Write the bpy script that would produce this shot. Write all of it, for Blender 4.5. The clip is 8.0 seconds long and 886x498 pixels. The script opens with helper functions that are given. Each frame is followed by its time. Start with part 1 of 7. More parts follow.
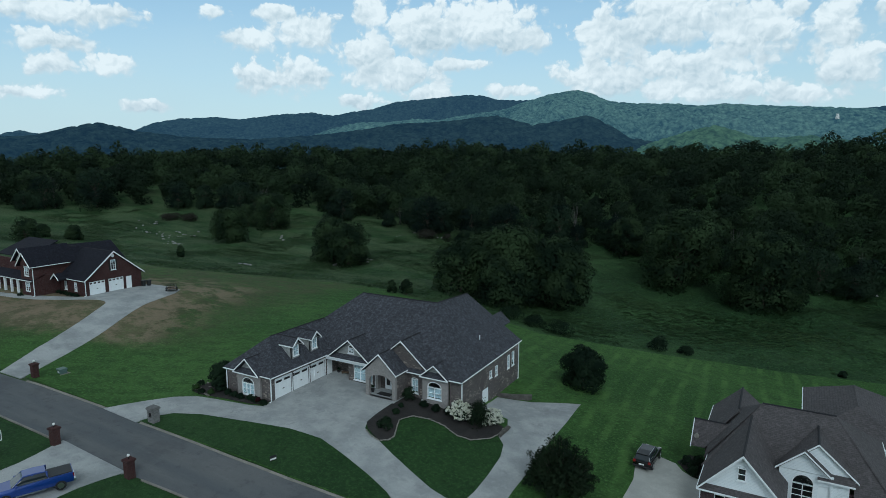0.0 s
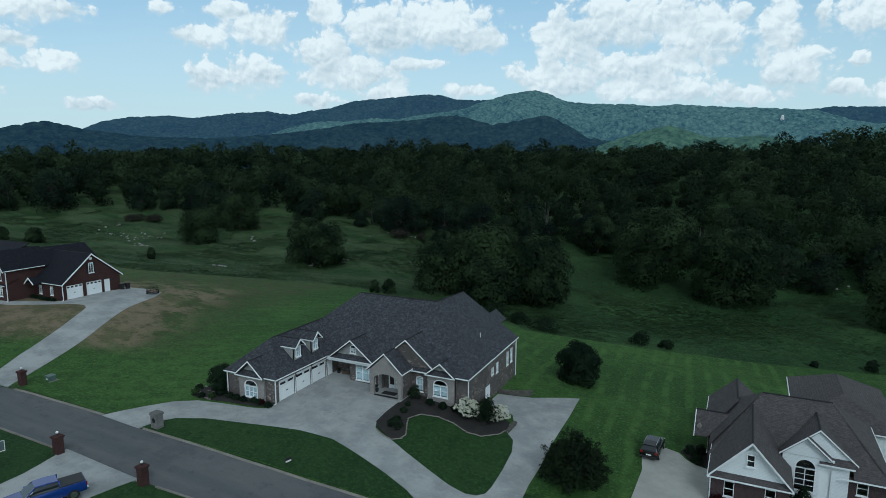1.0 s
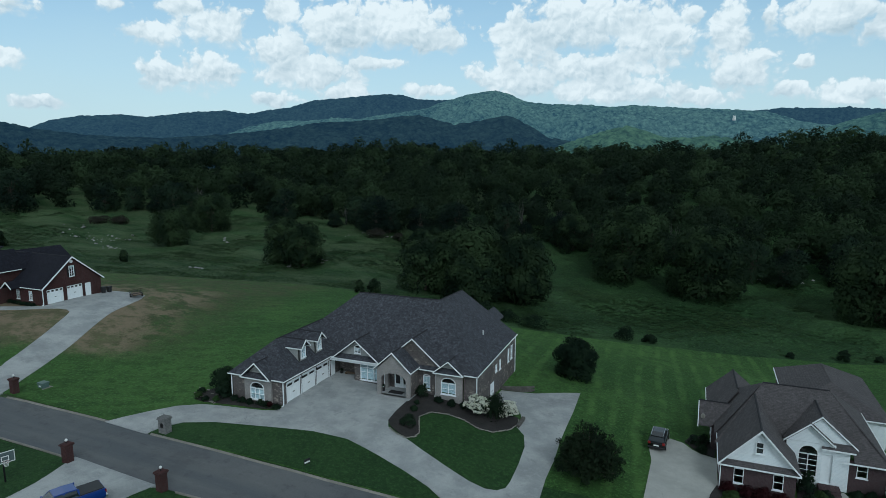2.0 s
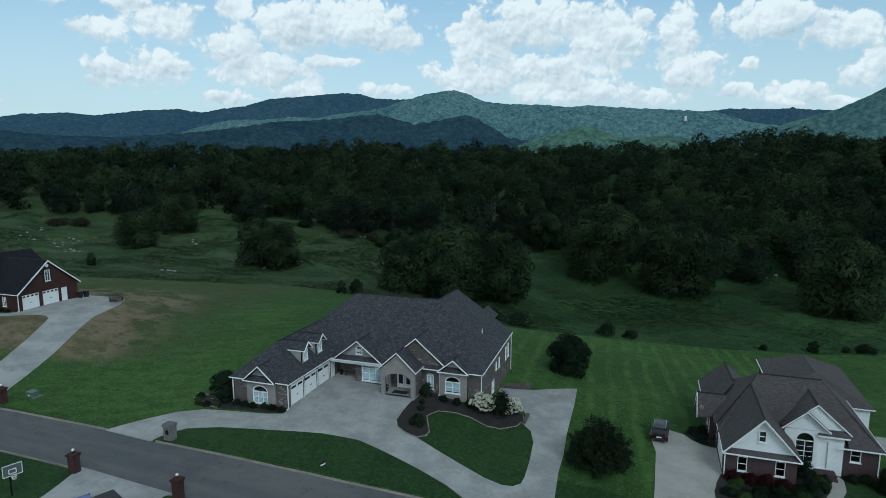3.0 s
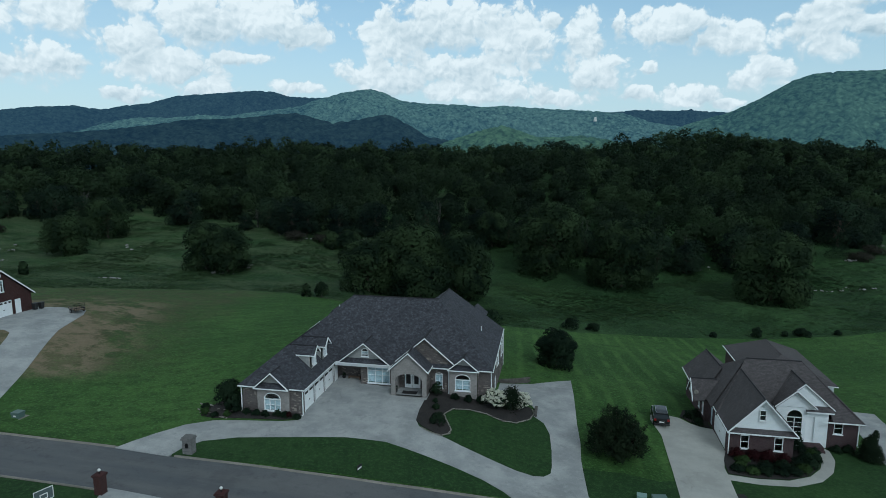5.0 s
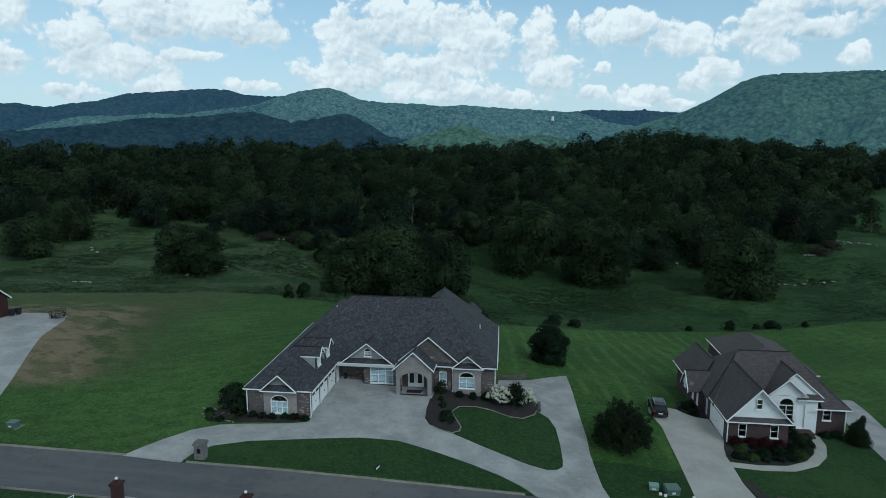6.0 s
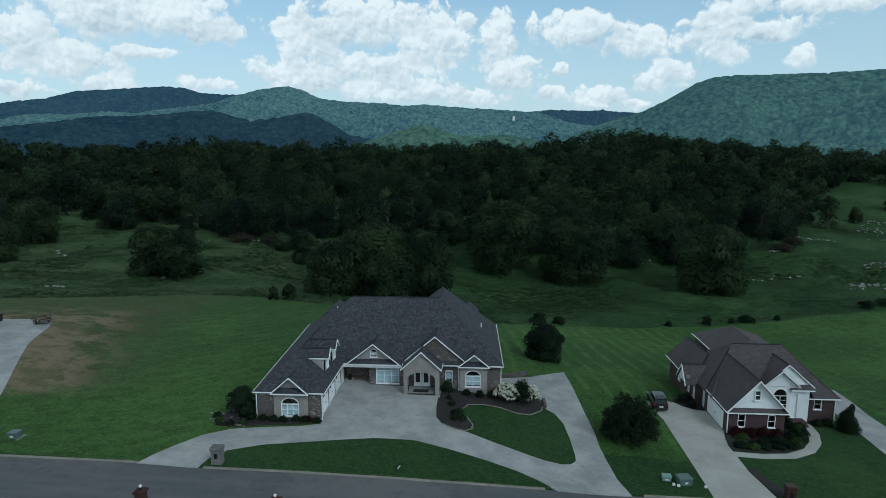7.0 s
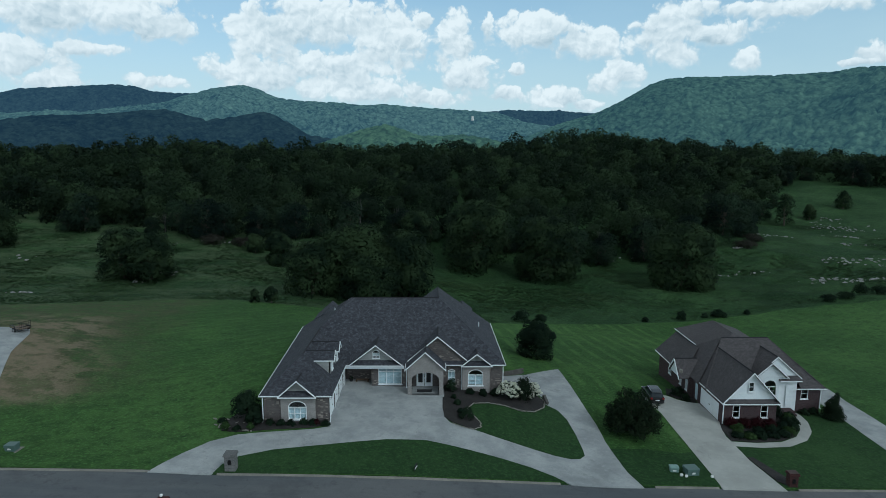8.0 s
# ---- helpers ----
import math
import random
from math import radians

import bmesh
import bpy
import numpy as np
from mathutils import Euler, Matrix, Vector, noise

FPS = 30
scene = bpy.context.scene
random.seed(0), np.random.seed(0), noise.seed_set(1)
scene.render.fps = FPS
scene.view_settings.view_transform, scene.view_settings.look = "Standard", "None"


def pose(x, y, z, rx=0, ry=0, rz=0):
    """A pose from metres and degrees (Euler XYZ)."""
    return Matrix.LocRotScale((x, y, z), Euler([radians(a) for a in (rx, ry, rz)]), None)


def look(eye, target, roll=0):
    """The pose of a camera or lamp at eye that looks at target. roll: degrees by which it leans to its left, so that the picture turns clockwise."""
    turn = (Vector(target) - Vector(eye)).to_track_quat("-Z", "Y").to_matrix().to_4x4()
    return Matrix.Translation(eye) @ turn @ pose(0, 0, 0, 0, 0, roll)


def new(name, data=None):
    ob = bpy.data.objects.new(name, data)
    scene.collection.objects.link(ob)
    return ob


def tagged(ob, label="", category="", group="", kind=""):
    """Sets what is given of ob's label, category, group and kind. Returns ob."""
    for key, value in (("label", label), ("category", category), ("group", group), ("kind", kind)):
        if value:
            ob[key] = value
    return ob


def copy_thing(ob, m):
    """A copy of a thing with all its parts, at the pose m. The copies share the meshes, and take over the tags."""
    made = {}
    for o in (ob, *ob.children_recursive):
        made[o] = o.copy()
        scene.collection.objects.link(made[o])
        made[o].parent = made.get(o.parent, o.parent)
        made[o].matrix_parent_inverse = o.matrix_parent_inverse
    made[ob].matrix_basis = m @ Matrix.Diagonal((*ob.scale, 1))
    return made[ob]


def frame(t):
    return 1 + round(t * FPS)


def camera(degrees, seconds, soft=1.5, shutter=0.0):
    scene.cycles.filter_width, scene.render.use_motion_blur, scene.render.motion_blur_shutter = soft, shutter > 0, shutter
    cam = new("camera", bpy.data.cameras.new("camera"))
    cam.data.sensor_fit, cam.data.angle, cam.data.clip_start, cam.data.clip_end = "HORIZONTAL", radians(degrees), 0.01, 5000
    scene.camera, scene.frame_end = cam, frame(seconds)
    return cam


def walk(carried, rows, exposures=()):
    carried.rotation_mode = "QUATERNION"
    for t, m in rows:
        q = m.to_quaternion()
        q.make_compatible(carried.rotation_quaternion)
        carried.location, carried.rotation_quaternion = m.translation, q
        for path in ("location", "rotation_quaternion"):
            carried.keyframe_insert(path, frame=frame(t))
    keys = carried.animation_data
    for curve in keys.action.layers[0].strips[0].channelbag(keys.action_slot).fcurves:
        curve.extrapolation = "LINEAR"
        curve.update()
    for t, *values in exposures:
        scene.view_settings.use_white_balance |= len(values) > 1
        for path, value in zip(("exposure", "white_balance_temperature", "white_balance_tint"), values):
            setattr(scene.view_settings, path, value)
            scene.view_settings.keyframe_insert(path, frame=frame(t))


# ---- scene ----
cam = camera(70.7, 8.0, soft=0.8)
METRES, EYE, TILT, LEAN, TURN = 42.0, 28.5, -8.9, 0.0, 30.0
ROWS = [
    (0.0, 0.0, 0.0, 0.0, 0.0, 0.0, -0.0),
    (0.5, -0.0625, -0.0052, -0.0009, -1.88, -0.05, 0.28),
    (1.0, -0.125, -0.007, -0.0016, -3.78, -0.06, 0.57),
    (1.5, -0.1883, -0.0076, -0.0031, -5.59, -0.08, 0.85),
    (3.0, -0.3727, 0.0047, 0.0004, -11.14, -0.27, 1.72),
    (3.5, -0.435, 0.0142, 0.0039, -13.28, -0.34, 2.03),
    (4.0, -0.4973, 0.0239, 0.0077, -15.15, -0.44, 2.33),
    (4.5, -0.56, 0.0343, 0.0107, -16.89, -0.53, 2.58),
    (6.0, -0.7415, 0.0795, 0.0199, -22.5, -0.92, 3.43),
    (6.5, -0.8016, 0.098, 0.0249, -24.28, -1.07, 3.67),
    (7.0, -0.8609, 0.1184, 0.0298, -26.04, -1.2, 3.91),
    (7.5, -0.9188, 0.1418, 0.0351, -27.82, -1.32, 4.16),
    (8.0, -0.973, 0.1684, 0.0402, -29.83, -1.5, 4.44),
]
walk(cam, [(t, pose(0, 0, EYE, TILT, LEAN, TURN) @ pose(METRES * x, METRES * y, METRES * z, 90 + pitch, roll, yaw)) for t, x, y, z, yaw, pitch, roll in ROWS], exposures=[(0.0, 0.27, 6100.0, 7.0), (8.0, 0.27, 6100.0, 7.0)])

# ---- sky, clouds and sun ----
SUN_EL, SUN_AZ = radians(41), radians(142)   # azimuth from +y towards +x

world = bpy.data.worlds.new("world")
scene.world = world
world.use_nodes = True
wt = world.node_tree
wt.nodes.clear()


def wnode(kind, **values):
    n = wt.nodes.new(kind)
    for k, v in values.items():
        n.inputs[int(k[1:])].default_value = v
    return n


def wmath(op, a, b=0.0, c=0.0, clamp=False):
    n = wt.nodes.new("ShaderNodeMath")
    n.operation, n.use_clamp = op, clamp
    for i, v in enumerate((a, b, c)):
        if isinstance(v, (int, float)):
            n.inputs[i].default_value = v
        else:
            wt.links.new(v, n.inputs[i])
    return n.outputs[0]


def wvec(op, a, b=(0, 0, 0), c=(0, 0, 0)):
    n = wt.nodes.new("ShaderNodeVectorMath")
    n.operation = op
    for i, v in enumerate((a, b, c)):
        if isinstance(v, tuple):
            n.inputs[i].default_value = v
        else:
            wt.links.new(v, n.inputs[i])
    return n.outputs["Value"] if op in ("LENGTH", "DOT_PRODUCT") else n.outputs[0]


def wnoise(vec, scale, detail=6.0, rough=0.55):
    n = wt.nodes.new("ShaderNodeTexNoise")
    n.inputs["Scale"].default_value, n.inputs["Detail"].default_value, n.inputs["Roughness"].default_value = scale, detail, rough
    wt.links.new(vec, n.inputs["Vector"])
    return n


# cumulus heaps: degrees of azimuth, elevation, half width, half height
CLOUDS_WEST = [(-60.2, 10.4, 5.2, 1.1), (-60.9, 8.2, 2.9, 0.8), (-61.3, 6.4, 1.8, 0.9), (-57.1, 6.6, 1.6, 0.9), (-62.9, 4.4, 2.1, 0.6), (-54.8, 3.6, 1.6, 0.6),
               (-49.5, 11.1, 1.2, 0.6), (-46.7, 9.2, 2.2, 1.0), (-42.0, 10.1, 2.9, 1.6), (-44.3, 11.4, 1.8, 0.7), (-46.3, 6.1, 1.8, 1.3), (-42.5, 6.3, 2.6, 1.6),
               (-36.4, 11.7, 1.4, 1.5), (-36.7, 8.4, 2.6, 2.0), (-34.2, 6.7, 4.7, 1.4), (-31.2, 10.1, 4.2, 2.4), (-26.7, 10.6, 5.2, 2.1), (-24.0, 9.4, 3.2, 1.2),
               (-28.9, 7.6, 2.5, 0.6), (-37.2, 4.3, 2.2, 0.7), (-31.1, 5.1, 2.3, 1.0), (-23.8, 5.3, 2.4, 0.7)]
CLOUDS_MID = [(-15.4, 9.3, 3.0, 2.3), (-10.6, 10.7, 5.9, 2.2), (-4.7, 9.4, 3.7, 2.5), (-9.6, 7.1, 6.5, 1.3), (-15.6, 6.2, 4.5, 1.8), (-8.1, 5.2, 6.5, 1.3),
              (1.1, 9.2, 1.8, 2.1), (2.3, 6.4, 2.6, 1.8), (-1.8, 10.7, 1.3, 0.7), (4.1, 10.3, 0.6, 1.1), (6.6, 6.8, 0.7, 0.6), (5.9, 4.7, 1.4, 0.7),
              (8.0, 9.8, 3.1, 1.8), (13.3, 8.6, 3.1, 1.6), (15.1, 5.9, 2.0, 1.3), (9.9, 4.3, 2.8, 1.0), (13.0, 3.7, 1.6, 0.5), (-0.9, 4.3, 2.9, 0.7),
              (19.2, 10.0, 2.7, 0.9), (20.1, 7.9, 1.8, 1.1)]
CLOUDS_EAST = [(19.2, 8.9, 2.8, 1.8), (22.7, 9.0, 3.6, 1.0), (25.3, 7.0, 1.0, 0.9), (20.3, 10.9, 2.7, 0.9), (28.1, 10.6, 6.5, 0.7), (33.7, 6.8, 1.0, 0.8),
               (32.8, 6.3, 1.1, 0.3)]
coord = wt.nodes.new("ShaderNodeTexCoord").outputs["Generated"]
split = wt.nodes.new("ShaderNodeSeparateXYZ")
wt.links.new(coord, split.inputs[0])
azimuth = wmath("MULTIPLY", wmath("ARCTAN2", split.outputs[0], split.outputs[1]), 57.2958)
elevation = wmath("MULTIPLY", wmath("ARCSINE", split.outputs[2]), 57.2958)
joined = wt.nodes.new("ShaderNodeCombineXYZ")
wt.links.new(azimuth, joined.inputs[0])
wt.links.new(elevation, joined.inputs[1])
flat = joined.outputs[0]
rag = wnoise(flat, 0.45, 4.0, 0.55)
bent = wvec("ADD", flat, wvec("MULTIPLY", wvec("SUBTRACT", rag.outputs["Color"], (0.5, 0.5, 0.5)), (2.2, 1.3, 0.0)))


def billows(vec, scale, smooth):
    """Rounded cauliflower swellings."""
    v = wt.nodes.new("ShaderNodeTexVoronoi")
    v.voronoi_dimensions, v.feature = "2D", "SMOOTH_F1"
    for k, x in (("Scale", scale), ("Detail", 2.0), ("Roughness", 0.5), ("Lacunarity", 2.3), ("Randomness", 1.0), ("Smoothness", smooth)):
        v.inputs[k].default_value = x
    wt.links.new(vec, v.inputs["Vector"])
    return wmath("SUBTRACT", 0.45, v.outputs["Distance"])


def wstep(v):
    """A smooth step of a value between 0 and 1."""
    c = wmath("MINIMUM", wmath("MAXIMUM", v, 0.0), 1.0)
    return wmath("MULTIPLY", wmath("MULTIPLY", c, c), wmath("SUBTRACT", 3.0, wmath("MULTIPLY", c, 2.0)))


higher = wvec("ADD", bent, (-0.16, 0.34, 0.0))
soft = wmath("SUBTRACT", wnoise(flat, 0.5, 7.0, 0.58).outputs[0], 0.5)
broad = wmath("SUBTRACT", wnoise(wvec("MULTIPLY", flat, (0.8, 1.3, 1.0)), 0.30, 3.0, 0.5).outputs[0], 0.5)
puff, puff_up = billows(bent, 0.70, 0.25), billows(higher, 0.70, 0.25)
ragged = wmath("ADD", wmath("MULTIPLY", puff, 0.55), wmath("MULTIPLY", soft, 0.85))
grain = wmath("ADD", wmath("MULTIPLY", wmath("SUBTRACT", puff, puff_up), 0.58), wmath("MULTIPLY", broad, 1.3))
cover, relief = 0.0, 0.5
# the far low heaps first, the near high ones before them: each bright above and grey below
for a, e, w, h in sorted(CLOUDS_WEST + CLOUDS_MID + CLOUDS_EAST, key=lambda c: c[1] - c[3]):
    q = wvec("MULTIPLY_ADD", bent, (0.86 / w, 0.86 / h, 0.0), (-0.86 * a / w, -0.86 * e / h, 0.0))
    up = wvec("DOT_PRODUCT", q, (0.0, 1.0, 0.0))
    dens = wmath("ADD", wmath("SUBTRACT", 1.20, wvec("LENGTH", q)), ragged)
    body = wstep(wmath("MULTIPLY", dens, wmath("MAXIMUM", wmath("MULTIPLY_ADD", up, 1.3, 2.4), 1.2)))
    shade = wmath("ADD", wmath("MULTIPLY_ADD", up, 0.44, 0.72), grain, clamp=True)
    mix = wt.nodes.new("ShaderNodeMix")
    wt.links.new(body, mix.inputs[0])
    for sock, v in ((mix.inputs[2], relief), (mix.inputs[3], shade)):
        if isinstance(v, float):
            sock.default_value = v
        else:
            wt.links.new(v, sock)
    relief, cover = mix.outputs[0], wmath("MAXIMUM", cover, body)
# unseen grey broken deck overhead and behind the view, added to dim the light
deck = wnoise(wvec("MULTIPLY", coord, (1.0, 1.0, 1.8)), 2.2, 5.0, 0.6)
above = wmath("MULTIPLY", wmath("SUBTRACT", elevation, 24.0), 0.05, clamp=True)
deck_cover = wmath("MULTIPLY", wmath("MULTIPLY", wmath("SUBTRACT", deck.outputs[0], 0.30), 5.0, clamp=True), above)
haze = wmath("SUBTRACT", 0.85, wmath("MULTIPLY", elevation, 0.062), clamp=True)
streaks = wmath("MULTIPLY", wmath("SUBTRACT", wnoise(wvec("MULTIPLY", flat, (0.5, 1.3, 1.0)), 0.13, 5.0).outputs[0], 0.42), 1.8, clamp=True)
veil = wmath("ADD", haze, wmath("MULTIPLY", streaks, 0.35), clamp=True)

sky = wt.nodes.new("ShaderNodeTexSky")
sky.sky_type, sky.sun_disc = "NISHITA", False
sky.sun_elevation, sky.sun_rotation = SUN_EL, SUN_AZ
sky.air_density, sky.dust_density, sky.ozone_density = 1.0, 0.4, 1.2


def wmix(fac, a, b):
    n = wt.nodes.new("ShaderNodeMix")
    n.data_type = "RGBA"
    for sock, v in ((n.inputs[0], fac), (n.inputs[6], a), (n.inputs[7], b)):
        if isinstance(v, (int, float, tuple)):
            sock.default_value = v
        else:
            wt.links.new(v, sock)
    return n.outputs[2]


SKY = 0.10
# bright clouds outside the view, added to brighten the house walls
beyond = wmath("MAXIMUM", wmath("MULTIPLY", wmath("SUBTRACT", wmath("ABSOLUTE", azimuth), 72.0), 0.08, clamp=True), wmath("MULTIPLY", wmath("SUBTRACT", elevation, 14.0), 0.2, clamp=True))
fill_banks = wmath("MULTIPLY", wmath("MULTIPLY", wmath("SUBTRACT", wnoise(wvec("MULTIPLY", coord, (1.0, 1.0, 1.6)), 4.0, 5.0, 0.6).outputs[0], 0.38), 6.0, clamp=True), beyond)
cloud_colour = wmix(relief, (0.33 / SKY, 0.44 / SKY, 0.50 / SKY, 1), (0.67 / SKY, 0.735 / SKY, 0.75 / SKY, 1))
thin = wmix(veil, wmix(0.45, sky.outputs[0], (0.25 / SKY, 0.46 / SKY, 0.56 / SKY, 1)), (0.43 / SKY, 0.57 / SKY, 0.62 / SKY, 1))
seen = wmix(cover, thin, cloud_colour)
background = wt.nodes.new("ShaderNodeBackground")
wt.links.new(wmix(deck_cover, wmix(fill_banks, seen, (0.60 / SKY, 0.67 / SKY, 0.69 / SKY, 1)), (0.15 / SKY, 0.178 / SKY, 0.19 / SKY, 1)), background.inputs[0])
background.inputs[1].default_value = SKY
wt.links.new(background.outputs[0], wt.nodes.new("ShaderNodeOutputWorld").inputs[0])

sun = new("sun", bpy.data.lights.new("sun", "SUN"))
sun.data.energy, sun.data.angle, sun.data.color = 0.77, radians(24), (0.88, 0.97, 1.0)
sun.matrix_world = look((0, 0, 0), (-math.sin(SUN_AZ) * math.cos(SUN_EL), -math.cos(SUN_AZ) * math.cos(SUN_EL), -math.sin(SUN_EL)))

# ---- materials ----
def tree_of(name):
    m = bpy.data.materials.new(name)
    m.use_nodes = True
    return m, m.node_tree, m.node_tree.nodes["Principled BSDF"]


def link(nt, a, b):
    nt.links.new(a, b)


def mathn(nt, op, a, b=0.0, clamp=False):
    n = nt.nodes.new("ShaderNodeMath")
    n.operation, n.use_clamp = op, clamp
    for i, v in enumerate((a, b)):
        if isinstance(v, (int, float)):
            n.inputs[i].default_value = v
        else:
            link(nt, v, n.inputs[i])
    return n.outputs[0]


def mixn(nt, fac, a, b, blend="MIX"):
    n = nt.nodes.new("ShaderNodeMix")
    n.data_type, n.blend_type = "RGBA", blend
    for sock, v in ((n.inputs[0], fac), (n.inputs[6], a), (n.inputs[7], b)):
        if isinstance(v, tuple):
            sock.default_value = (*v, 1) if len(v) == 3 else v
        elif isinstance(v, (int, float)):
            sock.default_value = v
        else:
            link(nt, v, sock)
    return n.outputs[2]


def place(nt, scale=(1, 1, 1)):
    """World metres, stretched."""
    g = nt.nodes.new("ShaderNodeNewGeometry").outputs["Position"]
    v = nt.nodes.new("ShaderNodeVectorMath")
    v.operation = "MULTIPLY"
    link(nt, g, v.inputs[0])
    v.inputs[1].default_value = scale
    return v.outputs[0]


def noisy(nt, vec, scale, detail=4.0, rough=0.55, distort=0.0):
    n = nt.nodes.new("ShaderNodeTexNoise")
    n.inputs["Scale"].default_value, n.inputs["Detail"].default_value = scale, detail
    n.inputs["Roughness"].default_value, n.inputs["Distortion"].default_value = rough, distort
    link(nt, vec, n.inputs["Vector"])
    return n.outputs[0]


def ramp(nt, v, lo, hi):
    n = nt.nodes.new("ShaderNodeMapRange")
    n.interpolation_type = "SMOOTHSTEP"
    n.inputs["From Min"].default_value, n.inputs["From Max"].default_value = lo, hi
    link(nt, v, n.inputs["Value"])
    return n.outputs[0]


def bumped(nt, bsdf, height, strength, distance):
    b = nt.nodes.new("ShaderNodeBump")
    b.inputs["Strength"].default_value, b.inputs["Distance"].default_value = strength, distance
    link(nt, height, b.inputs["Height"])
    link(nt, b.outputs[0], bsdf.inputs["Normal"])


def surface(name, c1, c2, coarse=0.4, fine=8.0, rough=0.8, bump=0.3, depth=0.01, metal=0.0, spread=(0.35, 0.65), c3=None):
    """Two tones mixed at a coarse and a fine scale, with fine relief."""
    m, nt, bs = tree_of(name)
    p = place(nt)
    big, small = noisy(nt, p, coarse, 5.0), noisy(nt, p, fine, 4.0, 0.65)
    col = mixn(nt, ramp(nt, big, *spread), c1, c2)
    col = mixn(nt, mathn(nt, "MULTIPLY", ramp(nt, small, 0.3, 0.75), 0.55), col, c3 or tuple(0.72 * x for x in c1))
    link(nt, col, bs.inputs["Base Color"])
    bs.inputs["Roughness"].default_value, bs.inputs["Metallic"].default_value = rough, metal
    if bump:
        bumped(nt, bs, small, bump, depth)
    return m


def paving(name, c1, c2, stain, stretch=(1, 1, 1), worn=0.5):
    """Poured or rolled paving: broad tones, streaks, blotches of damp and dirt, fine cracks and grit."""
    m, nt, bs = tree_of(name)
    p = place(nt)
    q = place(nt, stretch)
    col = mixn(nt, ramp(nt, noisy(nt, q, 0.30, 5.0, 0.6), 0.35, 0.65), c1, c2)
    col = mixn(nt, mathn(nt, "MULTIPLY", ramp(nt, noisy(nt, p, 0.16, 7.0, 0.68), 0.46, 0.72), worn), col, stain)
    col = mixn(nt, mathn(nt, "MULTIPLY", ramp(nt, noisy(nt, p, 0.75, 6.0, 0.75), 0.52, 0.72), worn), col, stain)
    col = mixn(nt, mathn(nt, "MULTIPLY", ramp(nt, noisy(nt, q, 1.4, 5.0, 0.7), 0.5, 0.75), 0.35), col, tuple(1.22 * x for x in c2))
    v = nt.nodes.new("ShaderNodeTexVoronoi")
    v.feature = "DISTANCE_TO_EDGE"
    v.inputs["Scale"].default_value = 0.16
    bend = nt.nodes.new("ShaderNodeVectorMath")
    bend.operation = "MULTIPLY_ADD"
    n = nt.nodes.new("ShaderNodeTexNoise")
    n.inputs["Scale"].default_value, n.inputs["Detail"].default_value = 0.6, 5.0
    link(nt, p, n.inputs["Vector"])
    link(nt, n.outputs["Color"], bend.inputs[0])
    bend.inputs[1].default_value = (3, 3, 3)
    link(nt, p, bend.inputs[2])
    link(nt, bend.outputs[0], v.inputs["Vector"])
    crack = mathn(nt, "MULTIPLY", ramp(nt, v.outputs["Distance"], 0.006, 0.001), ramp(nt, noisy(nt, p, 0.11, 2.0), 0.48, 0.58))
    col = mixn(nt, mathn(nt, "MULTIPLY", crack, 0.3), col, tuple(0.5 * x for x in stain))
    grit = noisy(nt, p, 11.0, 4.0, 0.7)
    col = mixn(nt, mathn(nt, "MULTIPLY", ramp(nt, grit, 0.4, 0.75), 0.35), col, stain)
    link(nt, col, bs.inputs["Base Color"])
    bs.inputs["Roughness"].default_value = 0.9
    bs.inputs["Specular IOR Level"].default_value = 0.3
    bumped(nt, bs, grit, 0.3, 0.005)
    return m


def wall_uv(nt):
    """Along an upright axis-aligned face, and up."""
    s = nt.nodes.new("ShaderNodeSeparateXYZ")
    link(nt, nt.nodes.new("ShaderNodeNewGeometry").outputs["Position"], s.inputs[0])
    n = nt.nodes.new("ShaderNodeSeparateXYZ")
    link(nt, nt.nodes.new("ShaderNodeNewGeometry").outputs["True Normal"], n.inputs[0])
    facing_x = mathn(nt, "GREATER_THAN", mathn(nt, "ABSOLUTE", n.outputs[0]), mathn(nt, "ABSOLUTE", n.outputs[1]))
    mix = nt.nodes.new("ShaderNodeMix")
    link(nt, facing_x, mix.inputs[0]), link(nt, s.outputs[0], mix.inputs[2]), link(nt, s.outputs[1], mix.inputs[3])
    c = nt.nodes.new("ShaderNodeCombineXYZ")
    link(nt, mix.outputs[0], c.inputs[0]), link(nt, s.outputs[2], c.inputs[1])
    return c.outputs[0]


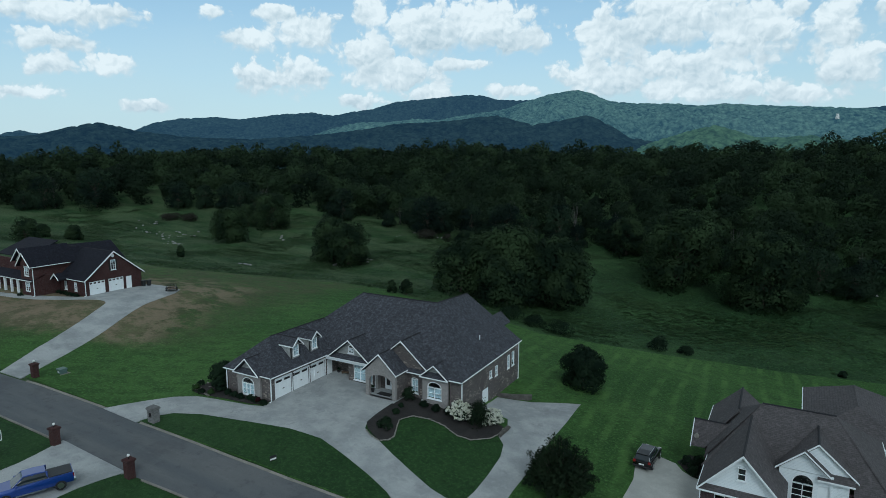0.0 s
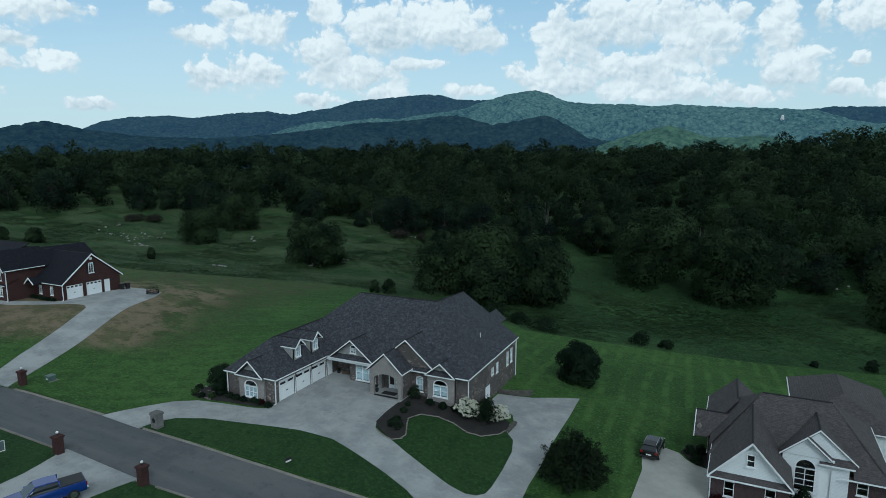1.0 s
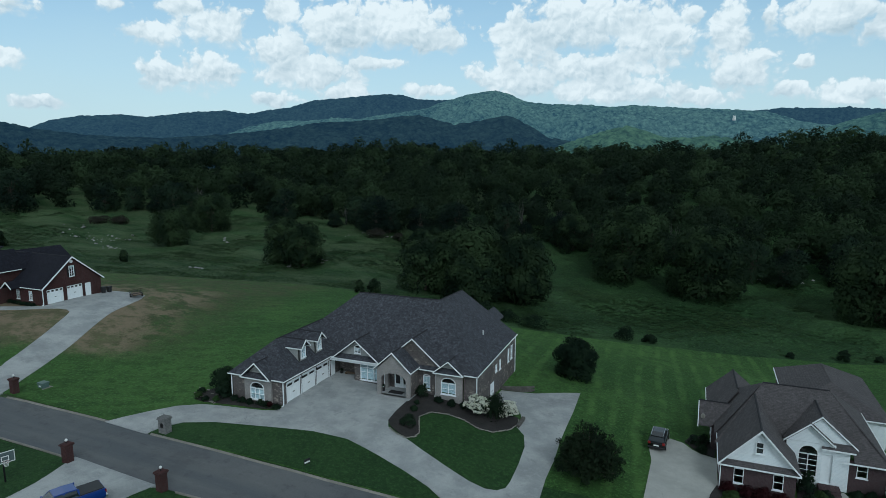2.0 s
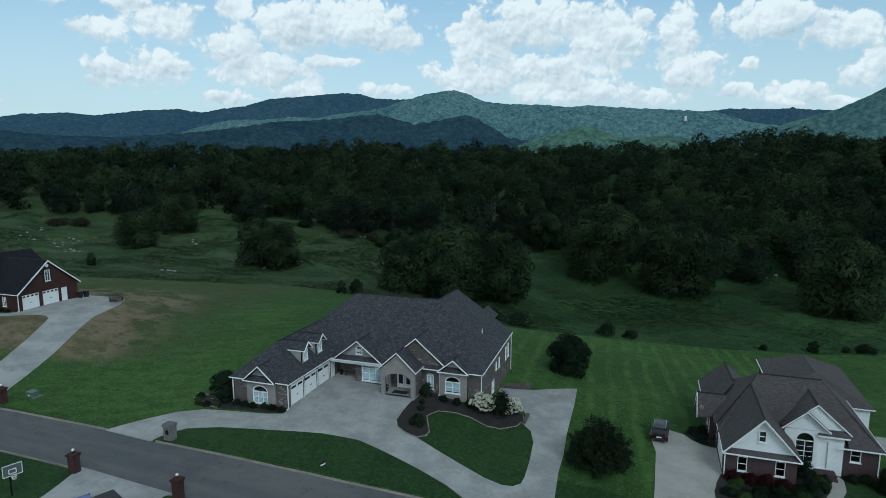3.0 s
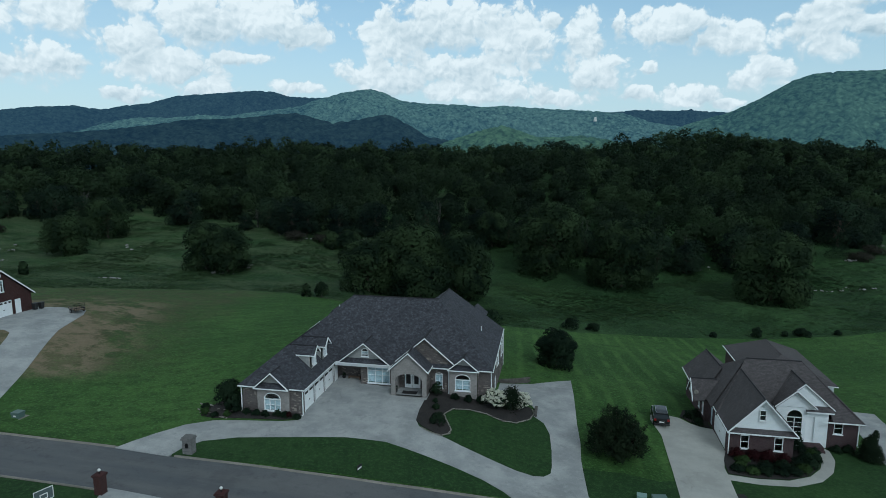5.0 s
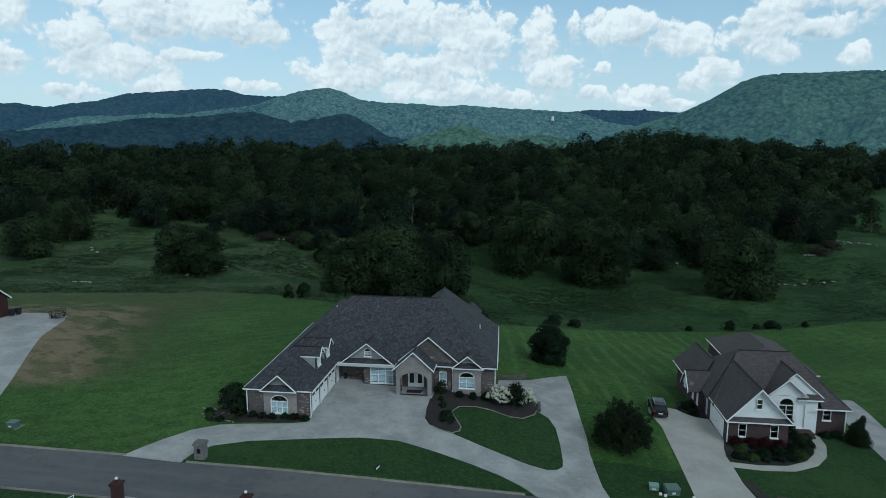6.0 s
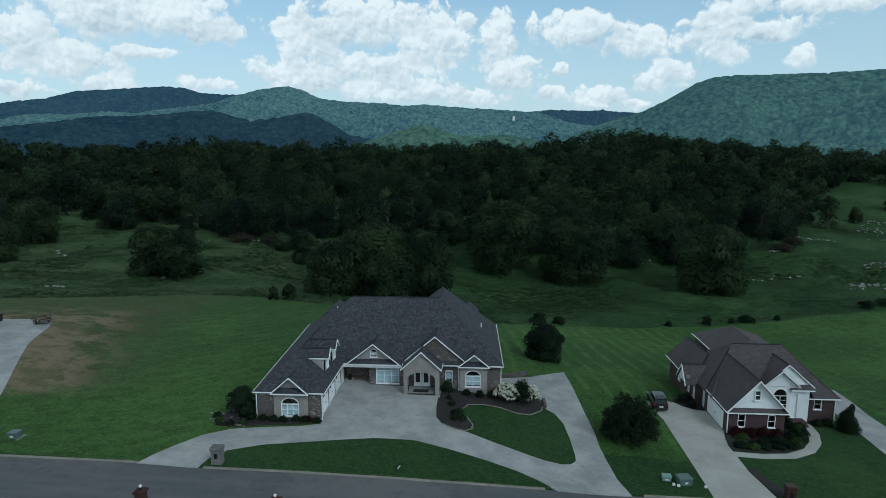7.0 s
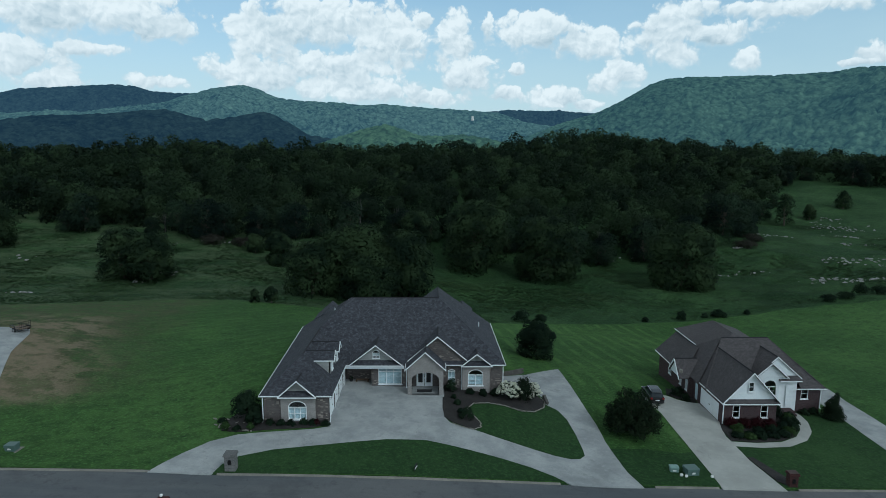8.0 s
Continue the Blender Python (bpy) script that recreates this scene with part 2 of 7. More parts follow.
def coursed(name, c1, c2, mortar, width, height, gap, rough=0.85, odd=None, odd_share=0.75, metal=0.0, stain=0.35, bias=0.0, grain=0.25):
    """Bricks, shingles or siding: coursed pieces of two tones, some odd ones, large stains."""
    m, nt, bs = tree_of(name)
    uv = wall_uv(nt)
    b = nt.nodes.new("ShaderNodeTexBrick")
    link(nt, uv, b.inputs["Vector"])
    for k, v in (("Color1", (*c1, 1)), ("Color2", (*c2, 1)), ("Mortar", (*mortar, 1)), ("Scale", 1.0), ("Mortar Size", gap), ("Bias", bias), ("Brick Width", width), ("Row Height", height)):
        b.inputs[k].default_value = v
    col = b.outputs[0]
    p = place(nt)
    if odd:
        v = nt.nodes.new("ShaderNodeTexWhiteNoise")
        snap = nt.nodes.new("ShaderNodeVectorMath")
        snap.operation = "SNAP"
        link(nt, uv, snap.inputs[0])
        snap.inputs[1].default_value = (width * 1.1, height * 1.4, 1)
        link(nt, snap.outputs[0], v.inputs[0])
        clump = ramp(nt, noisy(nt, p, 0.9, 2.0), 0.42, 0.62)
        hit = mathn(nt, "MULTIPLY", mathn(nt, "GREATER_THAN", v.outputs[0], odd_share), clump)
        col = mixn(nt, hit, col, odd)
    col = mixn(nt, mathn(nt, "MULTIPLY", ramp(nt, noisy(nt, p, 0.35, 4.0), 0.35, 0.7), stain), col, tuple(0.6 * x for x in c1))
    col = mixn(nt, mathn(nt, "MULTIPLY", ramp(nt, noisy(nt, p, 2.6, 5.0, 0.8), 0.45, 0.72), grain), col, tuple(min(1, 1.7 * x) for x in c2))
    col = mixn(nt, mathn(nt, "MULTIPLY", ramp(nt, noisy(nt, p, 3.4, 5.0, 0.8), 0.48, 0.75), grain), col, tuple(0.4 * x for x in c1))
    link(nt, col, bs.inputs["Base Color"])
    bs.inputs["Roughness"].default_value, bs.inputs["Metallic"].default_value = rough, metal
    bs.inputs["Specular IOR Level"].default_value = 0.22
    bumped(nt, bs, mathn(nt, "SUBTRACT", 1.0, b.outputs["Fac"]), 0.6, 0.012)
    return m


def grass_mat(name, c1, c2, c3, stripes=0.0, dry=None, tuft=0.9, depth=0.12, contrast=1.0, pale=None):
    """Grass: broad tones, blotches a metre or two across, fine flecks; mowing stripes; dry and bare ground to the west where dry is given;
    drifts of pale weeds on the western hill where pale is given."""
    m, nt, bs = tree_of(name)
    p = place(nt)
    col = mixn(nt, ramp(nt, noisy(nt, p, 0.035, 6.0, 0.6), 0.38, 0.64), c1, c2)
    col = mixn(nt, mathn(nt, "MULTIPLY", ramp(nt, noisy(nt, p, tuft * 0.5, 5.0, 0.7), 0.4, 0.68), 0.6 * contrast), col, c3)
    if stripes:
        s = nt.nodes.new("ShaderNodeSeparateXYZ")
        link(nt, p, s.inputs[0])
        wob = mathn(nt, "MULTIPLY", noisy(nt, p, 0.06, 2.0), 5.0)
        w1 = mathn(nt, "SINE", mathn(nt, "ADD", mathn(nt, "MULTIPLY", mathn(nt, "ADD", s.outputs[0], mathn(nt, "MULTIPLY", s.outputs[1], 0.08)), 2.2), wob))
        w2 = mathn(nt, "SINE", mathn(nt, "ADD", mathn(nt, "MULTIPLY", mathn(nt, "SUBTRACT", s.outputs[1], mathn(nt, "MULTIPLY", s.outputs[0], 0.75)), 1.9), wob))
        fade = mathn(nt, "MULTIPLY", ramp(nt, s.outputs[0], -44.0, -34.0), mathn(nt, "SUBTRACT", 1.0, mathn(nt, "MULTIPLY", ramp(nt, s.outputs[0], 2.0, 12.0), 0.75)))
        fine = ramp(nt, noisy(nt, p, 0.13, 5.0, 0.7), 0.36, 0.66)
        w = mathn(nt, "MULTIPLY", mathn(nt, "ADD", mathn(nt, "MULTIPLY", ramp(nt, w1, 0.0, 1.0), fade), mathn(nt, "MULTIPLY", ramp(nt, w2, 0.0, 1.0), mathn(nt, "MULTIPLY", mathn(nt, "SUBTRACT", 1.0, fade), 0.4))), mathn(nt, "MULTIPLY", fine, stripes))
        col = mixn(nt, w, col, (1.8 * c2[0], 1.6 * c2[1], 1.7 * c2[2]))
    fleck = noisy(nt, p, tuft * 3.2, 4.0, 0.8)
    col = mixn(nt, mathn(nt, "MULTIPLY", ramp(nt, fleck, 0.45, 0.75), 0.6 * contrast), col, tuple(1.9 * x for x in c2))
    col = mixn(nt, mathn(nt, "MULTIPLY", ramp(nt, noisy(nt, p, tuft * 1.3, 4.0, 0.75), 0.52, 0.75), 0.55 * contrast), col, tuple(0.35 * x for x in c1))
    if pale:
        s3 = nt.nodes.new("ShaderNodeSeparateXYZ")
        link(nt, p, s3.inputs[0])
        drift = mathn(nt, "MULTIPLY", ramp(nt, noisy(nt, place(nt, (1.0, 2.2, 1.0)), 0.07, 6.0, 0.7), 0.38, 0.60), ramp(nt, s3.outputs[0], -30.0, -95.0))
        col = mixn(nt, mathn(nt, "MULTIPLY", drift, mathn(nt, "ADD", mathn(nt, "MULTIPLY", ramp(nt, fleck, 0.3, 0.7), 0.5), 0.35)), col, pale)
    if dry:
        s2 = nt.nodes.new("ShaderNodeSeparateXYZ")
        link(nt, p, s2.inputs[0])
        # thin dead grass and bare earth on the bank beside the west drive; u runs along the bank, v across it
        wild = mathn(nt, "MULTIPLY", mathn(nt, "SUBTRACT", noisy(nt, p, 0.11, 6.0, 0.65), 0.5), 22.0)
        dx, dy = mathn(nt, "ADD", s2.outputs[0], 86.0), mathn(nt, "SUBTRACT", s2.outputs[1], 50.0)
        u = mathn(nt, "SUBTRACT", mathn(nt, "MULTIPLY", dy, 0.91), mathn(nt, "MULTIPLY", dx, 0.42))
        v0 = mathn(nt, "ADD", mathn(nt, "MULTIPLY", dx, 0.91), mathn(nt, "MULTIPLY", dy, 0.42))
        v = mathn(nt, "ADD", v0, wild)
        mott = mathn(nt, "ADD", mathn(nt, "MULTIPLY", ramp(nt, noisy(nt, p, 0.35, 6.0, 0.75), 0.34, 0.64), 0.6), 0.2)
        spread = mathn(nt, "SUBTRACT", v, mathn(nt, "MULTIPLY", mathn(nt, "MAXIMUM", mathn(nt, "SUBTRACT", u, 25.0), 0.0), 0.38))
        thin = mathn(nt, "MULTIPLY", ramp(nt, spread, 20.0, 6.0), mathn(nt, "MULTIPLY", ramp(nt, u, -3.0, 7.0), ramp(nt, u, 72.0, 52.0)))
        col = mixn(nt, mathn(nt, "MULTIPLY", thin, mott), col, mixn(nt, ramp(nt, fleck, 0.3, 0.7), (0.055, 0.060, 0.030), (0.088, 0.082, 0.048)))
        west = mathn(nt, "MULTIPLY", ramp(nt, s2.outputs[0], -92.0, -104.0), ramp(nt, s2.outputs[1], 74.0, 60.0))
        col = mixn(nt, mathn(nt, "MULTIPLY", west, mathn(nt, "MULTIPLY", mott, 0.6)), col, (0.070, 0.070, 0.036))
        bare = mathn(nt, "MULTIPLY", ramp(nt, v, 13.0, 4.0), mathn(nt, "MULTIPLY", ramp(nt, u, -1.0, 5.0), ramp(nt, u, 46.0, 34.0)))
        patch = ramp(nt, noisy(nt, p, 0.22, 7.0, 0.75), 0.42, 0.60)
        verge = mathn(nt, "MULTIPLY", ramp(nt, mathn(nt, "ADD", v0, mathn(nt, "MULTIPLY", wild, 0.35)), 3.6, 1.2), mathn(nt, "MULTIPLY", ramp(nt, u, 0.0, 6.0), ramp(nt, u, 30.0, 22.0)))
        col = mixn(nt, mathn(nt, "MULTIPLY", verge, mathn(nt, "ADD", mathn(nt, "MULTIPLY", patch, 0.5), 0.35)), col, tuple(1.15 * x for x in dry))
        col = mixn(nt, mathn(nt, "MULTIPLY", mathn(nt, "MULTIPLY", bare, patch), 0.85), col, mixn(nt, ramp(nt, fleck, 0.3, 0.7), dry, tuple(1.3 * x for x in dry)))
    link(nt, col, bs.inputs["Base Color"])
    bs.inputs["Roughness"].default_value = 0.95
    bs.inputs["Specular IOR Level"].default_value = 0.15
    bumped(nt, bs, noisy(nt, p, tuft * 2.0, 6.0, 0.75), 1.0, depth)
    return m


def leaf_mat(name, c1, c2, patch=0.09, spread=0.5, own=0.0, through_light=0.35):
    """Foliage: tone by tree-sized patches, by single clumps and, in a wood, by each tree's own tone; some light passes the leaves."""
    m, nt, bs = tree_of(name)
    g = nt.nodes.new("ShaderNodeNewGeometry")
    ob = nt.nodes.new("ShaderNodeObjectInfo")
    tone = mathn(nt, "ADD", mathn(nt, "MULTIPLY", ramp(nt, noisy(nt, place(nt), patch, 2.0), 0.35, 0.65), 1 - spread - own), mathn(nt, "MULTIPLY", g.outputs["Random Per Island"], spread))
    if own:
        at = nt.nodes.new("ShaderNodeAttribute")
        at.attribute_name = "tone"
        tone = mathn(nt, "ADD", tone, mathn(nt, "MULTIPLY", at.outputs["Fac"], own))
    tone = mathn(nt, "ADD", tone, mathn(nt, "MULTIPLY", mathn(nt, "SUBTRACT", ob.outputs["Random"], 0.5), 0.3), True)
    col = mixn(nt, tone, c1, c2)
    link(nt, col, bs.inputs["Base Color"])
    bs.inputs["Roughness"].default_value = 0.8
    bs.inputs["Specular IOR Level"].default_value = 0.12
    tr = nt.nodes.new("ShaderNodeBsdfTranslucent")
    link(nt, col, tr.inputs["Color"])
    mix = nt.nodes.new("ShaderNodeMixShader")
    mix.inputs[0].default_value = through_light
    link(nt, bs.outputs[0], mix.inputs[1]), link(nt, tr.outputs[0], mix.inputs[2])
    link(nt, mix.outputs[0], nt.nodes["Material Output"].inputs[0])
    return m


def plain(name, c, rough=0.5, metal=0.0, coat=0.0, glow=0.0):
    m, nt, bs = tree_of(name)
    p = place(nt)
    link(nt, mixn(nt, mathn(nt, "MULTIPLY", ramp(nt, noisy(nt, p, 3.0, 5.0), 0.35, 0.75), 0.25), c, tuple(0.75 * x for x in c)), bs.inputs["Base Color"])
    bs.inputs["Roughness"].default_value, bs.inputs["Metallic"].default_value = rough, metal
    bs.inputs["Coat Weight"].default_value = coat
    if glow:
        bs.inputs["Emission Color"].default_value, bs.inputs["Emission Strength"].default_value = (*c, 1), glow
    return m


def glass_mat(name, tint=(0.85, 0.92, 0.95)):
    m, nt, bs = tree_of(name)
    bs.inputs["Base Color"].default_value = (*tint, 1)
    bs.inputs["Roughness"].default_value, bs.inputs["Transmission Weight"].default_value, bs.inputs["IOR"].default_value = 0.03, 1.0, 1.5
    return m


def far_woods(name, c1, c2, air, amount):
    """Wooded slopes a mile or more away: canopy crowns with the shade of the gaps painted in, and an even glow standing
    in for haze.
    """
    m, nt, bs = tree_of(name)
    p = place(nt)
    wob = nt.nodes.new("ShaderNodeVectorMath")
    wob.operation = "ADD"
    link(nt, place(nt, (1, 0.6, 1.5)), wob.inputs[0])
    n = nt.nodes.new("ShaderNodeTexNoise")
    n.inputs["Scale"].default_value = 0.04
    link(nt, p, n.inputs["Vector"])
    sc = nt.nodes.new("ShaderNodeVectorMath")
    sc.operation = "SCALE"
    link(nt, n.outputs["Color"], sc.inputs[0])
    sc.inputs["Scale"].default_value = 9.0
    link(nt, sc.outputs[0], wob.inputs[1])
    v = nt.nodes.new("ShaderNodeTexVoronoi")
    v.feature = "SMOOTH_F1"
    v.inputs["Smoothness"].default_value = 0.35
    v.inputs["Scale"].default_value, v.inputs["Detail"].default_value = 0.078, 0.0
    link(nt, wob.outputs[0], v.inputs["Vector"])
    # lighter crowns, darker gaps: the shade between crowns goes into the tone
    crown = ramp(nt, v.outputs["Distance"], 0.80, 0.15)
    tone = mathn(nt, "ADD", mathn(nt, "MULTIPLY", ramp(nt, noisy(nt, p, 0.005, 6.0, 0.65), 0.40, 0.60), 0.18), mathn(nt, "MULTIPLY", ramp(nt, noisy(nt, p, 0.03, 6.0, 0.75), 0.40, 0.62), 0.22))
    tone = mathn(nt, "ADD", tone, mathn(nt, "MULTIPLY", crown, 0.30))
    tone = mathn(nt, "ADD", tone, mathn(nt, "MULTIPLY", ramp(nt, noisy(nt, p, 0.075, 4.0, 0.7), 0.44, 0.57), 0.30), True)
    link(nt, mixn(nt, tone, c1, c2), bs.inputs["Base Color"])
    bs.inputs["Roughness"].default_value = 1.0
    bs.inputs["Specular IOR Level"].default_value = 0.0
    # even emission in place of the haze of the air between
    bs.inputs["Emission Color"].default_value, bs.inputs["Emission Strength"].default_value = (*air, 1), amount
    bumped(nt, bs, mathn(nt, "ADD", mathn(nt, "MULTIPLY", noisy(nt, p, 0.16, 4.0, 0.7), 1.0), mathn(nt, "MULTIPLY", crown, 0.3)), 0.8, 5.0)
    return m


M = {}
M["lawn"] = grass_mat("lawn", (0.028, 0.074, 0.018), (0.056, 0.122, 0.032), (0.020, 0.054, 0.015), stripes=0.52, contrast=1.2, dry=(0.185, 0.145, 0.098))
M["yard"] = grass_mat("yard", (0.020, 0.052, 0.017), (0.032, 0.074, 0.023), (0.015, 0.040, 0.014))
M["pasture"] = grass_mat("pasture", (0.016, 0.046, 0.015), (0.042, 0.090, 0.032), (0.012, 0.034, 0.013), tuft=0.6, depth=0.25, contrast=1.1, pale=(0.086, 0.120, 0.060))
M["concrete"] = paving("concrete", (0.305, 0.32, 0.322), (0.43, 0.44, 0.435), (0.19, 0.20, 0.20))
M["concrete_new"] = paving("newer_concrete", (0.375, 0.375, 0.35), (0.455, 0.455, 0.425), (0.27, 0.27, 0.25), worn=0.3)
M["old_concrete"] = surface("old_concrete", (0.20, 0.19, 0.165), (0.28, 0.26, 0.23), 0.5, 6.0, 0.9, 0.3, 0.006)
M["asphalt"] = paving("asphalt", (0.098, 0.108, 0.118), (0.142, 0.144, 0.146), (0.066, 0.070, 0.076), (0.12, 0.9, 1), 0.6)
M["mulch"] = surface("mulch", (0.020, 0.018, 0.017), (0.036, 0.031, 0.029), 0.8, 9.0, 0.95, 0.9, 0.05)
M["wall_block"] = surface("brown_wall_block", (0.085, 0.078, 0.070), (0.14, 0.13, 0.118), 1.5, 7.0, 0.9, 0.4, 0.01)
M["stone"] = surface("limestone", (0.19, 0.187, 0.178), (0.36, 0.355, 0.34), 0.9, 5.0, 0.9, 0.5, 0.03)
M["brick_dark"] = coursed("mottled_brick", (0.085, 0.072, 0.070), (0.130, 0.112, 0.106), (0.17, 0.16, 0.155), 0.25, 0.085, 0.011, odd=(0.33, 0.29, 0.255), odd_share=0.80)
M["stone_post"] = coursed("grey_stone_post", (0.13, 0.13, 0.128), (0.20, 0.198, 0.192), (0.22, 0.215, 0.21), 0.3, 0.16, 0.012)
M["brick_light"] = coursed("grey_brick", (0.25, 0.235, 0.225), (0.33, 0.31, 0.295), (0.36, 0.34, 0.33), 0.25, 0.085, 0.011)
M["brick_plum"] = coursed("plum_brick", (0.060, 0.036, 0.040), (0.085, 0.052, 0.054), (0.11, 0.10, 0.10), 0.25, 0.085, 0.010)
M["brick_red"] = coursed("red_brick", (0.046, 0.016, 0.016), (0.068, 0.025, 0.023), (0.085, 0.064, 0.060), 0.25, 0.085, 0.010)
M["shingle"] = coursed("slate_grey_shingles", (0.045, 0.047, 0.056), (0.074, 0.077, 0.089), (0.036, 0.037, 0.044), 0.33, 0.11, 0.012, 0.9, stain=0.25, grain=0.9)
M["shingle_brown"] = coursed("brown_shingles", (0.078, 0.071, 0.073), (0.106, 0.096, 0.098), (0.066, 0.061, 0.063), 0.33, 0.11, 0.012, 0.9, stain=0.25, grain=0.45)
M["shingle_black"] = coursed("black_shingles", (0.011, 0.012, 0.019), (0.019, 0.020, 0.029), (0.007, 0.007, 0.011), 0.33, 0.11, 0.012, 0.9, stain=0.25, grain=0.6)
M["siding_grey"] = coursed("grey_siding", (0.36, 0.37, 0.36), (0.40, 0.41, 0.40), (0.24, 0.25, 0.25), 4.0, 0.13, 0.012, 0.6, grain=0.08)
M["siding_white"] = coursed("white_siding", (0.80, 0.85, 0.87), (0.84, 0.88, 0.89), (0.64, 0.69, 0.71), 4.0, 0.13, 0.008, 0.5, stain=0.08, grain=0.05)
M["white"] = plain("white_paint", (0.84, 0.87, 0.88), 0.45)
M["door_white"] = plain("white_door_paint", (0.85, 0.88, 0.89), 0.4)
M["cap"] = plain("dark_ridge_cap", (0.018, 0.018, 0.022), 0.9)
M["dark"] = plain("near_black", (0.02, 0.02, 0.022), 0.8)
M["blind"] = plain("pale_blind", (0.50, 0.62, 0.66), 0.7)
M["glass"] = glass_mat("window_glass")
M["iron"] = plain("black_iron", (0.02, 0.02, 0.02), 0.45, 0.6)
M["wood"] = surface("weathered_wood", (0.16, 0.11, 0.075), (0.22, 0.155, 0.105), 1.2, 12.0, 0.8, 0.4, 0.01)
M["bark"] = surface("bark", (0.07, 0.055, 0.043), (0.11, 0.09, 0.072), 0.9, 9.0, 0.95, 0.8, 0.04)
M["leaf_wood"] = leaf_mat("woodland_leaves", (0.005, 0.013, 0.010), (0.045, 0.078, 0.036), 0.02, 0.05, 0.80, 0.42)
M["dead_wood"] = surface("dead_wood", (0.10, 0.10, 0.095), (0.16, 0.155, 0.145), 0.9, 9.0, 0.95, 0.5, 0.03)
M["pale_rock"] = surface("pale_rock", (0.72, 0.71, 0.68), (0.82, 0.81, 0.78), 0.1, 0.7, 0.95, 0.5, 0.3)
M["leaf_edge"] = leaf_mat("wood_edge_leaves", (0.006, 0.016, 0.013), (0.033, 0.062, 0.034), 0.11, 0.1)
M["leaf_field"] = leaf_mat("field_tree_leaves", (0.009, 0.022, 0.012), (0.050, 0.086, 0.037), 0.22, 0.12)
M["leaf_shrub"] = leaf_mat("shrub_leaves", (0.008, 0.020, 0.012), (0.022, 0.044, 0.022), 0.5, 0.25)
M["leaf_yard"] = leaf_mat("yard_tree_leaves", (0.008, 0.018, 0.010), (0.026, 0.044, 0.020), 0.4, 0.4)
M["leaf_bright"] = leaf_mat("light_green_leaves", (0.026, 0.060, 0.018), (0.055, 0.098, 0.034), 0.5, 0.8)
M["leaf_red"] = leaf_mat("dark_red_leaves", (0.020, 0.007, 0.008), (0.050, 0.011, 0.014), 0.5, 0.8)
M["bloom"] = leaf_mat("white_blooms", (0.62, 0.64, 0.5), (0.85, 0.85, 0.78), 0.5, 0.8)
# far, knoll and east slopes: brighter base colours stand in for sunlight
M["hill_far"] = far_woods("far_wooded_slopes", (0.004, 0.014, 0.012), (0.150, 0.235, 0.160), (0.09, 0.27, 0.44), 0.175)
# west and saddle ridges: cloud shadow put into the base colour
M["hill_west"] = far_woods("cloud_shaded_ridge", (0.003, 0.008, 0.008), (0.044, 0.072, 0.058), (0.07, 0.20, 0.37), 0.175)
# foothills: a dark copy of the woods, painted as lying under cloud
M["hill_near"] = far_woods("cloud_shaded_foothills", (0.002, 0.006, 0.006), (0.038, 0.060, 0.047), (0.05, 0.16, 0.31), 0.125)
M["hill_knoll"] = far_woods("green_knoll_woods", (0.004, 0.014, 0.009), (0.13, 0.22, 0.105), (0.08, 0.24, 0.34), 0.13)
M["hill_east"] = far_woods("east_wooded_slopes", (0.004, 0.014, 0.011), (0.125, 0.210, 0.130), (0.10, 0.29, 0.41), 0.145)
M["blue_paint"] = plain("blue_car_paint", (0.008, 0.045, 0.24), 0.3, 0.2, 0.6)
M["black_paint"] = plain("black_car_paint", (0.006, 0.006, 0.007), 0.22, 0.0, 0.0)
M["tyre"] = plain("tyre_rubber", (0.015, 0.015, 0.016), 0.85)
M["chrome"] = plain("bright_metal", (0.55, 0.56, 0.58), 0.3, 1.0)
M["car_glass"] = plain("tinted_car_glass", (0.02, 0.028, 0.034), 0.08, 0.0, 0.3)
M["tail_red"] = plain("red_lamp_lens", (0.22, 0.012, 0.012), 0.25)
M["globe"] = plain("white_globe", (0.8, 0.8, 0.78), 0.3)
M["box_green"] = plain("pale_green_enamel", (0.20, 0.32, 0.29), 0.5)
M["box_mid"] = plain("grey_green_enamel", (0.09, 0.15, 0.135), 0.5)
M["plastic"] = plain("black_plastic", (0.02, 0.02, 0.022), 0.6)
M["backboard"] = plain("clear_backboard", (0.10, 0.13, 0.13), 0.2)
M["tuft"] = leaf_mat("weeds_and_tufts", (0.018, 0.048, 0.016), (0.074, 0.130, 0.052), 0.05, 0.45, 0.0, 0.5)
M["brush"] = leaf_mat("grey_brown_brush", (0.026, 0.028, 0.022), (0.055, 0.052, 0.040), 0.3, 0.6)

# ---- building helpers ----
UP = Vector((0, 0, 1))
rng = np.random.default_rng(7)


def empty(name, x, y, z, label, category, group="", kind="", turn=0.0):
    ob = new(name)
    ob.empty_display_size = 0.2
    ob.matrix_world = pose(x, y, z, 0, 0, turn)
    return tagged(ob, label, category, group, kind)


def under(ob, parent):
    """Hangs a part under its thing, keeping it where its coordinates put it."""
    if parent:
        ob.parent = parent
        if parent.type == "EMPTY":
            ob.matrix_parent_inverse = parent.matrix_basis.inverted()


def part(name, bm, material, parent=None, label=""):
    """Links a bmesh as one mesh object, under a thing or a part. Its coordinates are the thing's own."""
    me = bpy.data.meshes.new(name)
    bmesh.ops.recalc_face_normals(bm, faces=bm.faces)
    bm.to_mesh(me)
    bm.free()
    me.materials.append(material)
    ob = new(name, me)
    under(ob, parent)
    return tagged(ob, label)


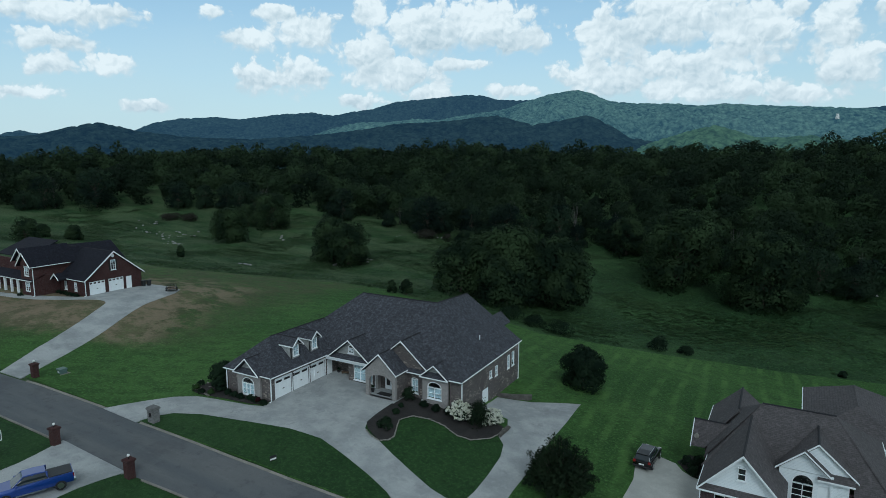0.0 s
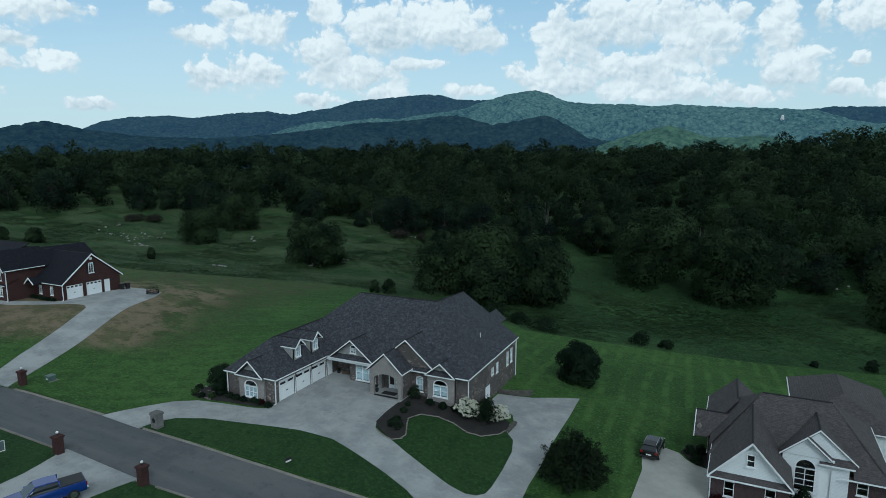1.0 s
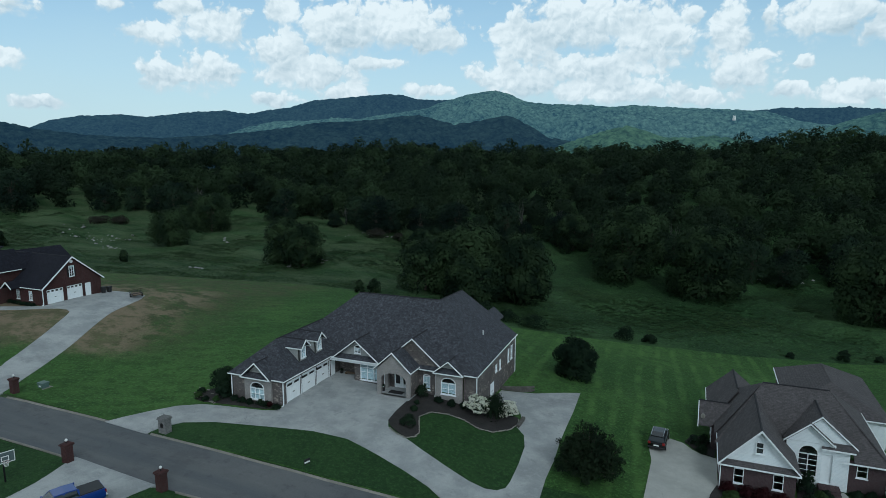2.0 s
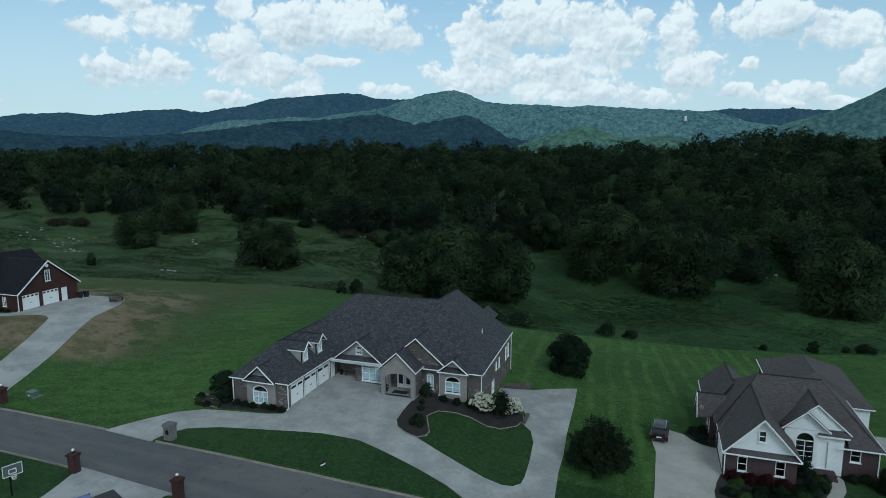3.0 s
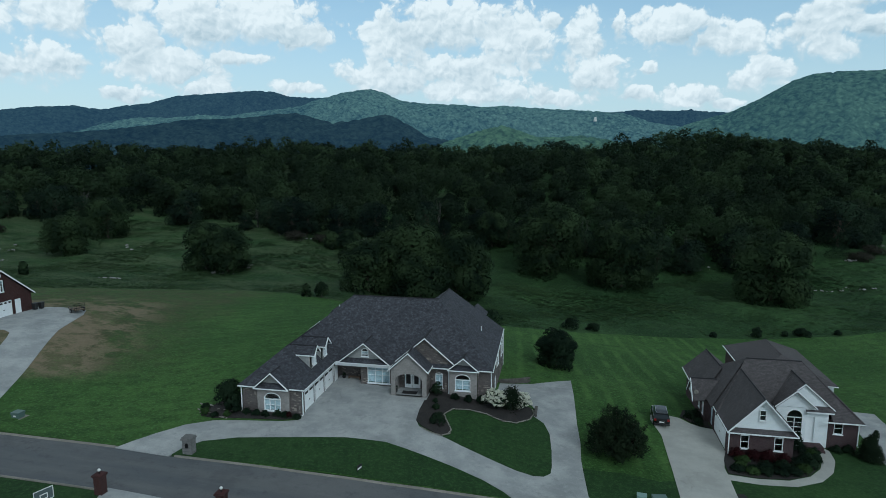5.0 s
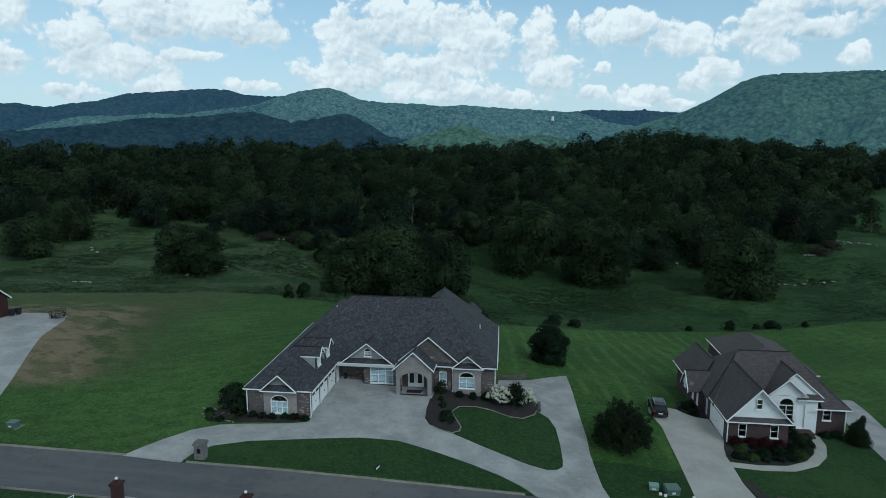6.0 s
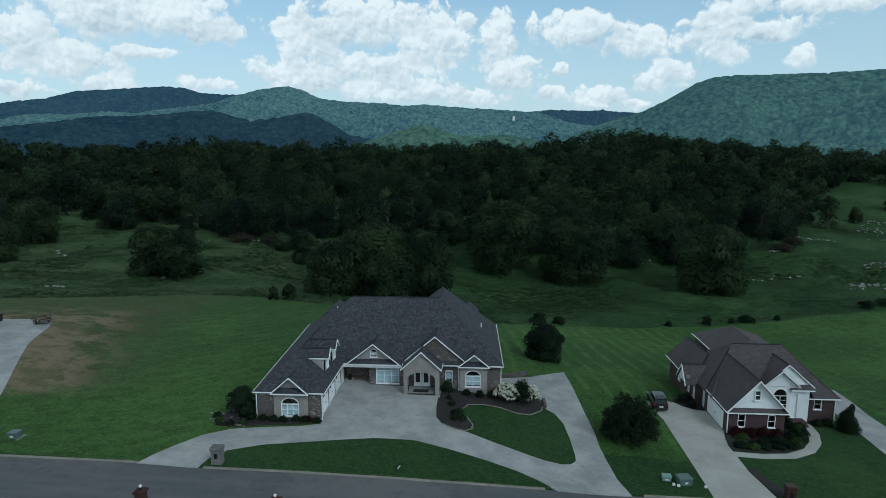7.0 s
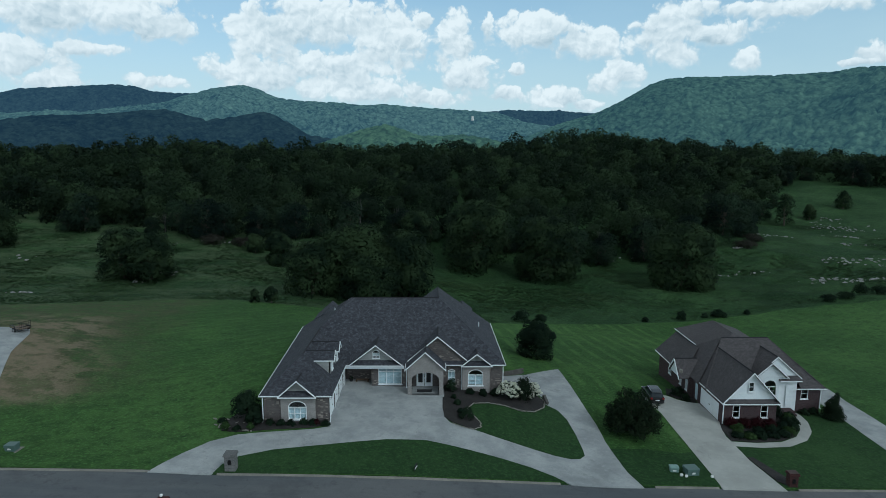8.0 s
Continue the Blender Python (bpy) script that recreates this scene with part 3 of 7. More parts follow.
def sheet(name, verts, faces, material, parent=None, label="", smooth=False):
    me = bpy.data.meshes.new(name)
    me.from_pydata([tuple(map(float, v)) for v in verts], [], faces)
    me.materials.append(material)
    if smooth:
        me.polygons.foreach_set("use_smooth", np.ones(len(me.polygons), bool))
    ob = new(name, me)
    under(ob, parent)
    return tagged(ob, label)


def box(bm, x0, x1, y0, y1, z0, z1, m=None, bevel=0.0):
    v = [bm.verts.new((x, y, z)) for x in (x0, x1) for y in (y0, y1) for z in (z0, z1)]
    f = [bm.faces.new([v[i] for i in q]) for q in ((0, 1, 3, 2), (4, 6, 7, 5), (0, 4, 5, 1), (2, 3, 7, 6), (0, 2, 6, 4), (1, 5, 7, 3))]
    if m is not None:
        bmesh.ops.transform(bm, matrix=m, verts=v)
    if bevel:
        bmesh.ops.bevel(bm, geom=list({e for q in f for e in q.edges}), offset=bevel, segments=2, affect="EDGES", profile=0.5)
    return v


def slab(bm, poly, offset):
    """A polygon pushed along offset into a solid."""
    a = [bm.verts.new(Vector(p)) for p in poly]
    b = [bm.verts.new(Vector(p) + Vector(offset)) for p in poly]
    n = len(a)
    bm.faces.new(a), bm.faces.new(b[::-1])
    for i in range(n):
        bm.faces.new((a[i], b[i], b[(i + 1) % n], a[(i + 1) % n]))


def beam(bm, p, q, w, h, lift=0.0):
    """A bar from p to q, w wide and h high, hanging below the line by its lift."""
    p, q = Vector(p), Vector(q)
    d = q - p
    side = d.cross(UP)
    side = (side if side.length > 1e-5 else Vector((1, 0, 0))).normalized()
    top = side.cross(d).normalized()
    box(bm, -w / 2, w / 2, 0, d.length, lift - h, lift, Matrix.Translation(p) @ Matrix((side, d.normalized(), top)).transposed().to_4x4())


def tube(bm, p, q, r0, r1=None, sides=8):
    p, q = Vector(p), Vector(q)
    r1 = r0 if r1 is None else r1
    turn = (q - p).to_track_quat("Z", "Y").to_matrix()
    ring = [[bm.verts.new(c + turn @ Vector((r * math.cos(2 * math.pi * i / sides), r * math.sin(2 * math.pi * i / sides), 0))) for i in range(sides)] for c, r in ((p, r0), (q, r1))]
    for i in range(sides):
        j = (i + 1) % sides
        bm.faces.new((ring[0][i], ring[0][j], ring[1][j], ring[1][i]))
    bm.faces.new(ring[0][::-1]), bm.faces.new(ring[1])


# ---- the lie of the land ----
SPOTS_YARD = [(-58.2, 48.6, .05), (-50.6, 48.9, .05), (-45, 58, .05), (-36, 58, -.25), (-50, 75, .2), (-40, 80, -1.0), (-31.5, 59.5, -1.0), (-31.5, 66, -2.1), (-31.5, 76, -2.0),
              (-65, 38, .2), (-60, 38.4, -.1), (-41.7, 39.5, -.5), (-15, 42.7, -2.6), (-24.4, 46.3, -2.5), (-22.5, 71.8, -2.66), (-12.5, 55.4, -3.0), (-12.5, 61.2, -3.0),
              (-6.5, 51.8, -3.1), (-4.9, 55.4, -3.2), (4.2, 55.2, -3.4), (-80.4, 38.1, .75), (-60.8, 30.5, .55), (-50.5, 31.5, -.2)]
SPOTS_FIELD = [(-98.7, 73.4, 3.06), (-98.1, 58.6, 3.6), (-88, 54, 1.26), (-88, 76.3, .47), (-106.5, 60.4, 3.45), (-107, 70.6, 3.45), (-116, 55, 3.5), (-130, 64, 3.8),
               (-113, 139, -3.9), (-80, 115, -2.8), (-23, 81, -3.8), (-20, 118, -8.7), (-9.6, 114, -9.3), (18, 128.5, -10.9), (49, 175.8, -9.6), (68.5, 160.6, -8.1), (-110, 150, -3.1), (-193, 142, -1),
               (-28, 176, -9.0), (-7, 168, -10.3), (29, 158, -10.0), (11.4, 192.4, -8.3), (60, 202, -4.8), (-60, 131, -5.6)]
SPOTS_HILL = [(110.8, 257, -4.4), (180, 320, 8), (140, 390, 15), (0, 300, 10), (0, 400, 19), (-100, 300, 12), (-100, 400, 17), (-200, 290, 13), (-228, 168, 3.5), (-200, 400, 20),
              (-300, 250, 16), (-330, 120, 10), (-350, 400, 18), (-170, 60, 5), (150, 120, -3), (120, 60, -5), (-160, 20, 3), (0, 0, -3), (-60, -10, .2), (60, 30, -4.5), (250, 250, 5), (60, 400, 24), (-420, 180, 16)]
SPOTS = np.array(SPOTS_YARD + SPOTS_FIELD + SPOTS_HILL)


def bend(r):
    r = np.maximum(r, 1e-6)
    return r * r * np.log(r)


_P = SPOTS[:, :2] / 100
_K = bend(np.linalg.norm(_P[:, None] - _P[None], axis=2)) + np.eye(len(SPOTS)) * 5e-4
_Q = np.c_[np.ones(len(SPOTS)), _P]
_W = np.linalg.solve(np.block([[_K, _Q], [_Q.T, np.zeros((3, 3))]]), np.r_[SPOTS[:, 2], 0, 0, 0])


def lands(xs, ys):
    """Ground heights at many places: a smooth sheet near the houses that settles to a valley floor far off."""
    xs, ys = np.asarray(xs, float), np.asarray(ys, float)
    p = np.stack([xs, ys], -1) / 100
    z = bend(np.linalg.norm(p[..., None, :] - _P, axis=-1)) @ _W[:-3] + _W[-3] + p @ _W[-2:]
    rough = np.clip((ys - 122) / 22, 0, 1)
    z = z + rough * (0.55 * np.sin(xs * 0.17 + 1.4 * np.sin(ys * 0.09)) * np.sin(ys * 0.23 + xs * 0.06) + 0.3 * np.sin(xs * 0.41 + ys * 0.12) * np.sin(ys * 0.47 - xs * 0.1))
    far = np.clip((np.hypot(xs + 30, ys - 150) - 290) / 260, 0, 1)
    far = far * far * (3 - 2 * far)
    return z * (1 - far) - 6.0 * far


def land(x, y):
    return float(lands(np.array([x]), np.array([y]))[0])


from mathutils.geometry import delaunay_2d_cdt


def smooth_loop(pts, steps=4):
    """A closed loop through pts, rounded."""
    n, out = len(pts), []
    for i in range(n):
        a, b, c, d = (np.array(pts[(i + k) % n]) for k in (-1, 0, 1, 2))
        for s in range(steps):
            t = s / steps
            out.append(tuple(0.5 * (2 * b + (c - a) * t + (2 * a - 5 * b + 4 * c - d) * t * t + (3 * b - a - 3 * c + d) * t ** 3)))
    return out


def drape(name, loop, material, lift, cell=1.2, drop=0.25, label="", parent=None, wave=0.0):
    """A slab that follows the ground: a closed loop seen from above, with a skirt."""
    loop = [Vector(p) for p in loop]
    dense = []
    for a, b in zip(loop, loop[1:] + loop[:1]):
        k = max(1, int((b - a).length / cell))
        dense += [a.lerp(b, i / k) for i in range(k)]
    n = len(dense)
    arr = np.array(dense)
    lo, hi = arr.min(0), arr.max(0)
    gx, gy = np.meshgrid(np.arange(lo[0], hi[0], cell), np.arange(lo[1], hi[1], cell))
    pts = np.c_[gx.ravel(), gy.ravel()]
    inside = np.zeros(len(pts), bool)
    clear = np.ones(len(pts), bool)
    for i in range(n):
        a, b = arr[i], arr[(i + 1) % n]
        cross = (a[1] > pts[:, 1]) != (b[1] > pts[:, 1])
        with np.errstate(divide="ignore", invalid="ignore"):
            xs = (b[0] - a[0]) * (pts[:, 1] - a[1]) / (b[1] - a[1]) + a[0]
        inside ^= cross & (pts[:, 0] < xs)
        clear &= np.hypot(*(pts - a).T) > 0.45 * cell
    keep = pts[inside & clear]
    co, _, faces, *_ = delaunay_2d_cdt(dense + [Vector(p) for p in keep], [(i, (i + 1) % n) for i in range(n)], [], 1, 1e-4)
    xy = np.array([(v.x, v.y) for v in co])
    z = lands(xy[:, 0], xy[:, 1]) + lift
    verts = list(np.c_[xy, z])
    faces = [tuple(f) for f in faces]
    edge = {}
    for f in faces:
        for i in range(len(f)):
            k = (f[i], f[(i + 1) % len(f)])
            edge[k] = edge.get(k, 0) + 1
    rim = [k for k in edge if (k[1], k[0]) not in edge]
    down = {}
    for a, b in rim:
        for i in (a, b):
            if i not in down:
                down[i] = len(verts)
                verts.append(np.array([verts[i][0], verts[i][1], verts[i][2] - drop]))
        faces.append((b, a, down[a], down[b]))
    ob = sheet(name, verts, faces, material, parent)
    return tagged(ob, label, kind="structure")


def strip(pts, width, side=0.0):
    """A ribbon's loop along a line, seen from above."""
    p = np.array(pts, float)
    d = np.gradient(p, axis=0)
    n = np.c_[d[:, 1], -d[:, 0]] / np.linalg.norm(d, axis=1)[:, None]
    return [tuple(q) for q in p + n * (side + width / 2)] + [tuple(q) for q in (p + n * (side - width / 2))[::-1]]


def along(pts, step):
    p = np.array(pts, float)
    s = np.r_[0, np.cumsum(np.linalg.norm(np.diff(p, axis=0), axis=1))]
    t = np.arange(0, s[-1] + 1e-6, step)
    return np.c_[np.interp(t, s, p[:, 0]), np.interp(t, s, p[:, 1])]


def axis_steps(lo, a, b, hi, fine):
    near = np.arange(a, b + fine / 2, fine)
    out, s, x = [], fine, b
    while x < hi:
        s *= 1.09
        x += s
        out.append(x)
    back, s, x = [], fine, a
    while x > lo:
        s *= 1.09
        x -= s
        back.append(x)
    return np.r_[back[::-1], near, out]


gx = axis_steps(-4700, -140, 112, 4700, 2.0)
gy = axis_steps(-4700, 15, 200, 4700, 2.0)
GX, GY = np.meshgrid(gx, gy)
GZ = lands(GX, GY) - 0.02
nx = len(gx)
idx = np.arange(GX.size).reshape(GX.shape)
quads = np.stack([idx[:-1, :-1], idx[:-1, 1:], idx[1:, 1:], idx[1:, :-1]], -1).reshape(-1, 4)
ground = sheet("ground", np.c_[GX.ravel(), GY.ravel(), GZ.ravel()], quads.tolist(), M["pasture"], smooth=True)
tagged(ground, "rough green pasture of tall grass and weeds over rolling ground", "grass field", kind="structure")

# ---- road, kerb, lawns and drives ----
KERB = [(-170, 30.5), (-130, 33.5), (-100, 36.0), (-84.4, 37.0), (-78, 37.8), (-65.5, 38.2), (-53, 38.15), (-45, 38.1), (-38.7, 38.4), (-33, 39.1), (-27, 39.9), (-20, 40.1), (-6.8, 40.0), (10, 40.4), (60, 41.5)]
NEAR_KERB = [(-170, 23.5), (-130, 26.5), (-100, 29.0), (-84, 30.2), (-72.2, 30.9), (-60.4, 30.9), (-52.8, 31.0), (-45, 31.6), (-38.7, 31.9), (-33, 32.5), (-27, 33.2), (-20, 33.4), (-6.8, 33.3), (10, 33.7), (60, 34.8)]
kerb_line, near_line = along(KERB, 1.5), along(NEAR_KERB, 1.5)
drape("road", [tuple(p) for p in kerb_line] + [tuple(p) for p in near_line[::-1]], M["asphalt"], 0.03, label="worn grey asphalt road with faded patches")
MOW = [(-138, 88), (-123, 94), (-110.5, 102.5), (-98.5, 110.7), (-90, 113.5), (-81.6, 114), (-67, 110), (-48, 107), (-40, 104.5), (-32, 109.5), (-27.5, 112), (-17.5, 117), (-11.5, 120.3), (0, 122.8), (9, 125.1), (20.2, 127),
       (30.3, 129.1), (39.7, 131.6), (46, 133), (58, 134.6), (70, 135.2), (110, 136)]
LAWN_A = [(-81.5, 38.3), (-65.6, 38.6), (-50, 38.5), (-38.7, 38.8), (-33, 39.5), (-27, 40.3), (-20, 40.5), (-6.8, 40.4), (10, 40.8), (60, 41.9), (110, 43)] + MOW[::-1] + [(-150, 60), (-150, 33), (-130, 33.9), (-100, 36.4)]
drape("lawn", LAWN_A, M["lawn"], 0.05, 1.6, label="mown green lawn with faint mowing stripes, dry and bare in patches")
FRONT = [(-61.6, 38.5), (-50, 38.65), (-38.7, 38.95), (-33, 39.65), (-27, 40.45), (-20, 40.65), (-6.8, 40.55), (11.2, 41.0), (11.6, 50), (12.2, 58), (8.6, 60.3), (4.6, 60.4), (2.0, 57), (-2, 54), (-9, 52.5), (-10, 48.5), (-14, 47.3), (-17, 48.2), (-22.5, 48),
         (-23, 56), (-25.4, 59), (-28, 59.6), (-36, 58.2), (-40.5, 54), (-44, 49), (-50, 45.9), (-56.5, 44.9), (-60.4, 43)]
drape("front_lawn", FRONT, M["yard"], 0.075, 1.0, label="deep green front lawn between the road and the drives")
LAWN_C = [(x, y - 0.4) for x, y in NEAR_KERB[1:-1]] + [(60, 12), (-20, 5), (-70, 8), (-130, 12)]
drape("near_lawn", LAWN_C, M["yard"], 0.05, 2.0, label="short green lawn on the near side of the road")


def kerb(name, line, outward):
    """A rolled concrete kerb."""
    p = line
    d = np.gradient(p, axis=0)
    n = np.c_[-d[:, 1], d[:, 0]] / np.linalg.norm(d, axis=1)[:, None] * outward
    prof = ((-0.05, 0.0), (-0.04, 0.04), (0.02, 0.06), (0.06, 0.12), (0.10, 0.14), (0.20, 0.14), (0.22, 0.0))
    verts, faces = [], []
    z = lands(p[:, 0], p[:, 1])
    for i in range(len(p)):
        for o, h in prof:
            verts.append((p[i, 0] + n[i, 0] * o, p[i, 1] + n[i, 1] * o, z[i] + h))
    k = len(prof)
    for i in range(len(p) - 1):
        for j in range(k - 1):
            a = i * k + j
            faces.append((a, a + 1, a + k + 1, a + k))
    return tagged(sheet(name, verts, faces, M["old_concrete"]), "pale worn concrete kerb along the road", kind="structure")


def piece_of(line, x0, x1):
    return line[(line[:, 0] >= x0) & (line[:, 0] <= x1)]


for x0, x1 in ((-170, -85.5), (-80.5, -65.1), (-60.2, -26.9), (-19.6, -12.8), (-6.4, 60)):
    kerb("kerb", piece_of(kerb_line, x0, x1), 1)
for x0, x1 in ((-170, -60.6), (-50.2, 60)):
    kerb("kerb", piece_of(near_line, x0, x1), -1)

DRIVE = [(-65.5, 38.1), (-64.9, 39.9), (-63.9, 42.0), (-62.2, 44.5), (-59.9, 46.0), (-57.5, 46.5), (-55.2, 46.8), (-52.5, 47.2), (-50.95, 47.75), (-51.15, 49.2), (-51.15, 61.0), (-47.45, 61.0), (-47.45, 58.95), (-43.2, 58.95), (-43.2, 56), (-38.9, 56),
         (-38.8, 53), (-38.6, 50.6), (-38.1, 49.6), (-37.2, 49.1), (-35.9, 48.7), (-33.2, 47.5), (-30.3, 46.4), (-27.5, 45.4), (-25.8, 45.1), (-24.8, 45.4), (-24.2, 46.2), (-24.1, 47.4), (-24.2, 50.6), (-24.5, 54), (-25.2, 56.3), (-26.4, 57.6),
         (-26.4, 60), (-27.5, 62.5), (-31.4, 63), (-31.4, 68.0), (-27.2, 69.3), (-22.1, 72.6), (-21.75, 66.5), (-21.5, 57.8), (-21.2, 53.1), (-21.2, 49.5), (-20.9, 45.6), (-20.7, 43), (-20.0, 40.0), (-26.8, 39.8),
         (-28.3, 41.2), (-30.3, 42.4), (-33, 43.4), (-36.8, 44.5), (-40.6, 45.5), (-44.6, 45.3), (-50.6, 44.0), (-55.5, 43.0), (-58.4, 41.7), (-59.5, 40.1), (-59.8, 38.1)]
drape("driveway", DRIVE, M["concrete"], 0.10, 1.0, label="pale grey concrete driveway looping past the garage doors")
H2DRIVE = [(-12.6, 39.9), (-12.3, 50), (-12.2, 58), (-12.9, 62.2), (-12.6, 64.2), (-11, 64.4), (-9.3, 63.9), (-8.4, 62.6), (-7.4, 61.9), (-6.0, 61.6), (-6.0, 55.6), (-6.6, 53.6), (-7.0, 51.8), (-7.0, 50.2), (-7.2, 46), (-6.6, 39.9)]
drape("driveway", H2DRIVE, M["concrete_new"], 0.10, 1.0, label="plain pale concrete driveway beside the brown-roofed house")
ring = [(-7.2, 49.9), (-4.3, 49.6), (-1.2, 49.95), (1.35, 51.45), (3.1, 53.6), (4.35, 56.5), (4.75, 58.9), (4.4, 59.8)]
drape("footpath", strip(along(ring, 0.6), 1.15), M["concrete_new"], 0.10, 0.8, label="curved pale concrete footpath to the front door")
SIDE = [(8.9, 40.5), (9.2, 49), (9.5, 53), (10.1, 58.4), (11, 64), (12, 70), (12.9, 76), (17.2, 76), (16.4, 70.4), (15.2, 64.8), (14.2, 56), (13.9, 49), (13.9, 40.6)]
drape("driveway", SIDE, M["concrete"], 0.10, 1.2, label="pale concrete side driveway past the brown-roofed house")
H3DRIVE = [(-85.6, 37.2), (-87.6, 40), (-90.3, 44), (-93.2, 49.4), (-95.6, 54.2), (-97.4, 57.6), (-98.6, 59.3), (-100.2, 60.0), (-102.4, 59.9), (-105.6, 58.8), (-112.4, 55.2), (-117.2, 53.9), (-122.5, 53), (-122.5, 54.6), (-116, 56.2), (-110, 58.9), (-106.6, 60.4), (-106.6, 71.5),
           (-107.5, 73), (-103, 73.8), (-98.9, 73.8), (-97.3, 71.3), (-94.7, 63.6), (-90.5, 54.8), (-87.6, 49), (-84.2, 42.4), (-81.6, 37.6)]
drape("driveway", H3DRIVE, M["concrete"], 0.10, 1.2, label="pale concrete driveway of the red brick house, stained dark in places")
NDRIVE = [(-60.9, 31.2), (-60.5, 30.0), (-60.0, 28.3), (-59.6, 26.5), (-59.5, 24.5), (-59.8, 19), (-61, 12), (-46, 12), (-48.5, 17), (-51.8, 25.6), (-51.8, 27.4), (-51.5, 29.3), (-51.1, 30.9), (-50.3, 31.2)]
drape("driveway", NDRIVE, M["concrete"], 0.10, 1.2, label="pale concrete driveway under the blue pickup")
BED_A = [(-38.9, 56.6), (-38.9, 53), (-38.7, 50.7), (-37.9, 49.8), (-36.9, 49.2), (-35.6, 48.6), (-34.9, 49.2), (-34.8, 50.2), (-35.5, 51.6), (-36.2, 53), (-35.4, 54.6), (-33.5, 55.3), (-31.6, 55.2), (-29.8, 54.5), (-28.2, 54.9), (-26.8, 56.6), (-26.5, 58.2), (-26.9, 60),
         (-31.4, 60), (-31.4, 59), (-38.6, 59)]
drape("flower_bed", BED_A, M["mulch"], 0.14, 0.7, label="dark mulch flower bed before the front wall")
BED_B = [(-61.9, 46.9), (-61.0, 46.7), (-60.2, 46.6), (-57, 47.1), (-52.5, 47.6), (-51.3, 48.2), (-51.3, 49.2), (-58.2, 49.2), (-58.2, 52), (-61.2, 51.4), (-62.2, 48.8)]
drape("flower_bed", BED_B, M["mulch"], 0.14, 0.7, label="dark mulch flower bed below the garage window")
BED_C = [(-6.9, 50.7), (-4.2, 50.35), (-1.3, 50.75), (0.9, 52.0), (2.6, 54.2), (3.7, 57.0), (3.9, 59), (1.2, 59.4), (0.6, 55.5), (-6.1, 55.5), (-6.7, 53.4)]
drape("flower_bed", BED_C, M["mulch"], 0.14, 0.7, label="dark planted bed before the plum brick wall")
BED_D = [(-9.2, 64.4), (-8.3, 63), (-7.4, 62.2), (-6.2, 61.8), (-6, 66), (-8.4, 67)]
drape("flower_bed", BED_D, M["mulch"], 0.14, 0.7, label="dark mulch bed by the side wall")

BED_E = [(-7.15, 46.6), (-6.5, 46.6), (-5.9, 44.4), (-5.3, 42.4), (-5.4, 41.4), (-6.1, 41.0), (-6.6, 41.6), (-6.9, 44)]
drape("flower_bed", BED_E, M["mulch"], 0.14, 0.7, label="narrow dark bed running down to the brick mailbox")

# ---- houses ----
def fbox(bm, face, at, u0, u1, o0, o1, z0, z1):
    """A box on a wall face: u along the wall, o outward from it."""
    if face == "S":
        box(bm, u0, u1, at - o1, at - o0, z0, z1)
    elif face == "N":
        box(bm, u0, u1, at + o0, at + o1, z0, z1)
    elif face == "E":
        box(bm, at + o0, at + o1, u0, u1, z0, z1)
    else:
        box(bm, at - o1, at - o0, u0, u1, z0, z1)


def fpt(face, at, u, o, z):
    return {"S": (u, at - o, z), "N": (u, at + o, z), "E": (at + o, u, z), "W": (at - o, u, z)}[face]


def fpoly(bm, face, at, pts, o0, o1):
    a = Vector(fpt(face, at, 0, o1, 0)) - Vector(fpt(face, at, 0, o0, 0))
    slab(bm, [fpt(face, at, u, o0, z) for u, z in pts], a)


def arch_pts(u0, u1, spring, top, n=10):
    m, r = (u0 + u1) / 2, (u1 - u0) / 2
    return [(m - r * math.cos(math.pi * i / n), spring + (top - spring) * math.sin(math.pi * i / n)) for i in range(n + 1)]


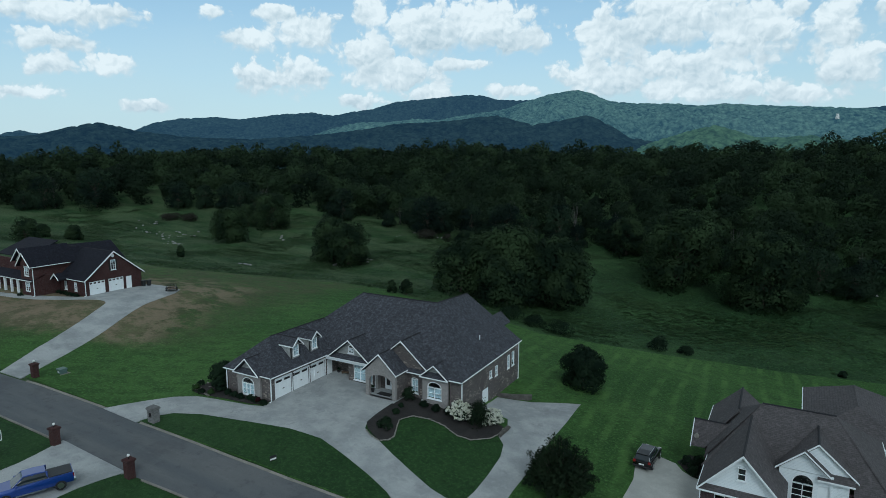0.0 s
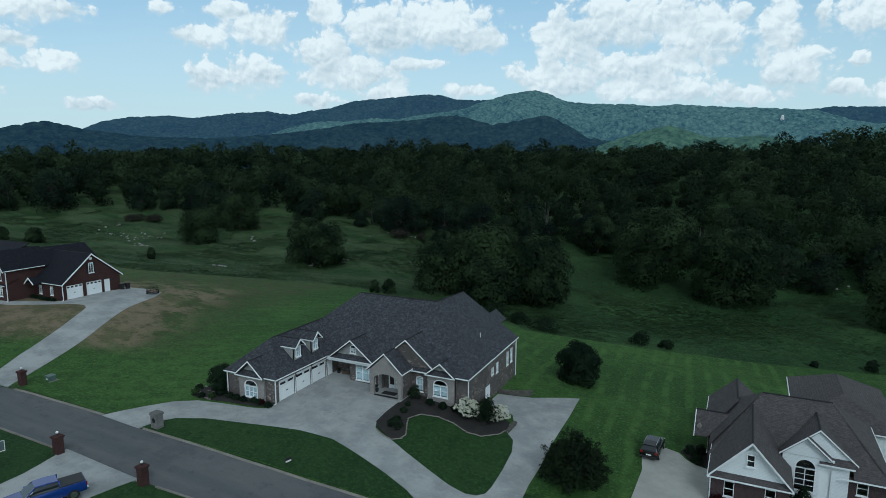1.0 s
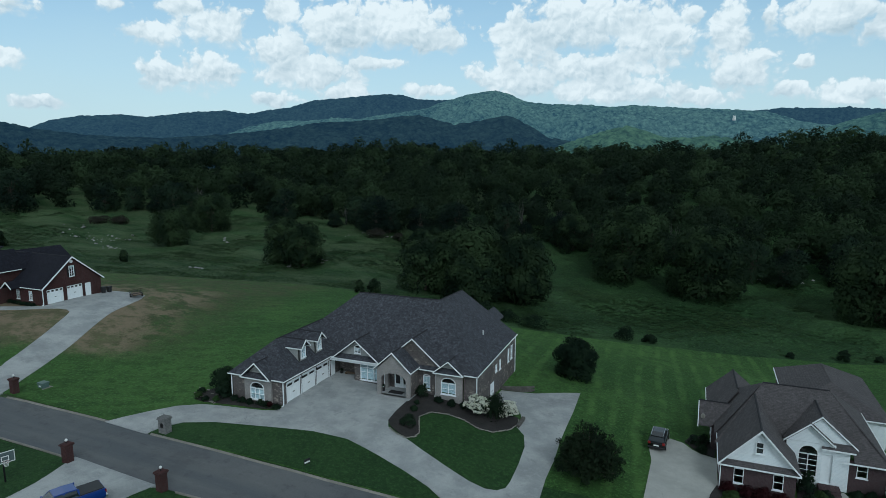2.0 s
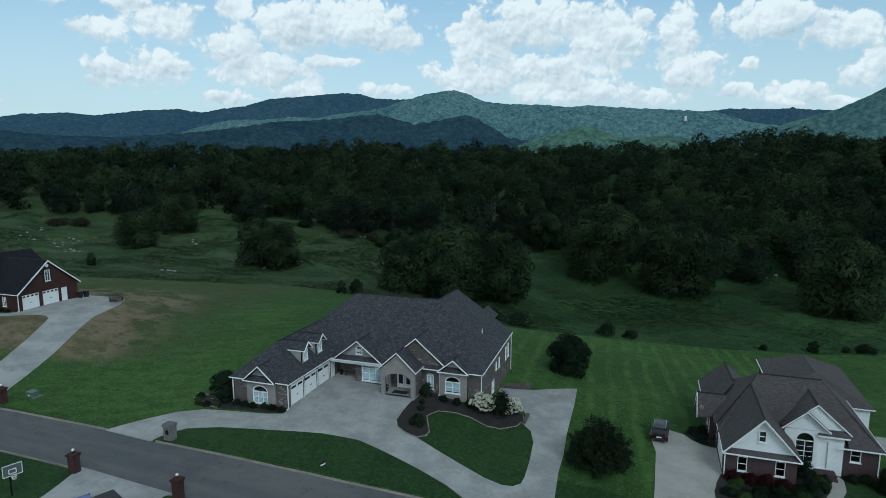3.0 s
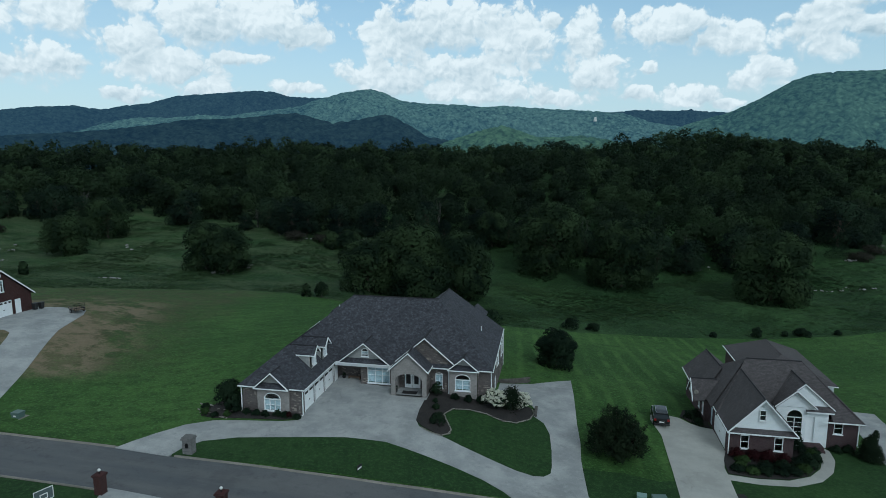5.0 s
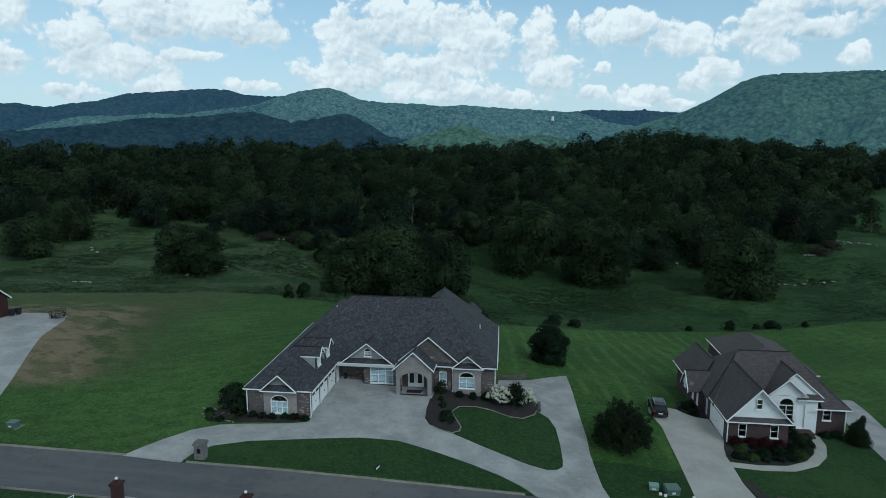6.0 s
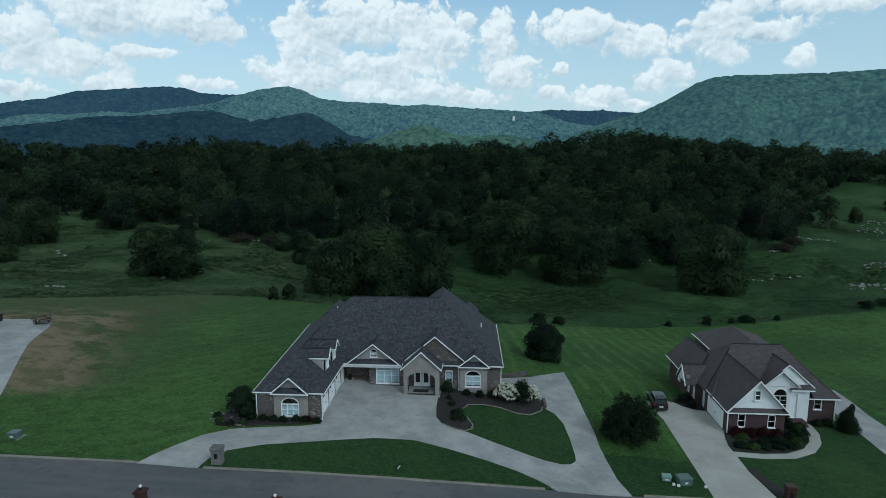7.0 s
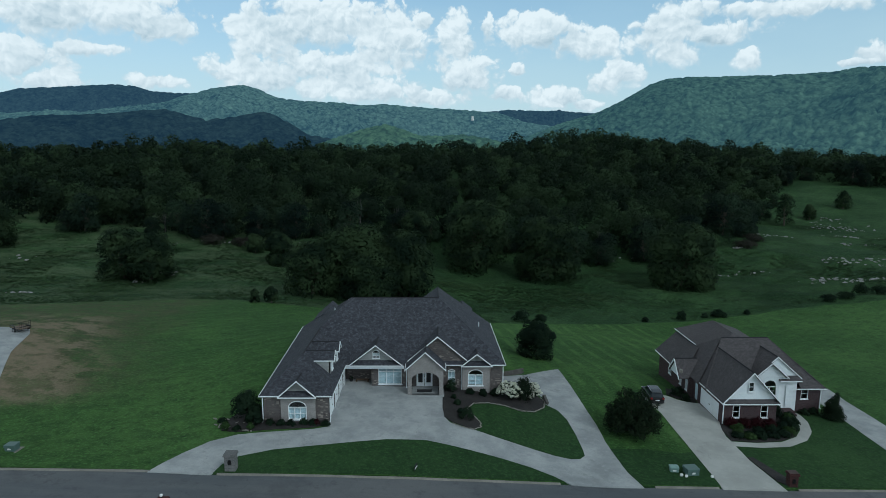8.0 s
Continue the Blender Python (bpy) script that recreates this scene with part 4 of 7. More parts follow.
def wall(parent, face, at, u0, u1, z0, z1, material, holes=(), label="", thick=0.25, name="wall"):
    """A wall with openings through it; a hole is u0, u1, z0, z1 and, if it is arched, the height where its arch springs."""
    u0, u1 = u0 + 0.004, u1 - 0.004
    us = sorted({u0, u1, *(x for h in holes for x in h[:2])})
    zs = sorted({z0, z1, *(x for h in holes for x in h[2:])})
    solid = lambda i, k: 0 <= i < len(us) - 1 and 0 <= k < len(zs) - 1 and not any(h[0] <= us[i] < h[1] and h[2] <= zs[k] < h[3] for h in holes)
    bm = bmesh.new()
    grid = {(i, k, s): bm.verts.new(fpt(face, at, u, -thick * s, z)) for i, u in enumerate(us) for k, z in enumerate(zs) for s in (0, 1)}
    for i in range(len(us) - 1):
        for k in range(len(zs) - 1):
            if not solid(i, k):
                continue
            for s in (0, 1):
                bm.faces.new([grid[q] for q in ((i, k, s), (i + 1, k, s), (i + 1, k + 1, s), (i, k + 1, s))])
            for (di, dk), (a, b) in (((-1, 0), ((i, k), (i, k + 1))), ((1, 0), ((i + 1, k), (i + 1, k + 1))), ((0, -1), ((i, k), (i + 1, k))), ((0, 1), ((i, k + 1), (i + 1, k + 1)))):
                if not solid(i + di, k + dk):
                    bm.faces.new([grid[(*a, 0)], grid[(*b, 0)], grid[(*b, 1)], grid[(*a, 1)]])
    for h in holes:
        if len(h) > 4:
            a, b, lo, hi, spring = h
            pts = arch_pts(a, b, spring, hi)
            k = len(pts) // 2
            fpoly(bm, face, at, pts[:k + 1] + [(a, hi)], -thick, 0)
            fpoly(bm, face, at, pts[k:] + [(b, hi)], -thick, 0)
    bmesh.ops.remove_doubles(bm, verts=bm.verts, dist=0.001)
    loose = [v for v in bm.verts if not v.link_faces]
    bmesh.ops.delete(bm, geom=loose, context="VERTS")
    return part(name, bm, material, parent, label)


def window(parent, face, at, u0, u1, z0, z1, cols=2, rows=2, spring=None, fan=True, blind=None, proud=False):
    """A white window set in its opening; arched above spring."""
    w = 0.075 if u1 - u0 > 1.5 else 0.06
    at = at + (0.13 if proud else 0.0) * {"S": -1, "N": 1, "E": 1, "W": -1}[face]
    top = spring if spring else z1
    bm = bmesh.new()
    for a, b, lo, hi in ((u0, u0 + w, z0, top), (u1 - w, u1, z0, top), (u0 + w, u1 - w, z0, z0 + w), (u0 + w, u1 - w, top - w, top)):
        fbox(bm, face, at, a, b, -0.12, 0.03, lo, hi)
    if spring:
        outer, inner = arch_pts(u0 - 0.02, u1 + 0.02, spring, z1 + 0.02), arch_pts(u0 + w, u1 - w, spring, z1 - w)
        for i in range(len(outer) - 1):
            fpoly(bm, face, at, [outer[i], outer[i + 1], inner[i + 1], inner[i]], -0.12, 0.03)
    win = part("window", bm, M["white"], parent)
    bm = bmesh.new()
    iu0, iu1 = u0 + w, u1 - w
    mul = 0.036 if u1 - u0 > 1.5 else 0.014
    for c in range(1, cols):
        m = iu0 + (iu1 - iu0) * c / cols
        fbox(bm, face, at, m - mul, m + mul, -0.10, 0.015, z0 + w, top - w)
    zm = z0 + (top - z0) * 0.5
    fbox(bm, face, at, iu0, iu1, -0.10, 0.01, zm - 0.016, zm + 0.016)
    for r in range(1, rows):
        zr = z0 + w + (top - z0 - 2 * w) * r / rows
        fbox(bm, face, at, iu0, iu1, -0.085, -0.01, zr - 0.012, zr + 0.012)
    part("muntin", bm, M["white"], win)
    if spring and fan:
        bm = bmesh.new()
        mid, r = (u0 + u1) / 2, (u1 - u0) / 2 - w
        for ang in (35, 63, 90, 117, 145):
            a = radians(ang)
            for rr in (0.0,):
                p = fpt(face, at, mid, -0.03, spring)
                q = fpt(face, at, mid + r * math.cos(a), -0.03, spring + (z1 - w - spring) * math.sin(a))
                tube(bm, p, q, 0.012, sides=5)
        part("fanlight_bar", bm, M["iron"], win)
    bm = bmesh.new()
    fbox(bm, face, at, u0 + 0.03, u1 - 0.03, -0.075, -0.06, z0 + 0.03, top - 0.02)
    if spring:
        fpoly(bm, face, at, arch_pts(u0 + 0.03, u1 - 0.03, spring, z1 - 0.03), -0.075, -0.06)
    pane = part("pane", bm, M["glass"], win)
    pane.visible_shadow = False
    bm = bmesh.new()
    fbox(bm, face, at, u0 - 0.08, u1 + 0.08, -0.02, 0.08, z0 - 0.09, z0)
    part("sill", bm, M["white"], win)
    bm = bmesh.new()
    full = 0.0 if blind is None else blind
    if full > 0:
        fbox(bm, face, at, u0 + 0.02, u1 - 0.02, *((-0.10, -0.085) if proud else (-0.20, -0.16)), z0 + (top - z0) * (1 - full) + 0.02, top)
        part("blind", bm, M["blind"], win, "pale closed blind")
    else:
        bm.free()
    # dark plate behind the pane, standing in for the unlit room
    bm = bmesh.new()
    if proud:
        fbox(bm, face, at, u0 + 0.02, u1 - 0.02, -0.125, -0.105, z0 + 0.02, top)
        if spring:
            fpoly(bm, face, at, arch_pts(u0 + 0.04, u1 - 0.04, spring, z1 - 0.04), -0.125, -0.105)
    else:
        fbox(bm, face, at, u0 - 0.05, u1 + 0.05, -0.9, -0.85, z0 - 0.1, z1 + 0.05)
    part("dark_backing", bm, M["dark"], win)
    return win


def roof(parent, polys, material, name="roof_slope", label="", thick=0.16):
    """Roof planes, each a slab of its own; planes with more than three corners may be slightly warped."""
    for p in polys:
        bm = bmesh.new()
        slab(bm, p, (0, 0, -thick))
        part(name, bm, material, parent, label)


def trim(parent, lines, w=0.10, h=0.12, lift=0.02, name="gutter", material=None, label=""):
    for p, q in lines:
        bm = bmesh.new()
        beam(bm, p, q, w, h, lift)
        part(name, bm, material or M["white"], parent, label)


def caps(parent, lines, material=None):
    for p, q in lines:
        bm = bmesh.new()
        p, q = Vector(p), Vector(q)
        d = (q - p).normalized()
        s = d.cross(UP).normalized()
        for k in (-1, 1):
            off = s * 0.10 * k - UP * 0.07
            slab(bm, [p + UP * 0.02, q + UP * 0.02, q + off + UP * 0.02, p + off + UP * 0.02], (0, 0, 0.03))
        part("ridge_cap", bm, material or M["cap"], parent)


def gable(parent, xc, hw, yf, zp, ze, back, shingles, siding, pent=True, wall_at=None, vent=None, face="S", over=0.28, rake=True, ridge=True, fill=True):
    """A roof gable looking south: two slopes that run back to the roof behind (back(z) gives how far), rake boards,
    a siding triangle and, where it has one, a skirt roof below the triangle."""
    s = (zp - ze) / hw
    lo = ze - 0.0
    for k in (-1, 1):
        roof(parent, [[(xc, yf, zp), (xc, back(zp), zp), (xc + k * hw, back(lo), lo), (xc + k * hw, yf, lo)]], shingles, "gable_roof")
    if rake:
        for k in (-1, 1):
            bm = bmesh.new()
            slab(bm, [(xc, yf - 0.03, zp + 0.06), (xc + k * (hw + 0.06), yf - 0.03, lo + 0.06 - 0.06 * s), (xc + k * (hw + 0.06), yf - 0.03, lo - 0.09 - 0.06 * s), (xc, yf - 0.03, zp - 0.09)], (0, 0.08, 0))
            part("rake_board", bm, M["white"], parent)
    if ridge:
        caps(parent, [((xc, yf + 0.1, zp + 0.03), (xc, back(zp), zp + 0.03))])
    if fill:
        wy = wall_at if wall_at else yf + over
        bm = bmesh.new()
        slab(bm, [(xc, wy, zp - 0.12), (xc + hw - 0.05, wy, lo - 0.10), (xc - hw + 0.05, wy, lo - 0.10)], (0, 0.12, 0))
        part("gable_wall", bm, siding, parent)
    if pent:
        roof(parent, [[(xc - hw, yf, lo), (xc + hw, yf, lo), (xc + hw - 0.5, yf + 0.75, lo + 0.42), (xc - hw + 0.5, yf + 0.75, lo + 0.42)]], shingles, "skirt_roof", thick=0.1)
        trim(parent, [((xc - hw - 0.05, yf, lo), (xc + hw + 0.05, yf, lo))], 0.09, 0.12, 0.0)


def spout(parent, x, y, z0, z1):
    bm = bmesh.new()
    box(bm, x - 0.05, x + 0.05, y - 0.05, y + 0.05, z0 + 0.1, z1)
    box(bm, x - 0.05, x + 0.05, y - 0.3, y + 0.05, z0 + 0.1, z0 + 0.2)
    part("downspout", bm, M["white"], parent)


def panel_door(parent, face, at, u0, u1, z0, z1, cols=4, rows=4, lights=True, name="garage_door", slots=((0.08, 0.42), (0.58, 0.92))):
    """A sectional garage door: raised panels, narrow top lights, a handle."""
    bm = bmesh.new()
    fbox(bm, face, at, u0, u1, -0.16, -0.10, z0, z1)
    h = (z1 - z0) / rows
    for r in range(rows - (1 if lights else 0)):
        for c in range(cols):
            w = (u1 - u0) / cols
            fbox(bm, face, at, u0 + c * w + 0.07, u0 + (c + 1) * w - 0.07, -0.10, -0.075, z0 + r * h + 0.05, z0 + (r + 1) * h - 0.05)
    door = part(name, bm, M["door_white"], parent, "white panelled garage door")
    if lights:
        for a, b in slots:
            bm = bmesh.new()
            fbox(bm, face, at, u0 + (u1 - u0) * a, u0 + (u1 - u0) * b, -0.10, -0.08, z1 - h * 0.72, z1 - h * 0.28)
            part("door_light", bm, M["dark"], door)
    bm = bmesh.new()
    m = (u0 + u1) / 2
    fbox(bm, face, at, m - 0.14, m + 0.14, -0.08, -0.04, z0 + (z1 - z0) * 0.42, z0 + (z1 - z0) * 0.46)
    part("door_handle", bm, M["iron"], door)
    return door


def main_house():
    h = empty("house", -45, 62, 0.0, "large grey-roofed brick house with three garage doors and an arched entry", "house")
    D, L, G, S = M["brick_dark"], M["brick_light"], M["siding_grey"], M["shingle"]
    E, F, R = 3.08, 58.3, 66.6            # eave height, front eave, ridge line
    Z = 9.45
    slope = (Z - E) / (R - F)
    xw, xe, xg = -58.4, -31.25, -50.6
    gr, gz, gf = -54.45, 6.45, 48.7
    ge = F + (gz - E) / slope
    nb = 74.9
    roof(h, [[(xw, gf, E), (gr, gf + 3.9, gz), (gr, ge, gz), (-51.0, R, Z), (xw - 1.0, nb, E)],
             [(xw, gf, E), (xg, gf, E), (gr, gf + 3.9, gz)],
             [(xg, gf, E), (xg, F, E), (gr, ge, gz), (gr, gf + 3.9, gz)],
             [(xg, F, E), (xe, F, E), (-39.4, R, Z), (-51.0, R, Z), (gr, ge, gz)],
             [(xe, F, E), (xe - .5, 76.4, E), (-39.4, R, Z)], [(xe - .5, 76.4, E), (-39.6, 75.3, 8.95), (-39.4, R, Z)],
             [(-39.4, R, Z), (-39.6, 75.3, 8.95), (-47.6, 75.3, E)],
             [(xw - 1.0, nb, E), (-51.0, R, Z), (-39.4, R, Z), (-47.6, nb, E)],
             [(-35.9, 78.5, 6.15), (-35.9, 74.0, 6.15), (-34.4, 74.0, 4.9), (-34.4, 78.5, 4.9)], [(-35.9, 78.5, 6.15), (-35.9, 74.0, 6.15), (-37.4, 74.0, 4.9), (-37.4, 78.5, 4.9)],
             [(-57.6, 77.5, 4.4), (-55.4, 77.5, 6.35), (-55.4, 70.0, 6.35), (-57.6, 73.5, 4.4)],
             [(-53.2, 77.5, 4.4), (-55.4, 77.5, 6.35), (-55.4, 70.0, 6.35), (-53.2, 72.0, 4.4)]], S, label="slate-grey shingle hip roof")
    caps(h, [((-51.0, R, Z + .03), (-39.4, R, Z + .03)), ((-39.4, R, Z + .03), (-39.6, 75.3, 8.98)), ((gr, gf + 3.9, gz + .03), (gr, ge - .3, gz + .03))])
    caps(h, [((-51.0, R, Z), (gr, ge, gz)), ((-39.4, R, Z), (xe, F, E)), ((gr, gf + 3.9, gz), (xw, gf, E)), ((gr, gf + 3.9, gz), (xg, gf, E))], S)
    trim(h, [((xw, gf, E), (xw - 1.0, nb, E)), ((xw, gf, E), (-56.3, gf, E)), ((-52.3, gf, E), (xg, gf, E)), ((xg, gf, E), (xg, F - .1, E)), ((xg, F, E), (-50.2, F, E)), ((-32.9, F, E), (xe, F, E)),
             ((xe, F, E), (xe - .5, 76.4, E)), ((-38.6, F, E), (-36.6, F, E))])
    # walls
    W0 = -0.6
    wall(h, "W", -58.0, 49.05, 74.5, W0, E, D)
    wall(h, "S", 49.05, -58.0, -56.15, W0, E, D)
    wall(h, "S", 49.05, -52.45, -51.0, W0, E, D)
    win = (-55.35, -53.4, 0.42, 2.5, 1.78)
    wall(h, "S", 48.8, -56.15, -52.45, W0, E + .1, L, [win], "pale grey brick bay")
    window(h, "S", 48.8, *win[:4], cols=3, rows=2, spring=win[4], blind=0.95)
    doors = [(49.75, 52.40), (52.75, 55.40), (55.75, 58.40)]
    wall(h, "E", -51.0, 49.05, 60.9, W0, E, D, [(a, b, 0.05, 2.42) for a, b in doors])
    for a, b in doors:
        panel_door(h, "E", -51.0, a, b, 0.1, 2.42)
        bm = bmesh.new()
        for u in (a - 0.1, b):
            fbox(bm, "E", -51.0, u, u + 0.1, 0.0, 0.03, 0.1, 2.55)
        fbox(bm, "E", -51.0, a, b, 0.0, 0.03, 2.42, 2.6)
        part("door_trim", bm, M["white"], h)
    for y in (52.575, 55.575):
        bm = bmesh.new()
        fbox(bm, "E", -51.0, y - 0.06, y + 0.06, 0.0, 0.16, 2.15, 2.45)
        part("wall_lamp", bm, M["iron"], h, "black wall lantern")
    bm = bmesh.new()
    fbox(bm, "E", -51.0, 58.75, 59.7, 0.0, 0.05, 0.12, 2.25)
    part("side_door", bm, M["door_white"], h, "white side door in the porch")
    # recessed porch
    wall(h, "S", 60.9, -51.0, -47.35, W0, E, D)
    wall(h, "W", -47.6, 58.9, 60.9, W0, E, D)
    bm = bmesh.new()
    box(bm, -50.75, -43.6, 58.25, 58.6, 2.62, 3.0)
    part("porch_beam", bm, M["white"], h)
    bm = bmesh.new()
    box(bm, -51.0, -43.6, 58.6, 61.0, 2.95, 3.02)
    part("porch_ceiling", bm, M["white"], h)
    big = (-46.75, -43.9, 0.42, 2.5)
    wall(h, "S", 58.85, -47.6, -43.1, W0, 2.95, D, [big])
    window(h, "S", 58.85, *big, cols=3, rows=2, blind=0.95)
    bm = bmesh.new()
    fbox(bm, "S", 58.85, big[0] + .08, big[1] - .08, -0.09, 0.02, 2.02, 2.08)
    part("transom_bar", bm, M["white"], h)
    # front gables
    back = lambda z: F + (z - E) / slope
    gable(h, -46.98, 3.2, 58.0, 5.6, 3.12, back, S, G, wall_at=58.75)
    w = (-47.4, -46.55, 3.82, 4.85, 4.5)
    window(h, "S", 58.75, *w[:4], cols=2, rows=3, spring=w[4], blind=0.6, proud=True)
    small = (-38.25, -37.35, 0.42, 2.3, 2.1)
    wall(h, "S", 58.9, -43.1, -36.5, W0, 3.55, D, [(-42.15, -40.1, 0.12, 2.3), small])
    window(h, "S", 58.9, *small[:4], cols=2, rows=2, spring=small[4], fan=False, blind=0.9)
    gable(h, -39.5, 3.6, 58.45, 6.55, 3.55, back, S, D, pent=False, wall_at=58.75)
    bay = (-35.8, -33.95, 0.40, 2.45, 1.78)
    wall(h, "S", 58.45, -36.5, -33.15, -1.4, E, L, [bay], "pale grey brick bay")
    window(h, "S", 58.45, *bay[:4], cols=2, rows=2, spring=bay[4], blind=0.9)
    gable(h, -34.75, 1.85, 57.95, 4.52, 3.05, back, S, G, wall_at=58.7)
    wall(h, "S", 58.9, -33.15, -31.6, -2.4, E, D)
    gable(h, -54.3, 2.0, 48.3, 4.85, 3.1, lambda z: 48.7 + (z - E) * 3.9 / 3.37, S, G, wall_at=49.05)
    # arched entry
    arch = (-42.55, -39.3, 0.12, 2.85, 2.0)
    wall(h, "S", 56.3, -43.05, -38.8, W0, 3.25, L, [arch], "pale brick entry front with a wide arch", 0.35)
    bm = bmesh.new()
    slab(bm, [(-43.05, 56.3, 3.25), (-38.8, 56.3, 3.25), (-40.93, 56.3, 5.2)], (0, 0.3, 0))
    part("gable_wall", bm, L, h)
    wall(h, "E", -38.8, 56.65, 58.9, W0, 3.3, D)
    wall(h, "W", -43.05, 56.65, 58.9, 2.3, 3.3, L)
    bm = bmesh.new()
    box(bm, -43.05, -42.7, 58.3, 58.88, W0, 2.3)
    part("entry_pier", bm, L, h)
    gable(h, -40.93, 2.4, 55.95, 5.42, 3.25, lambda z: 58.75 if z < 4.8 else 59.4, S, L, pent=False, fill=False)
    trim(h, [((-38.53, 55.95, 3.25), (-38.53, 58.7, 3.25)), ((-43.33, 55.95, 3.25), (-43.33, 58.3, 3.25))])
    bm = bmesh.new()
    box(bm, -43.2, -38.7, 55.75, 58.9, -0.5, 0.12)
    part("entry_step", bm, M["concrete"], h, "pale concrete entry step")
    for u0, u1 in ((-42.1, -41.13), (-41.1, -40.13)):
        bm = bmesh.new()
        fbox(bm, "S", 58.9, u0, u1, -0.12, -0.05, 0.13, 2.2)
        door = part("front_door", bm, M["door_white"], h, "white front door with a tall dark glass light")
        bm = bmesh.new()
        m = (u0 + u1) / 2
        pts = [(m - .27, .62), (m + .27, .62), (m + .27, 1.98), (m - .27, 1.98)]
        fpoly(bm, "S", 58.9, pts, -0.05, -0.035)
        part("door_glass", bm, M["dark"], door)
    bm = bmesh.new()
    box(bm, -42.0, -40.2, 57.0, 57.9, 0.12, 0.145)
    tagged(part("door_mat", bm, M["dark"]), "dark door mat on the entry step", "door mat")
    # lower level and rear on the falling side
    rw = [(66.3, 67.0, 0.9, 1.85), (67.9, 68.6, 0.7, 2.0), (71.6, 72.3, 0.5, 2.3), (73.0, 73.8, 0.5, 2.4)]
    wall(h, "E", -31.7, 58.9, 75.1, -3.2, E, D, [(64.4, 66.2, -2.1, 0.0)] + rw)
    for w in rw:
        window(h, "E", -31.7, *w, cols=1, rows=2, blind=0.8)
    panel_door(h, "E", -31.7, 64.4, 66.2, -2.1, 0.0, lights=False, name="cellar_door")
    wall(h, "N", 74.5, -58.0, -47.2, W0, E, D)
    wall(h, "N", 75.1, -47.2, -31.7, -3.2, E, D)
    bm = bmesh.new()
    slab(bm, [(-47.2, 75.1, E), (-32.2, 75.1, E), (-39.6, 75.1, 8.6)], (0, -0.2, 0))
    part("gable_wall", bm, D, h)
    # dormers over the garage doors
    for y in (53.75, 57.05):
        bm = bmesh.new()
        hw = 0.72
        pl = lambda x: E + (xg - x) * (gz - E) / (xg - gr)
        xf = -51.55
        slab(bm, [(xf, y - hw, pl(xf) - .2), (xf, y + hw, pl(xf) - .2), (xf, y + hw, 5.62), (xf, y, 6.35), (xf, y - hw, 5.62)], (-0.12, 0, 0))
        for k in (-1, 1):
            slab(bm, [(xf, y + k * hw, pl(xf) - .2), (xf, y + k * hw, 5.65), (xg - (5.65 - E) * (xg - gr) / (gz - E), y + k * hw, 5.65)], (0, -0.1 * k, 0))
        dormer = part("dormer", bm, G, h, "grey-sided dormer with a white window")
        bm = bmesh.new()
        xr = xg - (6.45 - E) * (xg - gr) / (gz - E) + 0.05
        xo = xg - (5.55 - E) * (xg - gr) / (gz - E)
        for k in (-1, 1):
            slab(bm, [(-51.0, y, 6.45), (xr, y, 6.45), (xo, y + k * (hw + .18), 5.55), (-51.0, y + k * (hw + .18), 5.55)], (0, 0, -0.1))
        part("dormer_roof", bm, S, dormer)
        bm = bmesh.new()
        for k in (-1, 1):
            slab(bm, [(-50.98, y, 6.5), (-50.98, y + k * (hw + .22), 5.56), (-50.98, y + k * (hw + .22), 5.38), (-50.98, y, 6.30)], (-0.08, 0, 0))
            slab(bm, [(-50.98, y + k * (hw + .20), 5.56), (xo + .1, y + k * (hw + .20), 5.56), (xo + .1, y + k * (hw + .20), 5.42), (-50.98, y + k * (hw + .20), 5.42)], (0, -0.05 * k, 0))
        part("dormer_trim", bm, M["white"], dormer)
        caps(h, [((-51.1, y, 6.47), (xr, y, 6.47))])
        window(h, "E", xf, y - 0.42, y + 0.42, 4.25, 5.5, cols=2, rows=2, blind=0.95, proud=True)
    for x, y, z0, z1 in ((-58.1, 48.95, 0, 3), (-50.9, 48.95, 0, 3), (-31.5, 58.8, -1.0, 3), (-31.7, 75.3, -2, 3), (-36.6, 58.75, -.2, 3), (-43.3, 58.7, 0, 3)):
        spout(h, x, y, z0, z1)
    for x, y, z in ((-33.97, 68.09, 5.1), (-53.3, 67.2, 7.3)):
        bm = bmesh.new()
        tube(bm, (x, y, z - .1), (x, y, z + .55), .06)
        part("vent_pipe", bm, M["white"], h)
    return h


